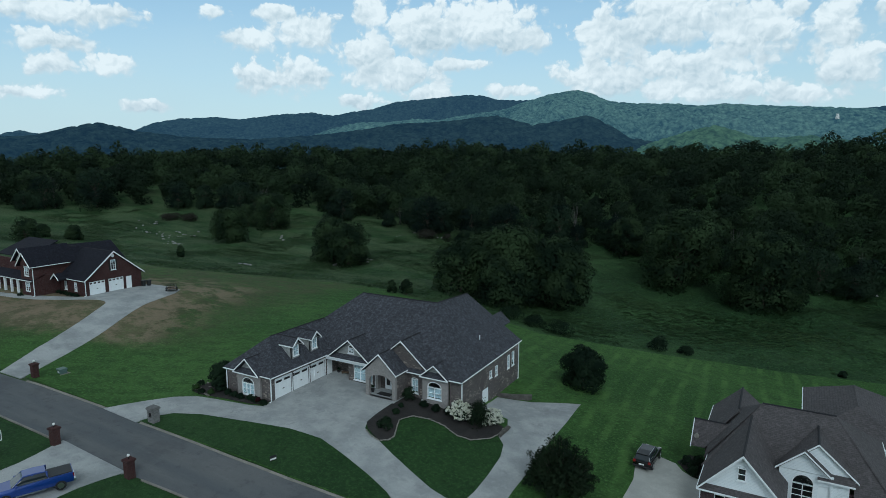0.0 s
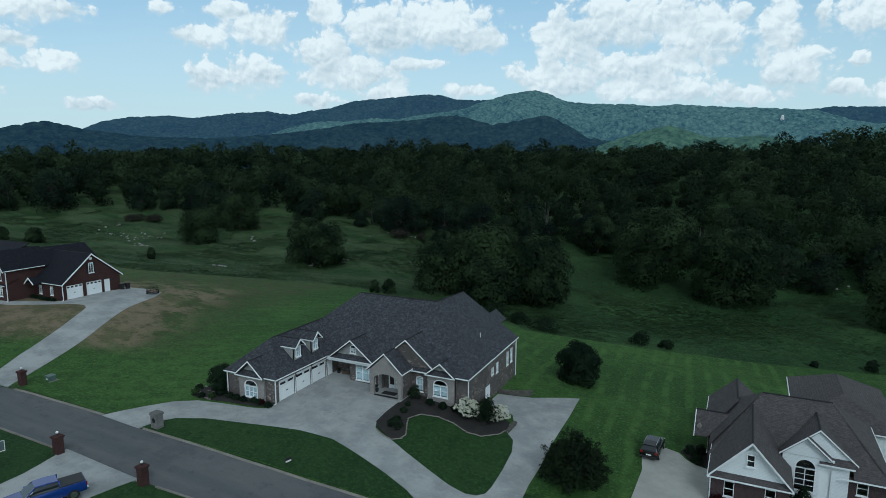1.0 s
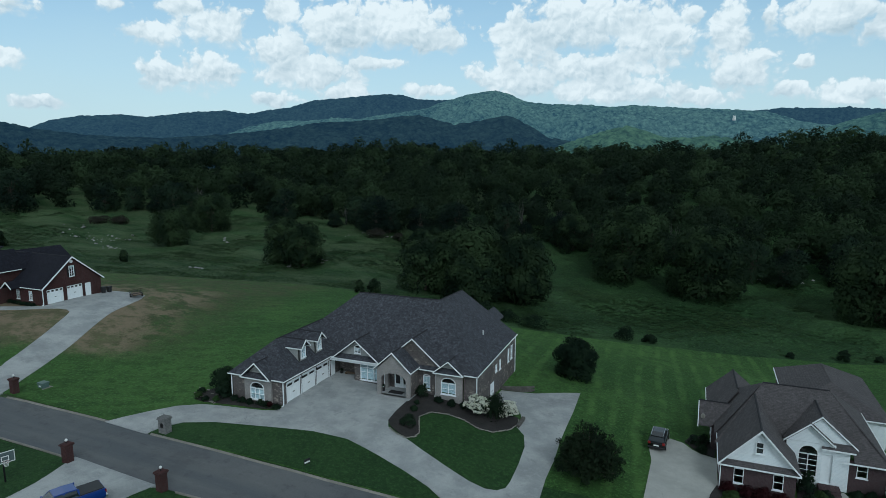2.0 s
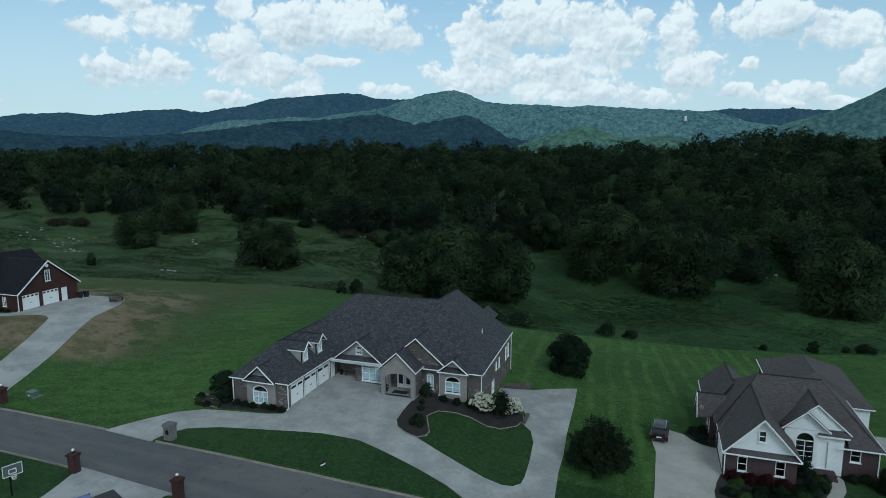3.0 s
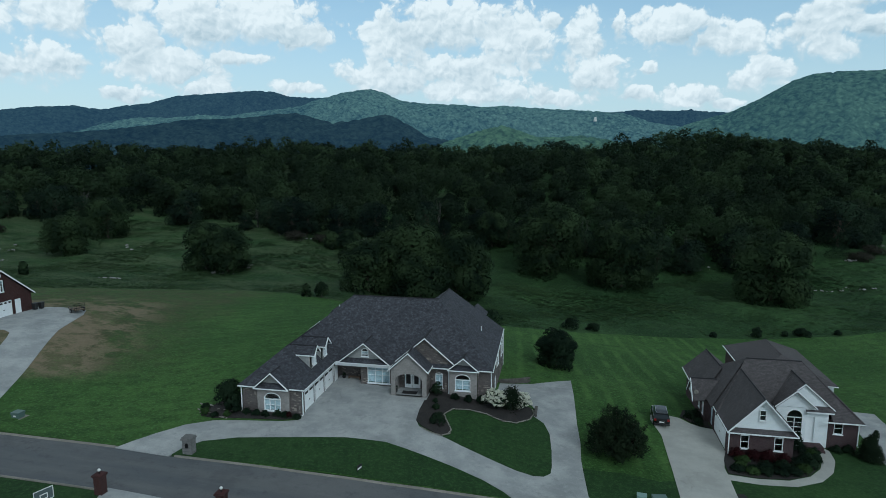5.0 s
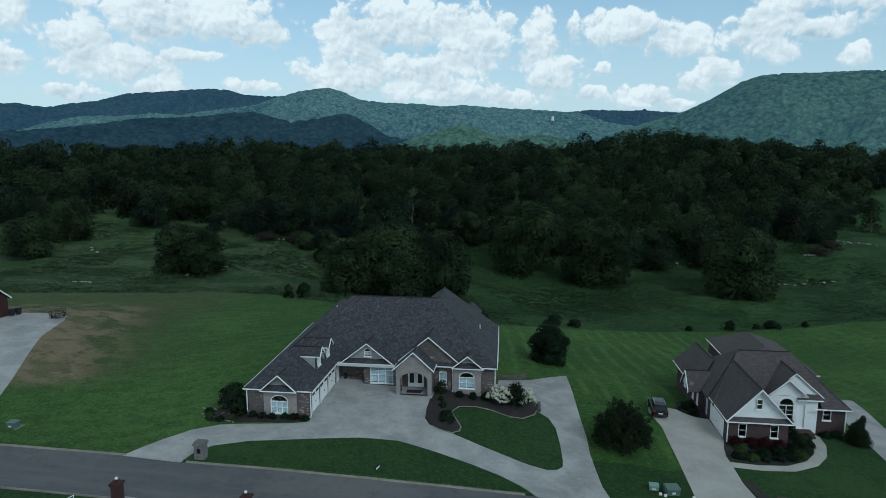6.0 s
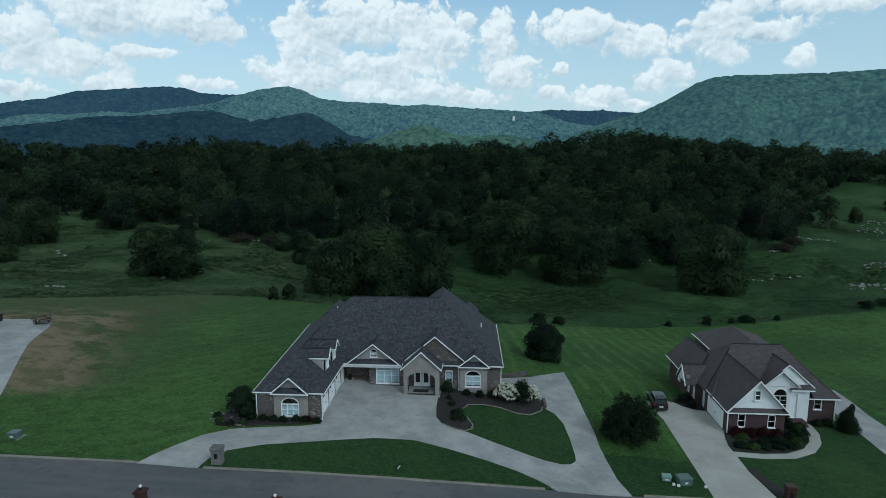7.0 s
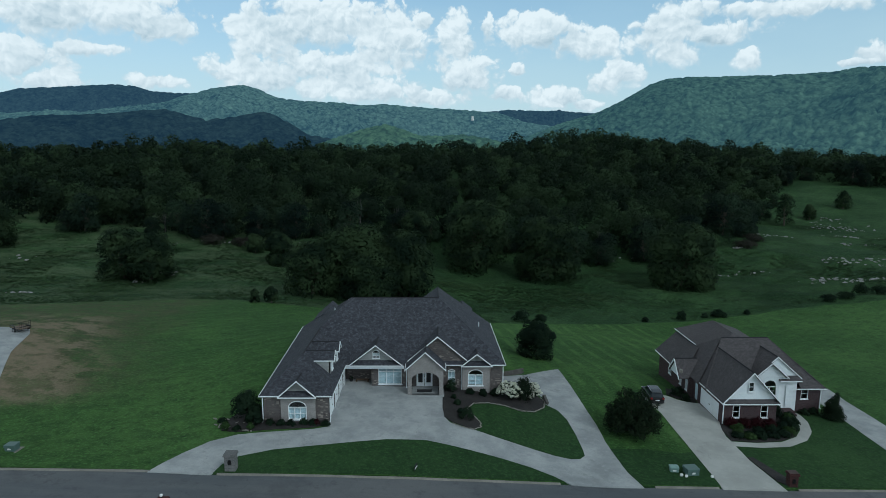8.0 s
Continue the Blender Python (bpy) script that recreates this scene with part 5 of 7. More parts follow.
def brown_house():
    h = empty("house", 0, 64, -3.3, "brown-roofed plum brick house with white sided gables", "house")
    B, S, W = M["brick_plum"], M["shingle_brown"], M["siding_white"]
    E, B0 = -0.45, -4.2
    # garage wing
    zr = 3.25
    xl, xr_, xm = -6.15, 0.75, -2.7
    s1 = (zr - E) / (xm - xl)
    yf = 54.85
    Rz, Ry = 4.22, 65.7
    fy = 59.4
    roof(h, [[(xl, yf + .05, E), (xm, yf + .05, zr), (xm, 65.0, zr), (xl, 65.5, E)],
             [(xr_, yf + .05, E), (xm, yf + .05, zr), (xm, 65.0, zr), (xr_, 62.5, E)],
             # the front slope, open where the entry rises through it
             [(-1.9, Ry, Rz), (4.2, Ry, Rz), (7.68, 61.02, 0.62), (-5.34, 61.02, 0.62)],
             [(5.62, 61.02, 0.62), (7.68, 61.02, 0.62), (8.75, fy, E), (5.62, fy, E)],
             [(-5.34, 61.02, 0.62), (-0.68, 61.02, 0.62), (-0.68, fy, E), (-6.4, fy, E)],
             [(4.2, Ry, Rz), (8.75, fy, E), (8.75, 73.2, E)],
             [(-1.9, Ry, Rz), (4.2, Ry, Rz), (8.75, 73.2, E), (-6.4, 73.2, E)],
             [(-1.9, Ry, Rz), (-6.4, fy + 2, E), (-6.4, 73.2, E)],
             [(-4.1, 67.5, 2.25), (-4.3, 75.2, 2.15), (-7.2, 75.2, -.6), (-7.1, 64.4, -.65)],
             [(-4.1, 67.5, 2.25), (-4.3, 75.2, 2.15), (-0.8, 75.2, -.7), (-0.8, 67.5, -.7)],
             # side gable that looks west
             [(-8.0, 65.7, 1.35), (-3.6, 65.7, 1.35), (-5.9, 63.9, -.7), (-8.0, 63.9, -.7)],
             [(-8.0, 65.7, 1.35), (-3.6, 65.7, 1.35), (-5.9, 67.5, -.7), (-8.0, 67.5, -.7)]], S, label="brown shingle roof of several hips and gables")
    caps(h, [((xm, yf + .1, zr + .03), (xm, 64.5, zr + .03)), ((-1.9, Ry, Rz + .03), (4.2, Ry, Rz + .03)), ((-4.1, 68.2, 2.28), (-4.3, 75.2, 2.18)), ((-8.0, 65.7, 1.38), (-5.0, 65.7, 1.38))])
    caps(h, [((4.2, Ry, Rz), (8.75, fy, E)), ((-1.9, Ry, Rz), (xm, 64.5, zr))], S)
    for k, x in ((-1, xl), (1, xr_)):
        bm = bmesh.new()
        slab(bm, [(xm, yf, zr + .06), (x, yf, E + .02), (x, yf, E - .16), (xm, yf, zr - .14)], (0, .08, 0))
        part("rake_board", bm, M["white"], h)
    win = (-3.05, -2.4, 0.85, 2.0)
    bm = bmesh.new()
    slab(bm, [(xm, 55.45, zr - .15), (xr_ - .1, 55.45, E - .05), (xl + .1, 55.45, E - .05)], (0, .15, 0))
    part("gable_wall", bm, W, h)
    window(h, "S", 55.45, *win, cols=1, rows=2, blind=0.0, proud=True)
    roof(h, [[(xl, yf, E - .05), (xr_, yf, E - .05), (xr_ - .45, 55.5, E + .35), (xl + .45, 55.5, E + .35)]], S, "skirt_roof", thick=.1)
    trim(h, [((xl, yf, E - .05), (xr_, yf, E - .05)), ((xl, yf, E), (xl, 63.8, E)), ((4.6, fy, E), (8.75, fy, E)), ((8.75, fy, E), (8.75, 73.2, E)), ((-7.1, 64.4, -.65), (-7.2, 75.2, -.6))])
    ws = [(-4.75, -3.9, -2.35, -0.85), (-1.45, -0.6, -2.35, -0.85)]
    wall(h, "S", 55.3, -6.0, 0.4, B0, E - .1, B, ws)
    for w in ws:
        window(h, "S", 55.3, *w, cols=1, rows=2, blind=0.0)
    wall(h, "W", -6.0, 55.3, 64.0, B0, E - .05, B, [(56.2, 61.6, -3.2, -0.95), (62.3, 63.3, -3.2, -1.0)])
    panel_door(h, "W", -6.0, 56.2, 61.6, -3.2, -0.95, cols=8, lights=False)
    bm = bmesh.new()
    fbox(bm, "W", -6.0, 62.3, 63.3, -.15, -.08, -3.2, -1.0)
    part("side_door", bm, M["blind"], h, "grey side door")
    wall(h, "E", 0.4, 55.3, 60.0, B0, E, B)
    # white entry
    big = (1.0, 2.7, -2.55, 0.62, -0.25)
    wall(h, "S", 59.75, -0.05, 4.1, B0, 0.85, W, [big, (3.0, 3.9, -3.0, -0.1)])
    window(h, "S", 59.75, *big[:4], cols=2, rows=4, spring=big[4], blind=0.0)
    bm = bmesh.new()
    fbox(bm, "S", 59.75, 3.0, 3.9, -0.24, -0.18, -3.0, -0.1)
    part("front_door", bm, M["door_white"], h, "recessed white front door")
    bm = bmesh.new()
    fbox(bm, "S", 59.75, 1.05, 2.65, -0.05, 0.04, -0.33, -0.25)
    part("transom_bar", bm, M["white"], h)
    mainz = lambda z: fy + (z - E) * (Ry - fy) / (Rz - E)
    gable(h, 2.82, 3.1, 60.1, 3.4, 0.66, mainz, S, W, pent=False, wall_at=60.3)
    gable(h, 1.78, 2.1, 59.3, 2.86, 1.0, lambda z: 60.3, S, W, pent=False, wall_at=59.72, ridge=False)
    roof(h, [[(2.9, 59.4, 0.55), (5.65, 59.4, 0.55), (5.65, 60.3, 0.95), (2.9, 60.3, 0.95)]], S, "skirt_roof", thick=.1)
    trim(h, [((2.9, 59.4, 0.55), (5.65, 59.4, 0.55))])
    bm = bmesh.new()
    box(bm, 4.1, 5.3, 59.9, 60.2, B0, 0.6)
    part("wall", bm, W, h)
    e = (5.95, 6.85, -2.0, -0.65)
    wall(h, "S", 60.0, 4.9, 8.35, B0, E, B, [e])
    window(h, "S", 60.0, *e, cols=1, rows=2, blind=0.0)
    wall(h, "E", 8.35, 60.0, 72.8, B0, E, B)
    wall(h, "N", 72.8, -0.8, 8.35, B0, E, B)
    wl = [(64.2, 64.9, -2.6, -1.1), (66.2, 66.9, -2.6, -1.1), (70, 71, -2.6, -1.1)]
    wall(h, "W", -6.6, 63.9, 74.9, -5.5, -.62, B, wl)
    for w in wl:
        window(h, "W", -6.6, *w, cols=2, rows=2, blind=0.3)
    wall(h, "S", 63.9, -6.6, -6.0, B0, -.7, B)
    wall(h, "N", 74.9, -6.6, -0.8, -5.5, -.7, B)
    bm = bmesh.new()
    slab(bm, [(-6.6, 74.9, -.7), (-1.2, 74.9, -.7), (-4.2, 74.9, 1.95)], (0, -.15, 0))
    part("gable_wall", bm, W, h)
    bm = bmesh.new()
    slab(bm, [(-7.75, 63.95, -.75), (-7.75, 67.45, -.75), (-7.75, 65.7, 1.2)], (.15, 0, 0))
    part("gable_wall", bm, W, h)
    bm = bmesh.new()
    for k in (-1, 1):
        slab(bm, [(-8.02, 65.7, 1.42), (-8.02, 65.7 + k * 1.9, -.72), (-8.02, 65.7 + k * 1.9, -.95), (-8.02, 65.7, 1.18)], (.08, 0, 0))
    part("rake_board", bm, M["white"], h)
    for x, y in ((-5.9, 55.2), (8.4, 59.95)):
        spout(h, x, y, -3.3, E)
    bm = bmesh.new()
    box(bm, 2.8, 4.6, 58.5, 59.7, -3.9, -3.05)
    box(bm, 2.8, 4.6, 58.1, 58.5, -3.9, -3.25)
    part("entry_step", bm, B, h)
    # rear garage block
    g = empty("garage", 7, 82, -5.0, "brown-roofed rear garage with pale siding behind the house", "garage")
    e2, p2 = -2.15, 0.05
    x0, x1, y0, y1 = 1.8, 12.5, 75.5, 91.5
    a, b = (7.15, 81.5, p2), (7.15, 88.8, p2)
    roof(g, [[(x0, y0, e2), (x1, y0, e2), a], [(x0, y0, e2), a, b, (x0, y1, e2)], [(x1, y0, e2), (x1, y1, e2), b, a], [(x0, y1, e2), b, (x1, y1, e2)]], S, label="brown shingle hip roof")
    caps(g, [(a, b)], S)
    trim(g, [((x0, y0, e2), (x1, y0, e2)), ((x0, y0, e2), (x0, y1, e2))])
    wall(g, "S", y0 + .4, x0 + .4, x1 - .4, -6.5, e2, W)
    wall(g, "W", x0 + .4, y0 + .4, y1 - .4, -6.5, e2, B)
    wall(g, "E", x1 - .4, y0 + .4, y1 - .4, -6.5, e2, B)
    wall(g, "N", y1 - .4, x0 + .4, x1 - .4, -6.5, e2, B)


def red_house():
    h = empty("house", -116, 64, 3.5, "red brick house with a black roof and white garage doors", "house")
    B, S = M["brick_red"], M["shingle_black"]
    E, Z0, P, Rz = 6.3, 2.6, 66.0, 10.85
    xa, y0, y1 = -106.1, 60.3, 71.7
    xw = -134.0
    roof(h, [[(xa, y0, E), (xa, P, Rz), (xw, P, Rz), (xw, y0, E)], [(xa, y1, E), (xa, P, Rz), (xw, P, Rz), (xw, y1, E)],
             # two-storey wing to the front
             [(-116.2, 55.6, 11.1), (-116.2, 66.0, 11.1), (-113.9, 66.0, 8.75), (-113.9, 55.6, 8.75)],
             [(-116.2, 55.6, 11.1), (-116.2, 66.0, 11.1), (-118.5, 66.0, 8.75), (-118.5, 55.6, 8.75)],
             [(-120.8, 57.2, 11.3), (-120.8, 66.0, 11.3), (-118.4, 66.0, 9.0), (-118.4, 57.2, 9.0)],
             [(-120.8, 57.2, 11.3), (-120.8, 66.0, 11.3), (-123.2, 66.0, 9.0), (-123.2, 57.2, 9.0)],
             # rear wing
             [(-121.5, 66, 10.9), (-121.5, 75.2, 10.7), (-115.5, 75.2, 6.3), (-115.5, 66, 6.3)], [(-121.5, 66, 10.9), (-121.5, 75.2, 10.7), (-127.5, 75.2, 6.3), (-127.5, 66, 6.3)],
             [(-123.5, 60, 9.2), (-134, 60, 9.2), (-134, 66, 11.6), (-123.5, 66, 11.6)],
             [(-114.3, 55.9, 6.25), (-133, 55.9, 6.25), (-133, 58.3, 7.2), (-114.3, 58.3, 7.2)],
             [(-112.6, 58.8, 7.3), (-112.6, 61.5, 7.3), (-111.4, 61.5, 6.3), (-111.4, 58.8, 6.3)], [(-112.6, 58.8, 7.3), (-112.6, 61.5, 7.3), (-113.9, 61.5, 6.3), (-113.9, 58.8, 6.3)]], S, label="black shingle roof with several gables")
    caps(h, [((xa, P, Rz + .03), (xw, P, Rz + .03))])
    for k in (-1, 1):
        for (x, yc, hw, zt, zb, axis) in ((xa, P, 5.7, Rz, E, 0), (55.57, -116.2, 2.35, 11.1, 8.75, 1), (57.17, -120.8, 2.45, 11.3, 9.0, 1), (58.77, -112.6, 1.25, 7.3, 6.3, 1)):
            bm = bmesh.new()
            pts = [(0, zt + .06), (k * hw, zb + .02), (k * hw, zb - .22), (0, zt - .2)]
            if axis == 0:
                slab(bm, [(x + .03, yc + u, z) for u, z in pts], (-.08, 0, 0))
            else:
                slab(bm, [(yc + u, x, z) for u, z in pts], (0, .08, 0))
            part("rake_board", bm, M["white"], h)
    trim(h, [((xa, y0, E), (-111.4, y0, E)), ((-113.9, 55.6, 8.75), (-113.9, 62.6, 8.75)), ((-114.3, 55.9, 6.25), (-133, 55.9, 6.25))])
    holes = [(61.35, 64.25, 3.6, 5.95), (64.85, 67.75, 3.6, 5.95), (68.2, 69.3, 3.6, 5.85), (65.45, 66.35, 7.5, 9.3)]
    wall(h, "E", -106.5, 60.7, 71.3, Z0, E, B, holes[:3])
    bm = bmesh.new()
    slab(bm, [(-106.5, 60.7, E), (-106.5, 71.3, E), (-106.5, P, Rz - .2)], (-.2, 0, 0))
    part("gable_wall", bm, B, h)
    window(h, "E", -106.5, *holes[3], cols=2, rows=4, blind=0.2, proud=True)
    bm = bmesh.new()
    fbox(bm, "E", -106.5, 65.12, 65.45, .0, .04, 7.45, 9.35), fbox(bm, "E", -106.5, 66.35, 66.68, .0, .04, 7.45, 9.35)
    part("shutter", bm, M["iron"], h)
    bm = bmesh.new()
    tube(bm, (-106.5, P, 10.0), (-106.42, P, 10.0), .28, sides=14)
    part("gable_vent", bm, M["white"], h)
    for a in holes[:2]:
        panel_door(h, "E", -106.5, a[0], a[1], a[2], a[3], slots=((.06, .2), (.3, .44), (.55, .69), (.8, .94)))
    bm = bmesh.new()
    fbox(bm, "E", -106.5, 68.2, 69.3, -.12, -.05, 3.6, 5.85)
    part("side_door", bm, M["door_white"], h)
    fw = [(-112.95, -112.15, 4.2, 5.75), (-109.9, -109.1, 4.2, 5.75)]
    wall(h, "S", 60.7, -114.3, -106.5, Z0, E, B, fw)
    for w in fw:
        window(h, "S", 60.7, *w, cols=2, rows=4, blind=0.4)
    two = [(-117.0, -115.6, 4.3, 5.9), (-117.0, -115.6, 7.0, 8.7)]
    wall(h, "S", 56.3, -118.2, -114.3, Z0, 6.4, B, two[:1])
    wall(h, "S", 56.3, -118.2, -114.3, 6.4, 9.0, B, two[1:])
    bm = bmesh.new()
    slab(bm, [(-118.1, 56.1, 8.9), (-114.3, 56.1, 8.9), (-116.2, 56.1, 10.85)], (0, .3, 0))
    part("gable_wall", bm, B, h)
    for w in two:
        window(h, "S", 56.28, *w, cols=2, rows=4, blind=0.5)
    wall(h, "E", -114.3, 56.3, 66, Z0, 8.8, B)
    wall(h, "S", 58.2, -134, -118.2, Z0, 9.2, B)
    bm = bmesh.new()
    slab(bm, [(-123, 57.9, 9.0), (-118.6, 57.9, 9.0), (-120.8, 57.9, 11.1)], (0, .3, 0))
    part("gable_wall", bm, M["siding_grey"], h)
    for x in (-119.2, -121.4, -123.6, -125.8, -128):
        bm = bmesh.new()
        box(bm, x - .16, x + .16, 55.95, 56.27, Z0, 6.2)
        part("porch_column", bm, M["white"], h)
    wall(h, "N", 71.3, -134, -106.5, Z0, E, B)
    wall(h, "W", -133.6, 58.5, 71.3, Z0, E, B)
    spout(h, -106.4, 60.6, 3.5, E)
    spout(h, -114.2, 56.2, 3.5, 8.7)


main_house()
brown_house()
red_house()

# ---- far hills ----
from mathutils.bvhtree import BVHTree


def skyline(pts, az):
    p = np.array(pts)
    return np.interp(az, p[:, 0], p[:, 1])


def fbm2(u, v, seed, octaves=5):
    """Smooth value noise on arrays."""
    out, amp = np.zeros_like(u), 1.0
    g = np.random.default_rng(seed)
    table = g.random((256, 256))
    for o in range(octaves):
        f = 2.0 ** o
        x, y = u * f + 17.3 * o, v * f + 9.1 * o
        xi, yi = np.floor(x).astype(int), np.floor(y).astype(int)
        fx, fy = x - xi, y - yi
        fx, fy = fx * fx * (3 - 2 * fx), fy * fy * (3 - 2 * fy)
        t = lambda a, b: table[a % 256, b % 256]
        out += amp * ((t(xi, yi) * (1 - fx) + t(xi + 1, yi) * fx) * (1 - fy) + (t(xi, yi + 1) * (1 - fx) + t(xi + 1, yi + 1) * fx) * fy - 0.5)
        amp *= 0.52
    return out


def canopy_of(u, v, s, seed):
    """Rounded tree crowns, s metres apart, as heights from 0 to 1."""
    g = np.random.default_rng(seed)
    table = g.random((3, 128, 128))
    iu, iv = np.floor(u / s).astype(int), np.floor(v / s).astype(int)
    out = np.zeros_like(u)
    for di in (-1, 0, 1):
        for dj in (-1, 0, 1):
            a, b = (iu + di) % 128, (iv + dj) % 128
            cu, cv = (iu + di + table[0, a, b]) * s, (iv + dj + table[1, a, b]) * s
            r = s * (0.60 + 0.38 * table[2, a, b])
            d2 = ((u - cu) ** 2 + (v - cv) ** 2) / r ** 2
            out = np.maximum(out, np.sqrt(np.clip(1 - d2, 0, 1)) * (0.55 + 0.45 * table[2, b, a]))
    return out


def hill(name, crest, far, deep, material, label, seed, az0=-74, az1=46, step=0.10, rows=80, rough=1.0, crown=15.0):
    """A wooded range: its skyline by azimuth and elevation, at a distance, with spurs and gullies on its near side."""
    ox, oy, oz = -20.0, -8.0, 28.7
    az = np.arange(az0, az1, step)
    el = skyline(crest, az)
    A, T = np.meshgrid(az, np.linspace(0, 1, rows))
    H = np.tan(np.radians(el))[None] * far + oz
    dist = far - deep * (1 - T) + fbm2(A * 0.10, T * 0.5, seed + 3, 3) * deep * 0.35 * (1 - T)
    rise = T ** 1.25
    U, V = A * far * 0.01745 / 260.0, T * deep / 330.0
    spur = fbm2(U + V * 0.35, V - U * 0.3, seed, 5) * 0.5 * np.sin(np.pi * np.clip(T, 0, 1)) * rough
    z = -12 + (H + 12) * np.clip(rise + spur * np.clip(T * 2, 0, 1), 0, None)
    z = np.minimum(z, oz + (H - oz) * (dist / far) - (1 - T) * 8)
    crowns = canopy_of(A * 0.01745 * far, T * deep, crown, seed + 9)
    z = z + (crowns - 0.5) * crown * 1.05 * np.clip(T * 6, 0, 1) * np.clip((1 - T) * 5 + 0.28, 0, 1)
    X, Y = ox + dist * np.sin(np.radians(A)), oy + dist * np.cos(np.radians(A))
    n = len(az)
    # the far side falls away
    X = np.vstack([X, ox + (far + 250) * np.sin(np.radians(az))[None]])
    Y = np.vstack([Y, oy + (far + 250) * np.cos(np.radians(az))[None]])
    z = np.vstack([z, np.full((1, n), -20.0)])
    ix = np.arange(X.size).reshape(X.shape)
    q = np.stack([ix[:-1, :-1], ix[:-1, 1:], ix[1:, 1:], ix[1:, :-1]], -1).reshape(-1, 4)
    ob = sheet(name, np.c_[X.ravel(), Y.ravel(), z.ravel()], q.tolist(), material, smooth=True)
    return tagged(ob, label, "hills", kind="structure")


# the far ridge's west part, split off so cloud shade can be its colour
WEST = [(-85, 0.9), (-66, 1.1), (-64.5, 1.3), (-63.3, 1.55), (-62.0, 1.3), (-57, 1.3), (-55.4, 1.72), (-54.1, 2.29), (-51.9, 2.69), (-49, 2.84), (-47.4, 2.68), (-45.1, 3.0), (-43.2, 3.21), (-41.2, 3.34), (-39.3, 3.1), (-37.8, 3.42),
        (-35.8, 3.7), (-33.8, 4.33), (-30.7, 4.62), (-27.2, 4.97), (-25.9, 4.87), (-24.5, 4.5), (-22.2, 4.45), (-20.5, 4.2), (-17, 3.2)]
# both ends dip along the edges of the cloud shade on the ridge
FAR = [(-47, 0.4), (-41, 1.4), (-39.3, 2.0), (-38, 2.3), (-36.8, 2.55), (-34.5, 2.55), (-31.7, 2.8), (-29.7, 2.75), (-27.6, 3.1), (-25.5, 3.3), (-23.9, 3.65), (-22.6, 4.2), (-21.3, 4.56),
       (-20, 4.95), (-18.6, 5.12), (-17.6, 5.24), (-16.4, 4.95), (-15.0, 4.3), (-12.9, 4.02), (-9.2, 3.93), (-7.6, 3.72), (-5.3, 3.86), (-1.6, 3.5), (0, 3.45), (3.2, 3.2), (4.5, 3.12), (5.5, 2.8), (7, 2.25), (8.6, 2.0), (12, 1.6), (46, 1.0)]
# an added range, standing in for cloud shade on the far ridge
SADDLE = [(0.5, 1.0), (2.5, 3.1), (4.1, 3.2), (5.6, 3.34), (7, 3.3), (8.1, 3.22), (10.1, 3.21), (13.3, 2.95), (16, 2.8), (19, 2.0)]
FOOT = [(-85, 0.9), (-65, 1.0), (-62.1, 1.19), (-60.2, 1.73), (-57.9, 2.26), (-56.7, 2.06), (-55, 1.63), (-51.2, 1.15), (-45.8, 1.0), (-40.4, 1.4), (-37.5, 1.7), (-35.4, 2.05), (-33.3, 2.45), (-31.2, 2.48), (-28.5, 2.68), (-26.2, 2.95), (-24.2, 3.12),
        (-22.7, 2.7), (-21, 2.3), (-18.2, 2.75), (-16.4, 3.1), (-15.5, 2.78), (-14.1, 2.05), (-12.8, 1.2), (-11, 0.8), (-6, 0.4), (6, 0.2)]
KNOLL = [(-12, 0.3), (-10.5, 0.85), (-8, 1.6), (-6, 2.11), (-4.5, 1.71), (-2.9, 1.1), (-1, 1.05), (1, 1.2), (3, 0.9), (6, 0.3)]
EAST = [(2, -0.3), (4, 0.2), (7.4, 1.1), (10.4, 2.28), (13, 2.97), (15.1, 3.97), (17.4, 5.3), (18.5, 5.7), (20.2, 5.84), (24, 5.74), (27.6, 5.70), (31, 5.75), (32.5, 5.99), (36, 5.9), (45, 5.5), (64, 4)]
hill("west_ridge", WEST, 2750, 700, M["hill_west"], "long wooded ridge behind the mountain, coloured as in cloud shadow", 15, az1=-16, rows=90, crown=17.0)
hill("shaded_saddle_ridge", SADDLE, 2900, 600, M["hill_west"], "added distant ridge closing the valley, coloured as in cloud shadow", 16, az0=0, az1=19.5, rows=70, crown=17.0)
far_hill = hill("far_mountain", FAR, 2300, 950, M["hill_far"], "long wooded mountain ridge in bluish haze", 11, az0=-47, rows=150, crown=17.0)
hill("foothill", FOOT, 1350, 350, M["hill_near"], "low wooded foothills before the mountain, coloured as in cloud shadow", 23, az1=6, rough=0.6, rows=60, crown=12.0)
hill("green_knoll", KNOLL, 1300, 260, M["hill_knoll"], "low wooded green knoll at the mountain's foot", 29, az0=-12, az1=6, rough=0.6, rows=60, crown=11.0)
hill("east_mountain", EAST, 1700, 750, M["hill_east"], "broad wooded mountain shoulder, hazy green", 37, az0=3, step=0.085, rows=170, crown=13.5)


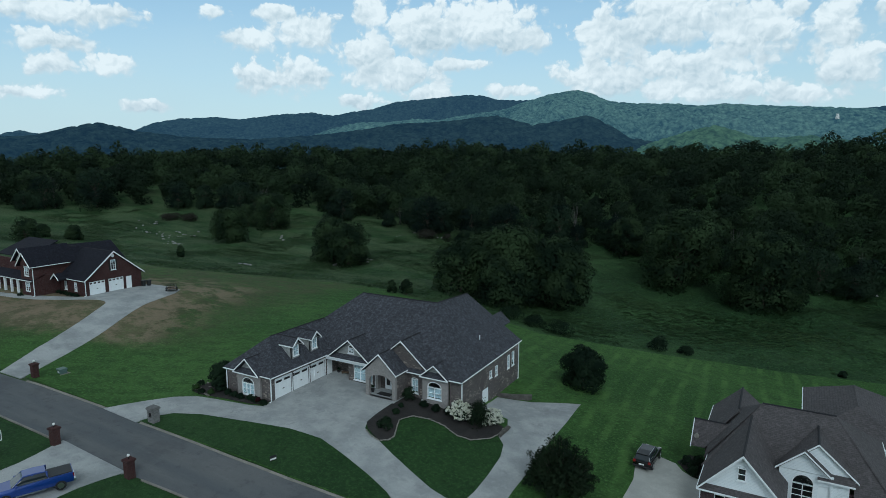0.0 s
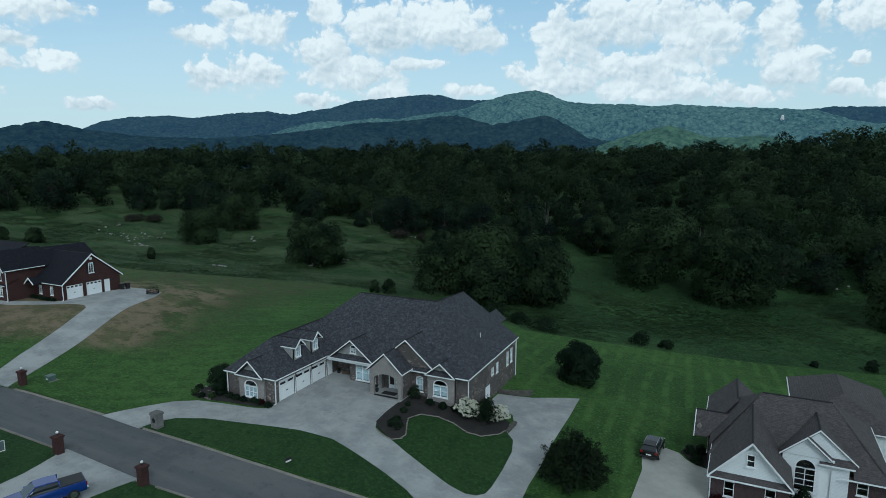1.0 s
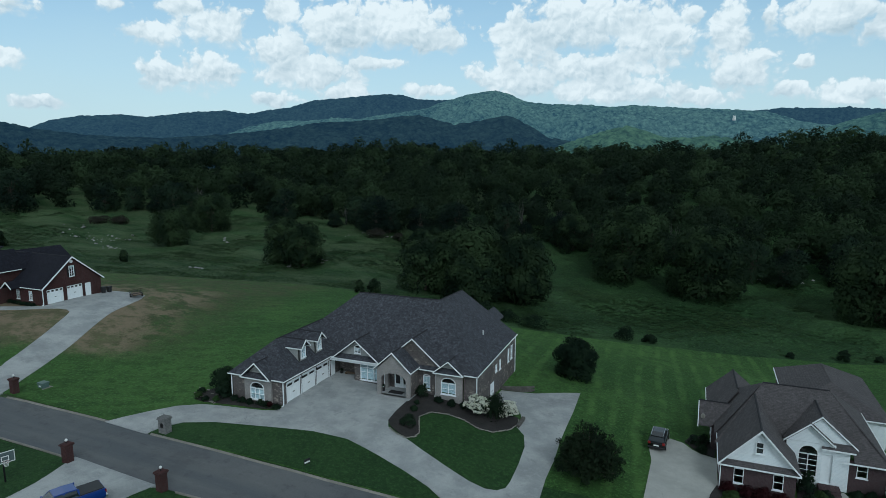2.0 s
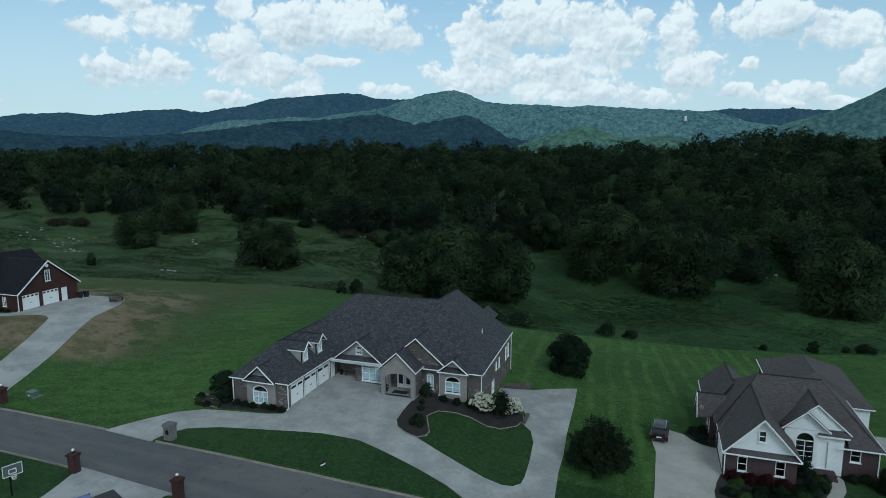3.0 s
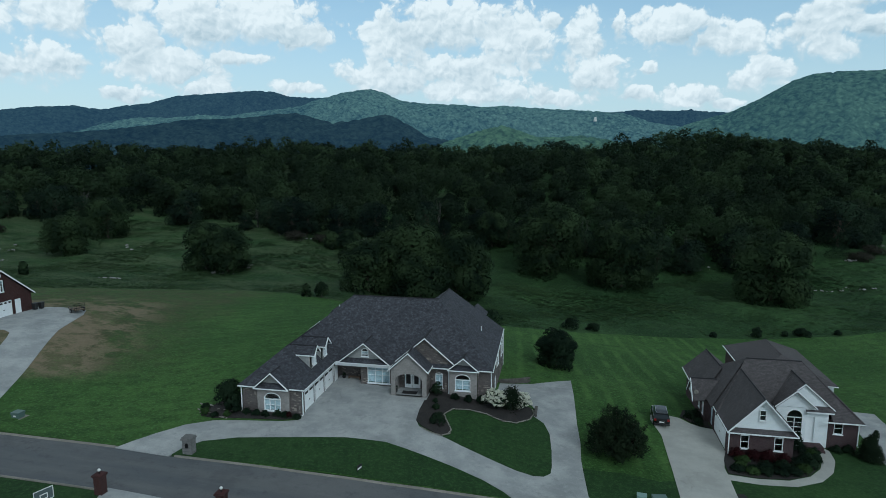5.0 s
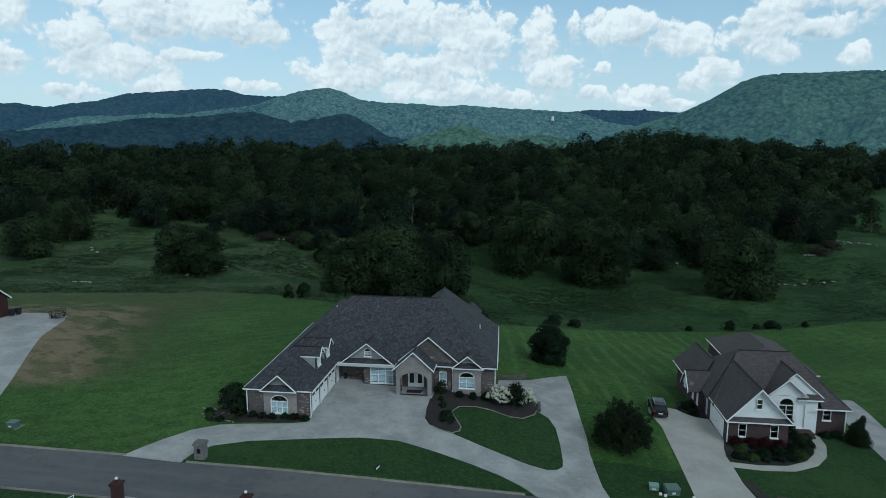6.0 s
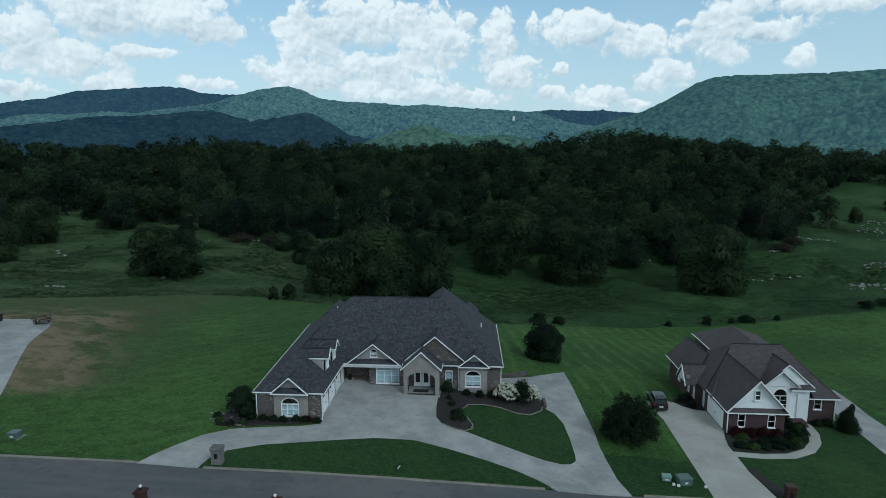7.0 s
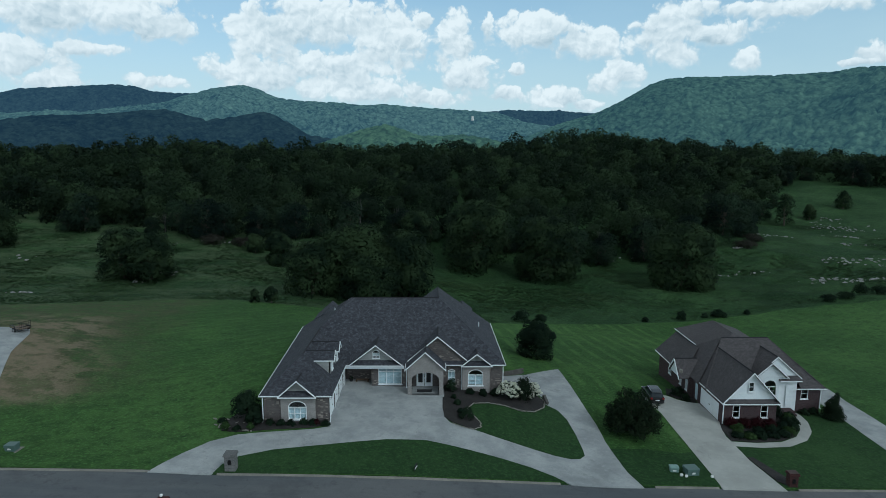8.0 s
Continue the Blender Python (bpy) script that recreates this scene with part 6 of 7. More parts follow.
# ---- trees ----
def crown_cloud(g, lobes, count, size, flat=0.75, loose=0.0):
    """Leaf clumps on the shells of a crown's lobes: ragged four-cornered scraps, turned outward with a scatter."""
    L = np.array(lobes, float)
    w = (L[:, 3] * L[:, 4])
    pick = g.choice(len(L), count, p=w / w.sum())
    d = g.normal(size=(count, 3))
    d[:, 2] = np.abs(d[:, 2]) * np.where(g.random(count) < 0.26, -1.0, 1.05)
    d /= np.linalg.norm(d, axis=1)[:, None]
    r = 1.0 - 0.24 * g.random(count) ** 2.2 + loose * g.normal(size=count)
    inner = g.random(count) < 0.24
    r = np.where(inner, r * 0.84, r)
    c = L[pick, :3] + d * L[pick][:, [3, 3, 4]] * r[:, None]
    n = d + g.normal(size=(count, 3)) * 0.24 + np.array([0, 0, 0.18])
    n /= np.linalg.norm(n, axis=1)[:, None]
    a = np.cross(n, g.normal(size=(count, 3)))
    a /= np.linalg.norm(a, axis=1)[:, None]
    b = np.cross(n, a)
    k = 4
    ang = np.arange(k) / k * 2 * np.pi + g.random((count, 1)) * 6.28
    rad = size * (0.45 + 0.75 * g.random((count, k))) * (0.7 + 0.6 * g.random((count, 1))) * np.where(inner, 1.5, 0.9)[:, None]
    v = c[:, None, :] + (np.cos(ang) * rad)[..., None] * a[:, None] + (np.sin(ang) * rad)[..., None] * b[:, None] * flat
    v[:, ::2] -= n[:, None] * size * 0.14
    mid = L[:, :3].mean(0) - np.array([0, 0, L[:, 4].mean() * 0.4])
    out = c - mid
    soft = d * 0.72 + out / np.linalg.norm(out, axis=1)[:, None] * 0.62 + n * 0.05 + np.array([0, 0, 0.12])
    soft /= np.linalg.norm(soft, axis=1)[:, None]
    return np.concatenate([v, np.repeat(soft[:, None], k, 1)], -1)


def scraps(name, v, material, parent=None, label="", tones=None):
    """One mesh from many small scraps, shaded as the rounded clumps that they stand for."""
    v, soft = v[..., :3], v[..., 3:]
    n, k, _ = v.shape
    me = bpy.data.meshes.new(name)
    me.vertices.add(n * k)
    me.vertices.foreach_set("co", v.reshape(-1).astype(np.float32))
    me.loops.add(n * k)
    me.loops.foreach_set("vertex_index", np.arange(n * k, dtype=np.int32))
    me.polygons.add(n)
    me.polygons.foreach_set("loop_start", np.arange(0, n * k, k, dtype=np.int32))
    me.update(calc_edges=True)
    me.attributes.new("custom_normal", "FLOAT_VECTOR", "POINT").data.foreach_set("vector", np.ascontiguousarray(soft, np.float32).reshape(-1))
    if tones is not None:
        me.attributes.new("tone", "FLOAT", "POINT").data.foreach_set("value", np.repeat(tones, k).astype(np.float32))
    me.materials.append(material)
    ob = new(name, me)
    under(ob, parent)
    return tagged(ob, label)


def dome_of(g, height, width, n=9, skirt=0):
    """The lobes of a forest crown: one broad dome with smaller swellings on its shoulders."""
    out = [(0, 0, height * 0.60, width * 0.40, height * 0.30), (0, 0, height * 0.36, width * 0.34, height * 0.26)]
    for i in range(n):
        a = i * 2.4 + g.random() * 0.8
        t = (i + g.random()) / n
        s = width * (0.15 + 0.09 * g.random())
        r = width * 0.36 * math.sqrt(max(0.0, 1 - t * t)) * (0.85 + 0.3 * g.random())
        out.append((r * math.cos(a), r * math.sin(a), height * (0.48 + 0.38 * t) + g.normal() * 0.2, s, s * 0.8))
    for i in range(skirt):
        a, s = i * 6.283 / skirt + g.random() * 0.8, width * (0.17 + 0.08 * g.random())
        out.append((width * 0.33 * math.cos(a), width * 0.33 * math.sin(a), height * (0.07 + 0.26 * g.random()), s, s * 1.1))
    return out


def lobes_of(g, height, width, n, low=0.3):
    """The lobes of a broad crown: a core, a wide skirt below and smaller heads above, unevenly spread."""
    out = [(0, 0, height * (0.5 + low * 0.3), width * 0.30, height * (0.42 - low * 0.3))]
    for i in range(n):
        t = (i + g.random()) / n
        a = i * 2.4 + g.random() * 0.9
        s = width * (0.17 + 0.10 * g.random())
        z = height * (low + (0.93 - low) * t) - s * 0.35 * t
        z = max(z, s * 0.55)
        reach = (width * 0.5 - s * 0.8) * math.sqrt(max(0.05, 1 - max(0.0, t - 0.25) ** 1.6 * 1.45)) * (0.72 + 0.34 * g.random())
        out.append((reach * math.cos(a), reach * math.sin(a), z, s, s * (0.72 + 0.3 * g.random())))
    return out


def trunk_mesh(g, height, width, lobes, r):
    bm = bmesh.new()
    top = Vector((g.normal() * 0.3, g.normal() * 0.3, height * 0.55))
    tube(bm, (0, 0, -0.4), (0, 0, height * 0.12), r * 1.35, r, 9)
    tube(bm, (0, 0, height * 0.12), top, r, r * 0.5, 8)
    for x, y, z, s, _ in lobes[1:]:
        f = 0.25 + 0.5 * g.random()
        tube(bm, Vector((0, 0, height * 0.12)).lerp(top, f), (x * 0.8, y * 0.8, z - s * 0.2), r * 0.32, r * 0.08, 5)
    return bm


def tree(height, width, seed, n=14, count=2600, size=0.42, leaf="leaf_field", label="", name="tree", low=0.25, group="", trunk=True, dome=False, loose=0.0):
    """A broad-leaved tree, standing at the origin."""
    g = np.random.default_rng(seed)
    t = empty(name, 0, 0, 0, label, "tree" if name == "tree" else "shrub", group)
    lobes = dome_of(g, height, width, n, 9 if height < 9 else 14) if dome else lobes_of(g, height, width, n, low)
    if trunk:
        part("trunk", trunk_mesh(g, height, width, lobes, max(0.06, height * 0.024)), M["bark"], t)
    scraps("crown", crown_cloud(g, lobes, count, size, loose=loose), M[leaf], t)
    return t


def set_down(t, x, y, turn=0.0, scale=1.0, sink=0.05):
    t.matrix_basis = pose(x, y, land(x, y) - sink, 0, 0, turn) @ Matrix.Scale(scale, 4)
    return t


# trees that stand alone in the pasture and the yards
FIELD_TREES = [(-60.0, 134.0, 17.0, 19.0, 61), (-49.5, 137.0, 15.5, 18.0, 62), (-69.0, 128.0, 12.5, 14.0, 63), (-55.5, 125.0, 10.5, 14.0, 60), (-28.0, 179.0, 21.5, 21.5, 64), (-7.0, 172.0, 20.0, 19.5, 65), (29.5, 160.5, 18.0, 19.0, 66),
               (-112.0, 139.5, 12.5, 12.0, 67), (-119.5, 141.5, 13.5, 12.0, 68), (-85.7, 163.0, 10.0, 8.0, 69), (-48.0, 201.0, 12.5, 11.0, 72), (-175.0, 172.5, 14.5, 14.0, 73), (-167.0, 145.0, 12.0, 12.5, 74)]
for x, y, hgt, wid, seed in FIELD_TREES:
    set_down(tree(hgt, wid, seed, n=24, count=11000 if hgt < 15 else 22000, size=0.28 if hgt < 15 else 0.33, dome=True, loose=0.05, label="full dark green field tree standing in the pasture", group="field trees"), x, y)


# the wood behind the pasture
EDGE = [(-470, 60), (-330, 92), (-285, 112), (-255, 138), (-232, 176), (-190, 192), (-150, 194), (-115, 190), (-85, 196), (-50, 205), (-20, 198), (10, 188), (40, 191), (62, 208), (76, 217), (90, 246), (100, 258), (114, 275), (146, 316), (163, 347), (176, 343), (184, 318), (200, 300), (320, 290)]
ex, ey = np.array(EDGE).T
g = np.random.default_rng(5)
leaves, tones, edge_spots = [], [], []
for gx0 in np.arange(-470, 310, 9.0):
    for gy0 in np.arange(50, 570, 9.0):
        x, y = gx0 + g.uniform(-4.2, 4.2), gy0 + g.uniform(-4.2, 4.2)
        e = float(np.interp(x, ex, ey))
        if y < e or y > e + 225:
            continue
        bearing = math.degrees(math.atan2(x + 20, y + 8))
        if not -72 < bearing < 42:
            continue
        deep = y - e
        hgt = g.uniform(8.0, 16.5) * (0.8 if deep < 7 else 1.0) * (1.25 if g.random() < 0.14 else 1.0)
        wid = min(12.0, max(6.5, hgt * g.uniform(0.62, 0.9)))
        zb = land(x, y)
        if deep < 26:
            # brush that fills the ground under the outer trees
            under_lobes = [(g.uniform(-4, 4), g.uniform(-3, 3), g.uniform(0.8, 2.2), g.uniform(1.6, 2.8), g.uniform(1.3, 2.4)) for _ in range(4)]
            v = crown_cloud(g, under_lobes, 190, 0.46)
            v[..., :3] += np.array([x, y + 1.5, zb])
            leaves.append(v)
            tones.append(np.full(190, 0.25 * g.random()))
        if deep < 9:
            edge_spots.append((x, y, hgt))
            continue
        d = math.hypot(x + 20, y + 8)
        n, size = (1050, 0.37) if d < 270 else (620, 0.50) if d < 360 else (260, 0.78)
        v = crown_cloud(g, dome_of(g, hgt, wid, 6 + int(g.random() * 4)), n, size)
        v[..., :3] += np.array([x, y, zb])
        leaves.append(v)
        tones.append(np.full(n, g.random() ** 1.8))
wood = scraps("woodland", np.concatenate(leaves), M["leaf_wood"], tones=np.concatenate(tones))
tagged(wood, "dense dark green mixed woodland rising behind the pasture", "woodland", kind="stuff")
kinds = [tree(13.0, 10.0 + k * 0.8, 200 + k, n=13, count=5200, size=0.29, leaf="leaf_edge", low=0.06, dome=True, label="dark leafy tree at the edge of the wood", group="trees along the wood's edge") for k in range(5)]
first = [True] * 5
for i, (x, y, hgt) in enumerate(edge_spots):
    k = i % 5
    m = pose(x, y, land(x, y) - 0.1, 0, 0, g.uniform(0, 360))
    s = hgt / 13.0
    if first[k]:
        kinds[k].matrix_basis = m @ Matrix.Scale(s, 4)
        first[k] = False
    else:
        c = copy_thing(kinds[k], m)
        c.scale = (s, s, s * g.uniform(0.9, 1.15))

# leafless grey trees that stand out of the wood
pale = [edge_spots[i] for i in range(4, len(edge_spots), max(1, len(edge_spots) // 15))]
for i, (x, y, hgt) in enumerate(pale):
    gb = np.random.default_rng(900 + i)
    bare = empty("bare_tree", 0, 0, 0, "bare grey dead tree standing in the dark wood", "tree", "dead trees in the wood")
    limbs = [(gb.normal() * 1.6, gb.normal() * 1.6, hgt * gb.uniform(0.7, 1.12), 0.5, 0.5) for _ in range(13)]
    part("trunk", trunk_mesh(gb, hgt, 4.0, limbs, 0.22), M["dead_wood"], bare)
    set_down(bare, x + gb.uniform(-3, 3), y + gb.uniform(3, 10))

# a pale rock scar high on the mountain
scar_at = BVHTree.FromPolygons([v.co[:] for v in far_hill.data.vertices], [p.vertices[:] for p in far_hill.data.polygons]).ray_cast(Vector((0, 0, 28.5)), Vector((math.sin(radians(1.75)), math.cos(radians(1.75)), math.tan(radians(2.5)))).normalized())[0]
if scar_at:
    bm = bmesh.new()
    bmesh.ops.create_icosphere(bm, subdivisions=2, radius=1.0)
    gs = np.random.default_rng(8)
    for v in bm.verts:
        v.co = scar_at + Vector((0, -6, 3)) + Vector((v.co.x * 6.0, v.co.y * 5.0, v.co.z * 10.0)) * gs.uniform(0.6, 1.2)
    tagged(part("rock_scar", bm, M["pale_rock"]), "pale bare rock scar on the wooded mountainside", "rock")

# ---- shrubs and yard trees ----
def bush(height, width, seed, count=700, size=0.2, leaf="leaf_shrub", label="", name="shrub", group="", n=9):
    return tree(height, width, seed, n=n, count=int(count * 2.0), size=size * 0.62, leaf=leaf, label=label, name=name, low=0.12, group=group, trunk=False)


set_down(tree(6.0, 5.9, 91, n=16, count=11000, size=0.15, leaf="leaf_shrub", dome=True, label="dense round dark green tree on the mown lawn"), -24.2, 80.3)


def shoot_tree(height, width, seed, label):
    """A broad bushy tree of many fine leafy shoots, loose all round."""
    g = np.random.default_rng(seed)
    t = empty("tree", 0, 0, 0, label, "tree")
    bm = bmesh.new()
    tube(bm, (0, 0, -0.3), (0, 0, 0.5), 0.16, 0.14, 8)
    tips = []
    for i in range(130):
        a, e = i * 2.4 + g.random() * 0.5, math.asin(min(0.99, 0.04 + 0.94 * ((i + g.random()) / 130)))
        reach = (1.0 if i % 4 else 1.10) * (0.80 + 0.22 * g.random())
        tip = Vector((math.cos(a) * math.cos(e) * width * 0.5, math.sin(a) * math.cos(e) * width * 0.5, 0.7 + math.sin(e) * (height - 1.0))) * reach
        mid = Vector((tip.x * 0.5, tip.y * 0.5, 0.4 + tip.z * 0.45))
        tube(bm, (0, 0, 0.4), mid, 0.05, 0.03, 4)
        tube(bm, mid, tip, 0.03, 0.012, 4)
        tips.append((mid, tip))
    part("trunk", bm, M["bark"], t)
    out = []
    for mid, tip in tips:
        for f, s in ((0.15, 0.62), (0.55, 0.56), (0.85, 0.42), (1.0, 0.24)):
            p = mid.lerp(tip, f)
            out.append(crown_cloud(g, [(p.x, p.y, p.z, s, s)], 60 if f < 1 else 24, 0.085, loose=0.30))
    v = np.concatenate(out)
    m = v[..., :3].mean(1) - np.array([0, 0, height * 0.25])
    m /= np.linalg.norm(m, axis=1)[:, None]
    v[..., 3:] = v[..., 3:] * 0.5 + m[:, None] * 0.6
    scraps("crown", v, M["leaf_yard"], t)
    return t


set_down(shoot_tree(5.4, 6.4, 92, "broad loose bushy tree between the two driveways"), -17.6, 52.0)
set_down(tree(3.2, 2.3, 93, n=12, count=1100, size=0.2, low=0.08, label="narrow dark cedar at the pasture edge"), -77.6, 111.8)
set_down(tree(3.4, 3.4, 94, n=12, count=1100, size=0.22, low=0.2, label="small round tree at the pasture edge"), -74.6, 113.0)
for k, (x, y, hgt, wid) in enumerate([(-21.6, 118.6, 2.6, 4.4), (-17.0, 120.6, 1.7, 3.0), (17.6, 128.6, 2.4, 2.4), (26.8, 129.4, 1.7, 3.8), (8.4, 126.6, 1.1, 1.6), (23.4, 129.4, 1.2, 1.6), (34.6, 131.9, 1.1, 1.6), (58, 138.0, 1.8, 4.4), (63, 139.2, 1.6, 4.8), (67.6, 140.7, 3.2, 4.2), (73, 141.5, 2.2, 5.0), (79, 142.5, 3.6, 4.6), (60.5, 202, 5.2, 8.0),
                                    (-38.0, 109.2, 2.4, 6.5), (-43.5, 110.6, 2.2, 5.0), (-49, 112, 2.8, 5.5)]):
    set_down(bush(hgt, wid, 100 + k, 1500, 0.16, label="dark green bush in the rough at the pasture edge", group="pasture edge bushes"), x, y)
for k, (x, y, hgt, wid) in enumerate([(-186, 171, 9.0, 9.0), (-148.3, 111.5, 3.2, 2.2), (-197, 110, 4.5, 5.5), (-207, 106, 4.0, 5.0), (-190, 93, 7.5, 8.5), (110.8, 257, 15.0, 9.0), (127.6, 267, 7.0, 6.5), (152, 282, 9, 8), (-96.5, 176, 6, 6)]):
    set_down(tree(hgt, wid, 130 + k, n=18, count=3200, size=0.26, low=0.06, label="small dark tree standing in the rough pasture", group="small pasture trees"), x, y)
for k, (x, y, wid) in enumerate([(-218, 160, 9), (-211, 163, 8), (-112, 183, 9), (-103, 185, 8), (66, 199, 8), (74, 209, 8)]):
    set_down(bush(2.2, wid, 150 + k, 900, 0.34, "brush", "heap of grey-brown brush at the wood's edge", "brush_heap"), x, y)

# beds before the houses
for k, x in enumerate(np.arange(-57.2, -51.4, 1.15)):
    set_down(bush(0.75, 1.15, 160 + k, 320, 0.12, label="low clipped dark shrub under the garage window", group="garage bed shrubs"), x + 0.2 * math.sin(k * 3), 48.15 + 0.15 * math.cos(k * 2))
set_down(bush(3.1, 3.6, 170, 1500, 0.2, label="large dark shrub against the garage corner", n=14), -60.2, 50.0)
set_down(bush(2.0, 2.2, 171, 800, 0.17, label="dark shrub beside the large one at the garage corner"), -58.9, 48.4)
for k, (x, y, hgt, wid) in enumerate([(-37.9, 57.6, 1.7, 1.9), (-36.3, 50.6, 1.35, 1.9), (-37.2, 54.0, 0.6, 0.9), (-34.0, 57.3, 0.8, 1.2), (-35.6, 57.2, 0.7, 1.2), (-32.6, 57.7, 0.9, 1.2), (-36.9, 52.0, 0.5, 0.8), (-37.6, 55.6, 0.5, 0.7)]):
    set_down(bush(hgt, wid, 180 + k, 520, 0.13, label="rounded green shrub in the mulch bed", group="front bed shrubs"), x, y, sink=-0.1)

for k, (x, y, hgt, wid, leaf) in enumerate([(-61.6, 47.2, .8, 1.3, "leaf_bright"), (-60.3, 46.9, .55, 1.0, "leaf_shrub"), (-62.4, 48.6, .6, 1.1, "leaf_shrub"), (-59.0, 47.2, .7, 1.0, "leaf_bright"), (-52.3, 48.2, .6, .9, "leaf_red")]):
    set_down(bush(hgt, wid, 620 + k, 300, 0.12, leaf, "small garden plant among the rocks of the garage bed", group="garage bed plants"), x, y, sink=-0.08)


def hydrangea(seed):
    h = empty("hydrangea", 0, 0, 0, "flowering shrub covered in large white blooms", "shrub", "white hydrangeas")
    g = np.random.default_rng(seed)
    lob = lobes_of(g, 2.1, 2.9, 12, 0.22)
    scraps("foliage", crown_cloud(g, lob, 800, 0.14), M["leaf_shrub"], h)
    out = []
    for i in range(300):
        x, y, z, s, t = lob[g.integers(len(lob))]
        d = g.normal(size=3)
        d[2] = abs(d[2]) * 0.8
        d /= np.linalg.norm(d)
        c = np.array([x, y, z]) + d * np.array([s, s, t]) * 1.06
        out.append(crown_cloud(g, [(*c, 0.17, 0.15)], 18, 0.09))
    scraps("flower_head", np.concatenate(out), M["bloom"], h, "white flower heads")
    return h


set_down(hydrangea(11), -31.0, 57.3, sink=-0.1)
set_down(hydrangea(12), -27.9, 59.3, 80, 0.85, sink=-0.1)
set_down(tree(2.8, 3.0, 195, n=22, count=2400, size=0.10, leaf="leaf_yard", low=0.1, loose=0.16, trunk=False, name="shrub", label="dark spiky shrub between the white hydrangeas"), -29.1, 58.1, sink=-0.1)
for k, (x, y, hgt, wid, leaf) in enumerate([(-4.9, 53.6, .9, 1.4, "leaf_bright"), (-3.6, 54.4, 1.3, 1.6, "leaf_red"), (-2.3, 54.3, 1.5, 1.7, "leaf_red"), (-0.8, 54.2, 1.4, 1.6, "leaf_red"), (-3.0, 52.6, .9, 1.6, "leaf_shrub"), (-1.3, 52.9, 1.0, 1.7, "leaf_shrub"),
                                          (0.4, 53.8, 1.1, 1.6, "leaf_shrub"), (1.7, 55.2, 1.2, 1.7, "leaf_shrub"), (1.4, 57.2, 2.2, 1.8, "leaf_shrub"), (2.7, 56.8, 1.0, 1.5, "leaf_bright"), (-5.8, 51.5, .8, 1.4, "leaf_shrub"), (-4.6, 51.2, .7, 1.5, "leaf_bright"), (-3.2, 51.3, .8, 1.5, "leaf_shrub"), (-1.9, 51.5, .8, 1.5, "leaf_shrub"), (-0.5, 51.9, .9, 1.6, "leaf_shrub"), (0.7, 52.7, 1.0, 1.6, "leaf_bright"), (1.7, 54.0, 1.0, 1.6, "leaf_shrub"), (2.6, 55.4, 1.1, 1.5, "leaf_shrub"), (3.2, 57.4, .9, 1.3, "leaf_shrub"), (-5.2, 54.5, 1.3, 1.6, "leaf_red"), (-5.4, 52.4, .7, 1.3, "leaf_bright"), (-4.3, 51.9, .6, 1.2, "leaf_shrub"), (1.8, 58.6, 2.4, 1.5, "leaf_shrub")]):
    set_down(bush(hgt * 0.8, wid * 1.1, 210 + k, 480, 0.13, leaf, "dark reddish shrub before the plum brick wall" if leaf == "leaf_red" else "green shrub before the plum brick wall", group="bed shrubs at the brown-roofed house"), x, y, sink=-0.1)
cone = empty("shrub", 0, 0, 0, "dense dark cone-shaped shrub at the house corner", "shrub")
cg = np.random.default_rng(230)
cone_lobes = [(0.12 * cg.normal(), 0.12 * cg.normal(), 0.5 + 0.45 * k, 1.45 - 0.22 * k, 0.75) for k in range(6)]
scraps("crown", crown_cloud(cg, cone_lobes, 6500, 0.085), M["leaf_yard"], cone)
set_down(cone, 8.9, 57.9)
for k, (x, y, hgt) in enumerate([(6.0, 59.1, .8), (7.2, 59.2, .9), (-7.4, 62.6, 1.0), (-8.2, 64.0, 1.3), (-7.3, 65.0, 1.2)]):
    set_down(bush(hgt, 1.5, 240 + k, 420, 0.13, label="small rounded shrub along the brick wall", group="wall shrubs"), x, y)
for k in range(7):
    set_down(bush(0.7, 1.2, 250 + k, 240, 0.13, label="low dark shrub along the red brick wall", group="red house shrubs"), -113.6 + k * 1.1 if k < 6 else -117, 59.9 if k < 6 else 55.2)


# ---- stone: edging, retaining wall, rocks ----
def stone_mesh(g, sx, sy, sz, material="stone"):
    bm = bmesh.new()
    bmesh.ops.create_icosphere(bm, subdivisions=1, radius=1.0)
    for v in bm.verts:
        v.co = Vector((v.co.x * sx, v.co.y * sy, v.co.z * sz)) * g.uniform(0.75, 1.15)
    me = bpy.data.meshes.new("stone")
    bm.to_mesh(me)
    bm.free()
    me.materials.append(M[material])
    return me


g = np.random.default_rng(31)
edge_stones = [stone_mesh(g, 0.27, 0.10, 0.06, "old_concrete") for _ in range(6)]
EDGING = along([(-37.7, 49.3), (-36.6, 48.7), (-35.5, 48.5), (-34.8, 49.2), (-34.75, 50.2), (-35.4, 51.5), (-36.1, 53), (-35.4, 54.5), (-33.5, 55.2), (-31.6, 55.1), (-29.8, 54.4), (-28.2, 54.7), (-26.8, 56.4), (-26.4, 58.2), (-26.7, 59.6)], 0.37)
edging = empty("stone_edging", -34, 54, land(-34, 54), "border of rough pale stones round the flower bed", "garden edging")
for i, (x, y) in enumerate(EDGING):
    o = new("stone", edge_stones[i % 6])
    under(o, edging)
    nx, ny = EDGING[min(i + 1, len(EDGING) - 1)]
    px, py = EDGING[max(i - 1, 0)]
    o.matrix_basis = pose(x + g.uniform(-.03, .03), y + g.uniform(-.03, .03), land(x, y) + 0.16, 0, 0, math.degrees(math.atan2(ny - py, nx - px)) + g.uniform(-12, 12))
left_stones = empty("rock_border", -61.5, 47.3, land(-61.5, 47.3), "border of rough pale rocks at the end of the garage bed", "garden edging")
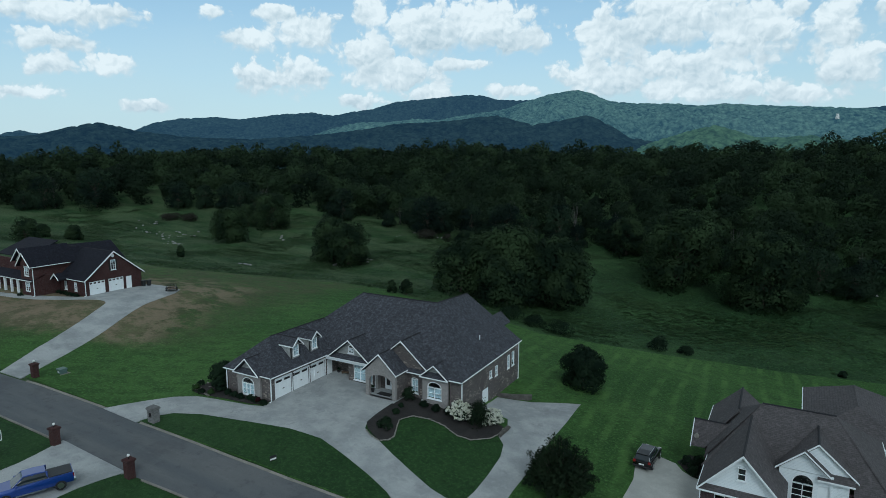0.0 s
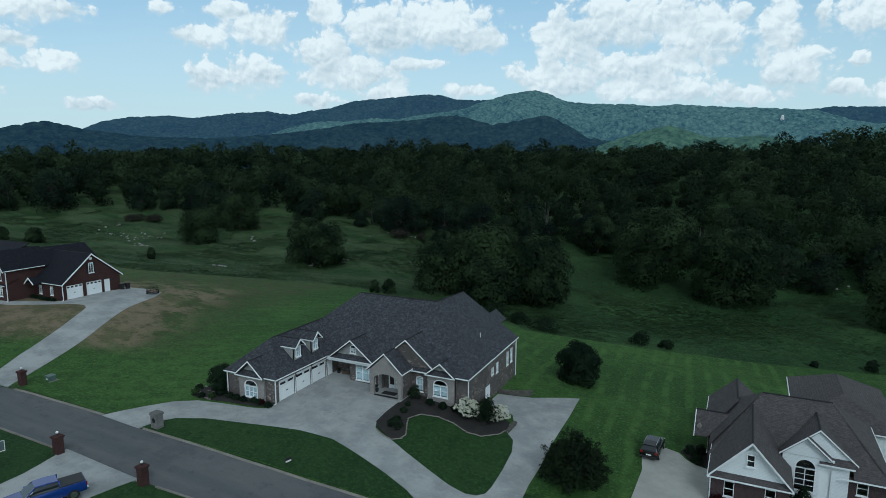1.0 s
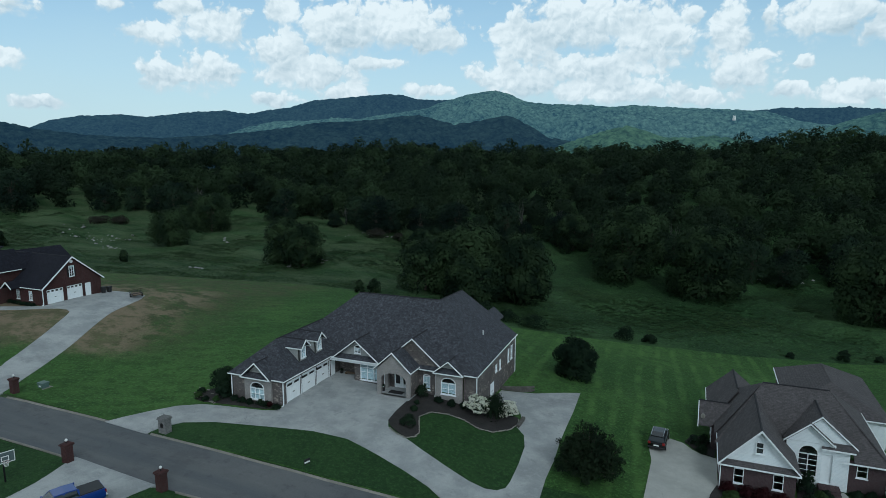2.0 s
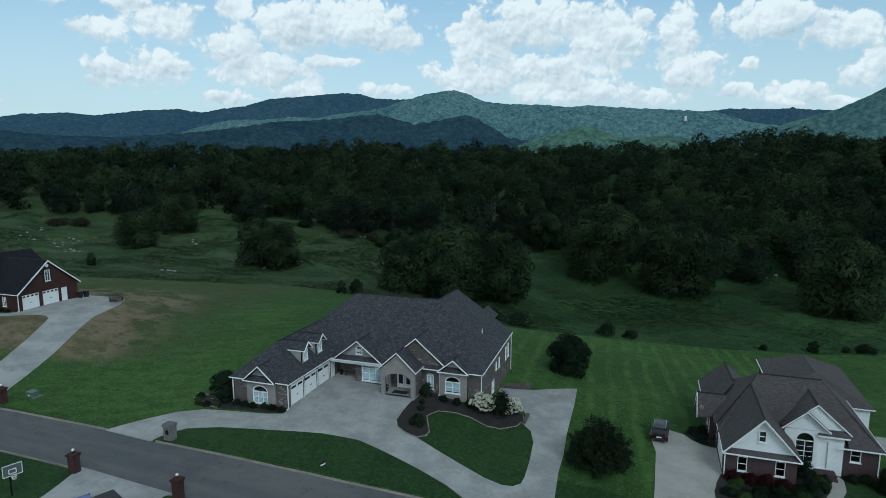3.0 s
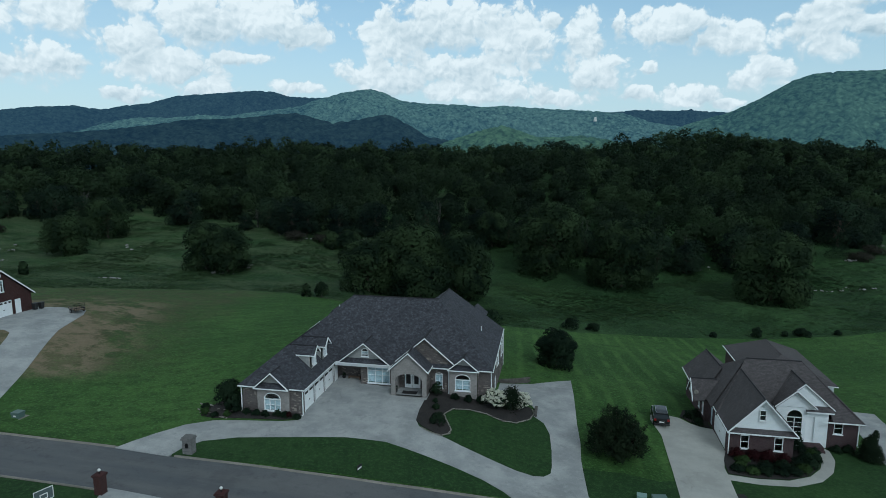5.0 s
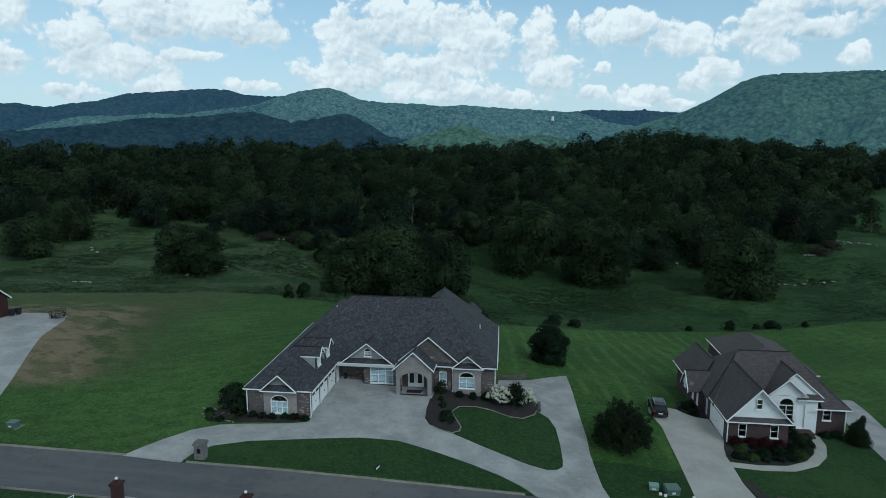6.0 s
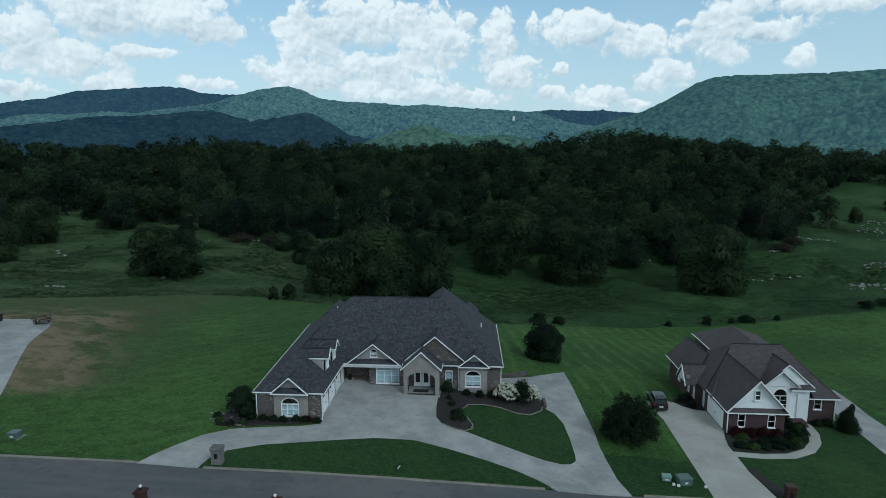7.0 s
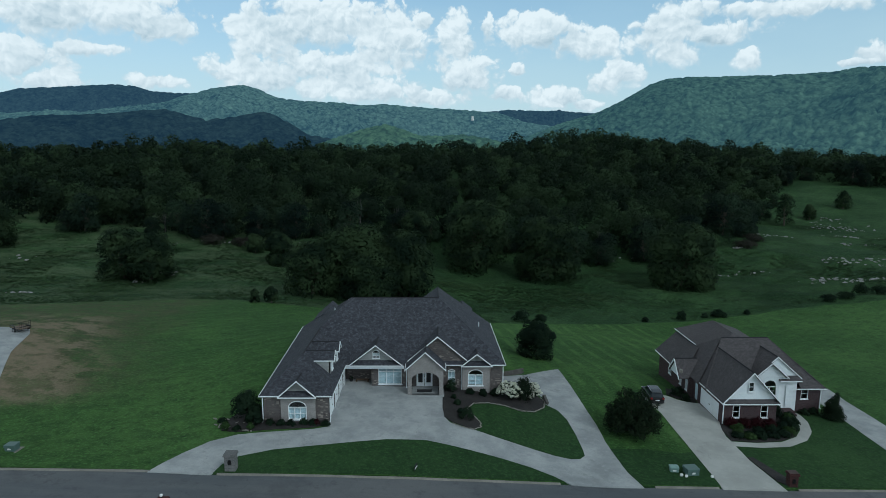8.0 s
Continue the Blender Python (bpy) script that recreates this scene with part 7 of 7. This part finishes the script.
for i in range(18):
    t = i / 17
    x, y = -63.2 + 4.6 * t + g.uniform(-.3, .3), 48.4 - 1.5 * t ** 0.7 + g.uniform(-.35, .35) + (1.2 if i % 4 == 0 else 0)
    o = new("stone", edge_stones[i % 6])
    under(o, left_stones)
    s = g.uniform(0.8, 1.7)
    o.matrix_basis = pose(x, y, land(x, y) + 0.14, 0, 0, g.uniform(0, 360)) @ Matrix.Scale(s, 4)

ret = empty("retaining_wall", -29, 67, land(-29, 67.5), "low stacked stone retaining wall beside the lower drive", "retaining wall")
block_meshes = []
for k in range(5):
    bm = bmesh.new()
    box(bm, -0.29, 0.29, -0.16, 0.16, -0.095, 0.095, bevel=0.025)
    for v in bm.verts:
        v.co += Vector(g.normal(size=3) * 0.008)
    me = bpy.data.meshes.new("block")
    bm.to_mesh(me)
    bm.free()
    me.materials.append(M["wall_block"])
    block_meshes.append(me)
line = along([(-31.4, 68.4), (-29.5, 68.9), (-27.0, 70.2)], 0.6)
for i in range(len(line) - 1):
    (x, y), (x2, y2) = line[i], line[i + 1]
    for r in range(4):
        o = new("block", block_meshes[(i * 3 + r) % 5])
        under(o, ret)
        f = 0.5 if r % 2 else 0.0
        px, py = x + (x2 - x) * f, y + (y2 - y) * f
        o.matrix_basis = pose(px, py, land(-28, 67.5) + 0.05 + r * 0.195, 0, 0, math.degrees(math.atan2(y2 - y, x2 - x)))

low_wall = empty("retaining_wall", -26.3, 59.0, land(-26.3, 59), "low dark block wall at the end of the flower bed", "retaining wall")
for i in range(4):
    for r in range(3):
        o = new("block", block_meshes[1 if (i + r) % 3 else 3])
        under(o, low_wall)
        o.matrix_basis = pose(-26.25 + 0.02 * r, 57.7 + i * 0.6 + (0.3 if r % 2 else 0), land(-26.3, 58.6) + 0.02 + r * 0.195, 0, 0, 90)

rock_parts = [stone_mesh(g, 0.75, 0.5, 0.32) for _ in range(8)]
# outcrops of pale limestone in the pasture: centre, half sizes, how many
OUTCROPS = [(-196, 143, 12, 7, 50), (-176, 130.5, 5, 3, 14), (-113, 137.2, 5, 1.2, 12), (-109, 144, 3, 2, 8), (-112, 184, 9, 2.5, 16), (-160, 162, 5, 3, 8), (-129, 117, 4, 1.2, 7), (-216, 151, 6, 4, 10), (49.5, 175.5, 4.5, 1.3, 16), (57, 173.5, 4, 1.2, 8),
            (70, 160, 5, 3, 40), (78, 155, 6, 2.5, 36), (92, 178, 10, 5, 60), (88, 226, 10, 3.5, 34), (131, 262, 7, 5, 46), (128, 245, 9, 6, 70), (120, 225, 8, 5, 30), (64, 198.5, 4, 1.2, 10), (108, 206, 8, 1.8, 14),
            (-88, 191, 6, 3, 10), (12, 191, 10, 2.5, 18), (-26, 83, 4, 6, 14)]
for cx, cy, wx, wy, n in OUTCROPS:
    grp = empty("rock_outcrop", cx, cy, land(cx, cy), "scatter of pale limestone rocks lying in the grass", "rocks", "limestone outcrops")
    for i in range(n):
        x, y = cx + g.normal() * wx * 0.6, cy + g.normal() * wy * 0.6
        o = new("rock", rock_parts[g.integers(8)])
        under(o, grp)
        s = g.uniform(0.25, 1.0) ** 1.5 * (0.35 if cy < 100 else 1.1 if cx > 60 else 1.0)
        o.matrix_basis = pose(x, y, land(x, y) + 0.06 * s, g.uniform(-15, 15), g.uniform(-15, 15), g.uniform(0, 360)) @ Matrix.Scale(s, 4)

# tall weeds and tufts all over the pasture
g = np.random.default_rng(77)
N = 170000
tx, ty = g.uniform(-250, 135, N), g.uniform(92, 260, N)
clump = fbm2(tx * 0.06, ty * 0.06, 5, 4)
mow_x, mow_y = np.array(MOW).T
keep = (ty > np.interp(tx, mow_x, mow_y) + 0.8) & (ty < np.interp(tx, ex, ey) + 4) & (clump + g.normal(size=N) * 0.25 > -0.05)
tx, ty = tx[keep], ty[keep]
n = len(tx)
s = g.uniform(0.14, 0.42, n) * (1 + 0.5 * (clump[keep] > 0.25))
a = g.random((n, 1)) * 6.28 + np.arange(4) / 4 * 6.28
rad = s[:, None] * (0.5 + 0.7 * g.random((n, 4)))
v = np.zeros((n, 4, 6))
v[..., 0], v[..., 1] = tx[:, None] + np.cos(a) * rad, ty[:, None] + np.sin(a) * rad * 0.8
v[..., 2] = lands(tx, ty)[:, None] + 0.05 + g.random((n, 4)) * s[:, None] * 0.3
v[..., 3:] = np.array([0, 0, 1.0]) + g.normal(size=(n, 1, 3)) * 0.22
tagged(scraps("pasture_weeds", v, M["tuft"]), "tall weeds and grass tufts over the pasture", "grass", kind="stuff")


# ---- gate pillars, mailbox, boxes ----
def pillar(height=1.62):
    p = empty("gate_pillar", 0, 0, 0, "red brick gate pillar with a flared cap and white globe lamp", "pillar", "brick gate pillars")
    bm = bmesh.new()
    box(bm, -.34, .34, -.34, .34, -.3, height)
    part("shaft", bm, M["brick_red"], p)
    bm = bmesh.new()
    box(bm, -.39, .39, -.39, .39, height, height + .09)
    box(bm, -.45, .45, -.45, .45, height + .09, height + .18)
    slab(bm, [(-.41, -.41, height + .18), (.41, -.41, height + .18), (.41, .41, height + .18), (-.41, .41, height + .18)], (0, 0, .06))
    part("cap", bm, M["brick_red"], p)
    bm = bmesh.new()
    tube(bm, (0, 0, height + .25), (0, 0, height + .45), .05, .04)
    part("lamp_stem", bm, M["iron"], p)
    bm = bmesh.new()
    bmesh.ops.create_uvsphere(bm, u_segments=12, v_segments=8, radius=.13)
    bmesh.ops.translate(bm, verts=bm.verts, vec=(0, 0, height + .56))
    part("lamp_globe", bm, M["globe"], p, "white glass globe")
    return p


pl = pillar()
spots = [(-80.9, 38.9), (-60.6, 30.3), (-50.0, 30.9)]
set_down(pl, *spots[0])
for x, y in spots[1:]:
    copy_thing(pl, pose(x, y, land(x, y) - 0.05))


def mailbox(name, material, label, w, hgt):
    p = empty(name, 0, 0, 0, label, "mailbox")
    bm = bmesh.new()
    box(bm, -w / 2, w / 2, -w * .42, w * .42, -.3, hgt)
    part("shaft", bm, material, p)
    bm = bmesh.new()
    box(bm, -w / 2 - .10, w / 2 + .10, -w * .42 - .10, w * .42 + .10, hgt, hgt + .14, bevel=.02)
    slab(bm, [(-w / 2 - .04, -w * .42 - .04, hgt + .14), (w / 2 + .04, -w * .42 - .04, hgt + .14), (w / 2 + .04, w * .42 + .04, hgt + .14), (-w / 2 - .04, w * .42 + .04, hgt + .14)], (0, 0, .12))
    part("cap", bm, material, p)
    bm = bmesh.new()
    fpoly(bm, "S", -w * .42, [(-.16, hgt - .75)] + [(q[0], q[1]) for q in arch_pts(-.16, .16, hgt - .45, hgt - .28)] + [(.16, hgt - .75)], 0.005, 0.05)
    part("letter_door", bm, M["iron"], p, "arched black letter door")
    return p


set_down(mailbox("mailbox", M["stone_post"], "grey stone mailbox pillar with an arched black door", 0.95, 1.55), -58.3, 39.2)
set_down(mailbox("mailbox", M["brick_red"], "small red brick mailbox pillar at the kerb", .8, 1.25), -5.6, 41.0)


def cabinet(w, d, hgt, material, label, pad=True):
    c = empty("utility_box", 0, 0, 0, label, "utility box")
    bm = bmesh.new()
    box(bm, -w / 2, w / 2, -d / 2, d / 2, .08, hgt, bevel=.03)
    part("cabinet", bm, material, c)
    bm = bmesh.new()
    box(bm, -w / 2 - .04, w / 2 + .04, -d / 2 - .05, d / 2 + .04, hgt * .72, hgt + .03, bevel=.03)
    part("lid", bm, material, c)
    bm = bmesh.new()
    box(bm, -w / 2 - .25, w / 2 + .25, -d / 2 - .25, d / 2 + .25, -.1, .09)
    part("pad", bm, M["old_concrete"], c)
    bm = bmesh.new()
    box(bm, -.16, .16, -d / 2 - .065, -d / 2 - .05, hgt * .4, hgt * .62)
    part("warning_plate", bm, M["globe"], c)
    return c


set_down(cabinet(.95, .8, .7, M["box_mid"], "grey-green metal transformer box on a small pad"), -79.9, 41.6)
set_down(cabinet(1.2, 1.0, .8, M["box_mid"], "grey-green metal transformer box on a pad"), -14.5, 42.9, 8)
set_down(cabinet(.8, .6, .62, M["box_green"], "smaller pale green utility box beside the transformer"), -16.0, 43.4, -6)
for x, y in ((-15.6, 42.4), (-15.2, 42.2), (-12.7, 42.2)):
    bm = bmesh.new()
    box(bm, x - .13, x + .13, y - .1, y + .1, land(x, y), land(x, y) + .28, bevel=.03)
    tagged(part("meter_cap", bm, M["globe"]), "small pale meter cap in the grass", "utility box")

sign = empty("yard_sign", -41.4, 39.7, land(-41.4, 39.7), "small black yard sign with a pale mark", "sign", turn=72)
bm = bmesh.new()
m = pose(-41.4, 39.7, land(-41.4, 39.7), 0, 0, 72)
for k in (-.26, .26):
    bm = bmesh.new()
    box(bm, k - .012, k + .012, -.012, .012, -.1, .35, m)
    part("stake", bm, M["iron"], sign)
bm = bmesh.new()
box(bm, -.34, .34, -.012, .012, .25, .72, m)
board = part("board", bm, M["plastic"], sign)
bm = bmesh.new()
box(bm, -.30, .30, -.022, -.012, .30, .46, m)
part("plain_bar", bm, M["globe"], board)

# basketball hoop on the near lawn
hx, hy = -61.9, 25.6
hz = land(hx, hy)
hoop = empty("basketball_hoop", hx, hy, hz, "basketball hoop with a clear backboard on a dark pole", "basketball hoop")
m = pose(hx, hy, hz, 0, 0, 70)
bm = bmesh.new()
tube(bm, m @ Vector((0, 0, -.2)), m @ Vector((0, 0, 2.3)), .07)
tube(bm, m @ Vector((0, 0, 2.2)), m @ Vector((0, -.78, 2.55)), .05)
part("pole", bm, M["iron"], hoop)
bm = bmesh.new()
box(bm, -.68, .68, -.82, -.78, 2.1, 3.02, m)
bb = part("backboard", bm, M["backboard"], hoop)
bm = bmesh.new()
for q in ((-.70, .70, 2.07, 2.13), (-.70, .70, 2.99, 3.05), (-.70, -.65, 2.13, 2.99), (.65, .70, 2.13, 2.99), (-.28, .28, 2.24, 2.31), (-.28, .28, 2.60, 2.67), (-.28, -.22, 2.31, 2.60), (.22, .28, 2.31, 2.60)):
    box(bm, q[0], q[1], -.845, -.825, q[2], q[3], m)
part("white_border", bm, M["globe"], bb)
bm = bmesh.new()
ring_pts = [m @ Vector((.23 * math.cos(a), -1.08 + .23 * math.sin(a), 2.27)) for a in np.linspace(0, 2 * math.pi, 15)[:-1]]
for a, b in zip(ring_pts, ring_pts[1:] + ring_pts[:1]):
    tube(bm, a, b, .015, sides=5)
rim = part("rim", bm, M["tail_red"], hoop)
bm = bmesh.new()
low = [m @ Vector((.13 * math.cos(a), -1.08 + .13 * math.sin(a), 1.88)) for a in np.linspace(0, 2 * math.pi, 15)[:-1]]
for i in range(14):
    tube(bm, ring_pts[i], low[(i + 1) % 14], .008, sides=4), tube(bm, ring_pts[i], low[i - 1], .008, sides=4)
part("net", bm, M["globe"], rim)


# ---- vehicles ----
def loft(bm, rings):
    vs = [[bm.verts.new(p) for p in r] for r in rings]
    n = len(vs[0])
    for a, b in zip(vs, vs[1:]):
        for i in range(n):
            j = (i + 1) % n
            bm.faces.new((a[i], a[j], b[j], b[i]))
    bm.faces.new(vs[0][::-1]), bm.faces.new(vs[-1])


def shell(stations):
    """Cross rings of a car body: x, bottom, shoulder and top heights, half widths at the bottom, shoulder and top."""
    return [[(x, -wb, zb), (x, -ws, zs * .55 + zb * .45), (x, -ws, zs), (x, -wt, zt), (x, wt, zt), (x, ws, zs), (x, ws, zs * .55 + zb * .45), (x, wb, zb)] for x, zb, zs, zt, wb, ws, wt in stations]


def wheel(parent, x, y, r=.37, w=.24):
    bm = bmesh.new()
    tube(bm, (x, y - w / 2, r), (x, y + w / 2, r), r, r, 20)
    t = part("wheel", bm, M["tyre"], parent)
    bm = bmesh.new()
    s = 1 if y > 0 else -1
    tube(bm, (x, y + s * (w / 2 - .03), r), (x, y + s * (w / 2 + .012), r), r * .66, r * .6, 16)
    part("rim", bm, M["chrome"], t)


def suv():
    c = empty("car", 0, 0, 0, "black sport utility car parked on the concrete drive", "car")
    bm = bmesh.new()
    loft(bm, shell([(-2.3, .45, .85, .95, .70, .80, .74), (-2.2, .32, .92, 1.05, .82, .90, .82), (-1.2, .28, .95, 1.08, .86, .93, .85), (.5, .28, .93, 1.06, .86, .93, .85), (1.1, .28, .90, 1.02, .86, .92, .82), (2.0, .30, .78, .90, .82, .88, .74), (2.3, .42, .66, .74, .66, .74, .6)]))
    bmesh.ops.bevel(bm, geom=bm.edges[:], offset=.02, segments=1, affect="EDGES")
    part("body", bm, M["black_paint"], c)
    bm = bmesh.new()
    loft(bm, shell([(-2.2, 1.0, 1.1, 1.14, .80, .80, .74), (-1.85, 1.0, 1.35, 1.62, .82, .78, .62), (-1.0, 1.0, 1.4, 1.68, .83, .79, .64), (.1, 1.0, 1.38, 1.66, .83, .78, .63), (.5, 1.0, 1.3, 1.55, .82, .76, .60), (1.15, .98, 1.03, 1.06, .80, .78, .70)]))
    part("cabin_glass", bm, M["car_glass"], c)
    bm = bmesh.new()
    loft(bm, shell([(-2.0, 1.60, 1.63, 1.66, .64, .66, .60), (-1.0, 1.66, 1.70, 1.73, .66, .68, .60), (.35, 1.62, 1.66, 1.69, .62, .65, .58)]))
    part("roof_panel", bm, M["black_paint"], c)
    for y in (-.62, .62):
        bm = bmesh.new()
        tube(bm, (-1.8, y, 1.74), (.1, y, 1.74), .025, sides=6)
        part("roof_rail", bm, M["chrome"], c)
        bm = bmesh.new()
        box(bm, -2.33, -2.2, y * 1.18 - .13, y * 1.18 + .13, .85, 1.08)
        part("tail_light", bm, M["tail_red"], c)
        bm = bmesh.new()
        box(bm, 2.15, 2.31, y - .16, y + .16, .62, .78)
        part("headlight", bm, M["globe"], c)
    bm = bmesh.new()
    box(bm, -2.36, -2.3, -.26, .26, .68, .80)
    part("number_plate", bm, M["globe"], c)
    bm = bmesh.new()
    box(bm, -2.38, -2.2, -.85, .85, .42, .60, bevel=.03)
    part("bumper", bm, M["plastic"], c)
    for x in (-1.4, 1.42):
        for y in (-.82, .82):
            wheel(c, x, y)
    return c


def pickup():
    c = empty("pickup_truck", 0, 0, 0, "bright blue crew-cab pickup truck with a black bed cover", "truck")
    bm = bmesh.new()
    loft(bm, shell([(-2.95, .62, 1.0, 1.28, .86, .94, .93), (-2.9, .50, 1.05, 1.32, .90, .98, .95), (-1.0, .48, 1.08, 1.30, .92, 1.0, .96), (1.0, .48, 1.06, 1.26, .92, 1.0, .94), (1.5, .48, 1.02, 1.22, .92, 1.0, .90), (2.6, .50, .98, 1.14, .90, .97, .84), (2.9, .58, .86, 1.0, .80, .90, .74)]))
    bmesh.ops.bevel(bm, geom=bm.edges[:], offset=.02, segments=1, affect="EDGES")
    part("body", bm, M["blue_paint"], c)
    bm = bmesh.new()
    loft(bm, shell([(-1.12, 1.2, 1.3, 1.34, .90, .88, .8), (-.95, 1.2, 1.6, 1.84, .90, .82, .68), (.5, 1.2, 1.6, 1.88, .90, .82, .68), (.75, 1.2, 1.55, 1.76, .90, .80, .64), (1.45, 1.16, 1.22, 1.26, .88, .84, .74)]))
    part("cabin_glass", bm, M["car_glass"], c)
    bm = bmesh.new()
    loft(bm, shell([(-1.0, 1.80, 1.84, 1.88, .69, .72, .66), (-.2, 1.84, 1.88, 1.93, .70, .73, .66), (.62, 1.82, 1.86, 1.90, .69, .71, .64)]))
    for y in (-.86, .86):
        for x in (-1.05, -.05):
            beam(bm, (x, y, 1.2), (x * 1.0 - .0, y * .82, 1.86), .14, .07)
        beam(bm, (1.42, y, 1.2), (.66, y * .8, 1.84), .10, .07)
    part("cab_roof", bm, M["blue_paint"], c)
    bm = bmesh.new()
    box(bm, -2.88, -1.15, -.84, .84, 1.26, 1.38, bevel=.03)
    part("bed_cover", bm, M["plastic"], c, "black bed cover")
    bm = bmesh.new()
    box(bm, -3.08, -2.9, -.92, .92, .55, .75, bevel=.03)
    part("rear_bumper", bm, M["chrome"], c)
    for y in (-.9, .9):
        bm = bmesh.new()
        box(bm, -2.98, -2.86, y - .07, y + .07, .95, 1.25)
        part("tail_light", bm, M["tail_red"], c)
        bm = bmesh.new()
        box(bm, 2.7, 2.92, y * .78 - .14, y * .78 + .14, .80, .98)
        part("headlight", bm, M["globe"], c)
        bm = bmesh.new()
        box(bm, -.9, 1.2, y * 1.06 - .06, y * 1.06 + .06, .42, .50)
        part("side_step", bm, M["chrome"], c)
        bm = bmesh.new()
        box(bm, 1.0, 1.2, y * 1.18 - .1, y * 1.18 + .1, 1.22, 1.40, bevel=.03)
        part("mirror", bm, M["blue_paint"], c)
    for x in (-1.95, 1.9):
        for y in (-.86, .86):
            wheel(c, x, y, .42, .28)
    return c


def park(c, x, y, turn):
    c.matrix_basis = pose(x, y, land(x, y) + .105, 0, 0, turn)


park(suv(), -11.8, 62.4, 87)
park(pickup(), -53.9, 24.8, 247)

# trailer, bins, porch things
tr = empty("utility_trailer", 0, 0, 0, "small dark utility trailer with a mesh tailgate", "trailer")
bm = bmesh.new()
box(bm, -1.2, 1.2, -.75, .75, .45, .55)
part("bed", bm, M["wood"], tr)
bm = bmesh.new()
for y in (-.78, .78):
    box(bm, -1.25, 1.25, y - .03, y + .03, .5, .56), box(bm, -1.25, 1.25, y - .03, y + .03, .80, .85)
    for x in (-1.2, 0, 1.2):
        box(bm, x - .03, x + .03, y - .03, y + .03, .5, .85)
for x in (-1.22, 1.22):
    box(bm, x - .03, x + .03, -.78, .78, .80, .85)
tube(bm, (1.2, 0, .5), (2.2, 0, .45), .05)
part("frame", bm, M["iron"], tr)
bm = bmesh.new()
for k in range(7):
    y = -.72 + k * .24
    tube(bm, (-1.28, y, .5), (-1.42, y, 1.6), .02, sides=5)
for z in (.55, .9, 1.25, 1.6):
    tube(bm, (-1.28 - .13 * (z - .5), -.75, z), (-1.28 - .13 * (z - .5), .75, z), .022, sides=5)
part("tailgate", bm, M["iron"], tr)
for y in (-.92, .92):
    wheel(tr, -.1, y, .33, .2)
park(tr, -99.0, 72.0, 150)
for x, y in ((-105.9, 71.2), (-105.6, 72.1)):
    b = empty("wheeled_bin", x, y, land(x, y) + .1, "black wheeled rubbish bin by the garage", "bin", "rubbish bins")
    bm = bmesh.new()
    z = land(x, y) + .1
    loft(bm, [[(x + sx * q, y + sy * q, zz) for sx, sy in ((-1, -1), (1, -1), (1, 1), (-1, 1))] for q, zz in ((.25, z), (.33, z + 1.0))])
    part("bin_body", bm, M["plastic"], b)
    bm = bmesh.new()
    box(bm, x - .37, x + .37, y - .37, y + .37, z + 1.0, z + 1.08, bevel=.02)
    part("lid", bm, M["plastic"], b)

bench = empty("bench", -48.9, 60.2, .12, "low weathered bench in the recessed porch", "bench")
bm = bmesh.new()
box(bm, -49.7, -48.1, 59.95, 60.4, .5, .57)
part("seat", bm, M["wood"], bench)
for x in (-49.6, -48.2):
    bm = bmesh.new()
    box(bm, x - .06, x + .06, 60.0, 60.35, .1, .5)
    part("leg", bm, M["wood"], bench)
for x, y in ((-50.3, 60.2), (-42.75, 57.3), (-39.2, 57.3)):
    pot = empty("plant_pot", x, y, .12, "dark pot with a small green plant on the porch floor", "plant pot", "porch pots")
    bm = bmesh.new()
    tube(bm, (x, y, .12), (x, y, .55), .17, .24, 12)
    part("pot", bm, M["plastic"], pot)
    sc = crown_cloud(np.random.default_rng(int(abs(x * 10))), [(x, y, .75, .25, .22)], 60, .09)
    scraps("leaves", sc, M["leaf_shrub"], pot)
dish = empty("satellite_dish", -7.3, 64.6, -.3, "small grey satellite dish on the side eave", "satellite dish")
bm = bmesh.new()
tube(bm, (-7.0, 64.6, -.55), (-7.45, 64.4, -.05), .03, sides=6)
part("arm", bm, M["iron"], dish)
bm = bmesh.new()
tube(bm, (-7.5, 64.35, .05), (-7.6, 64.25, .1), .30, .22, 12)
part("dish", bm, M["old_concrete"], dish)
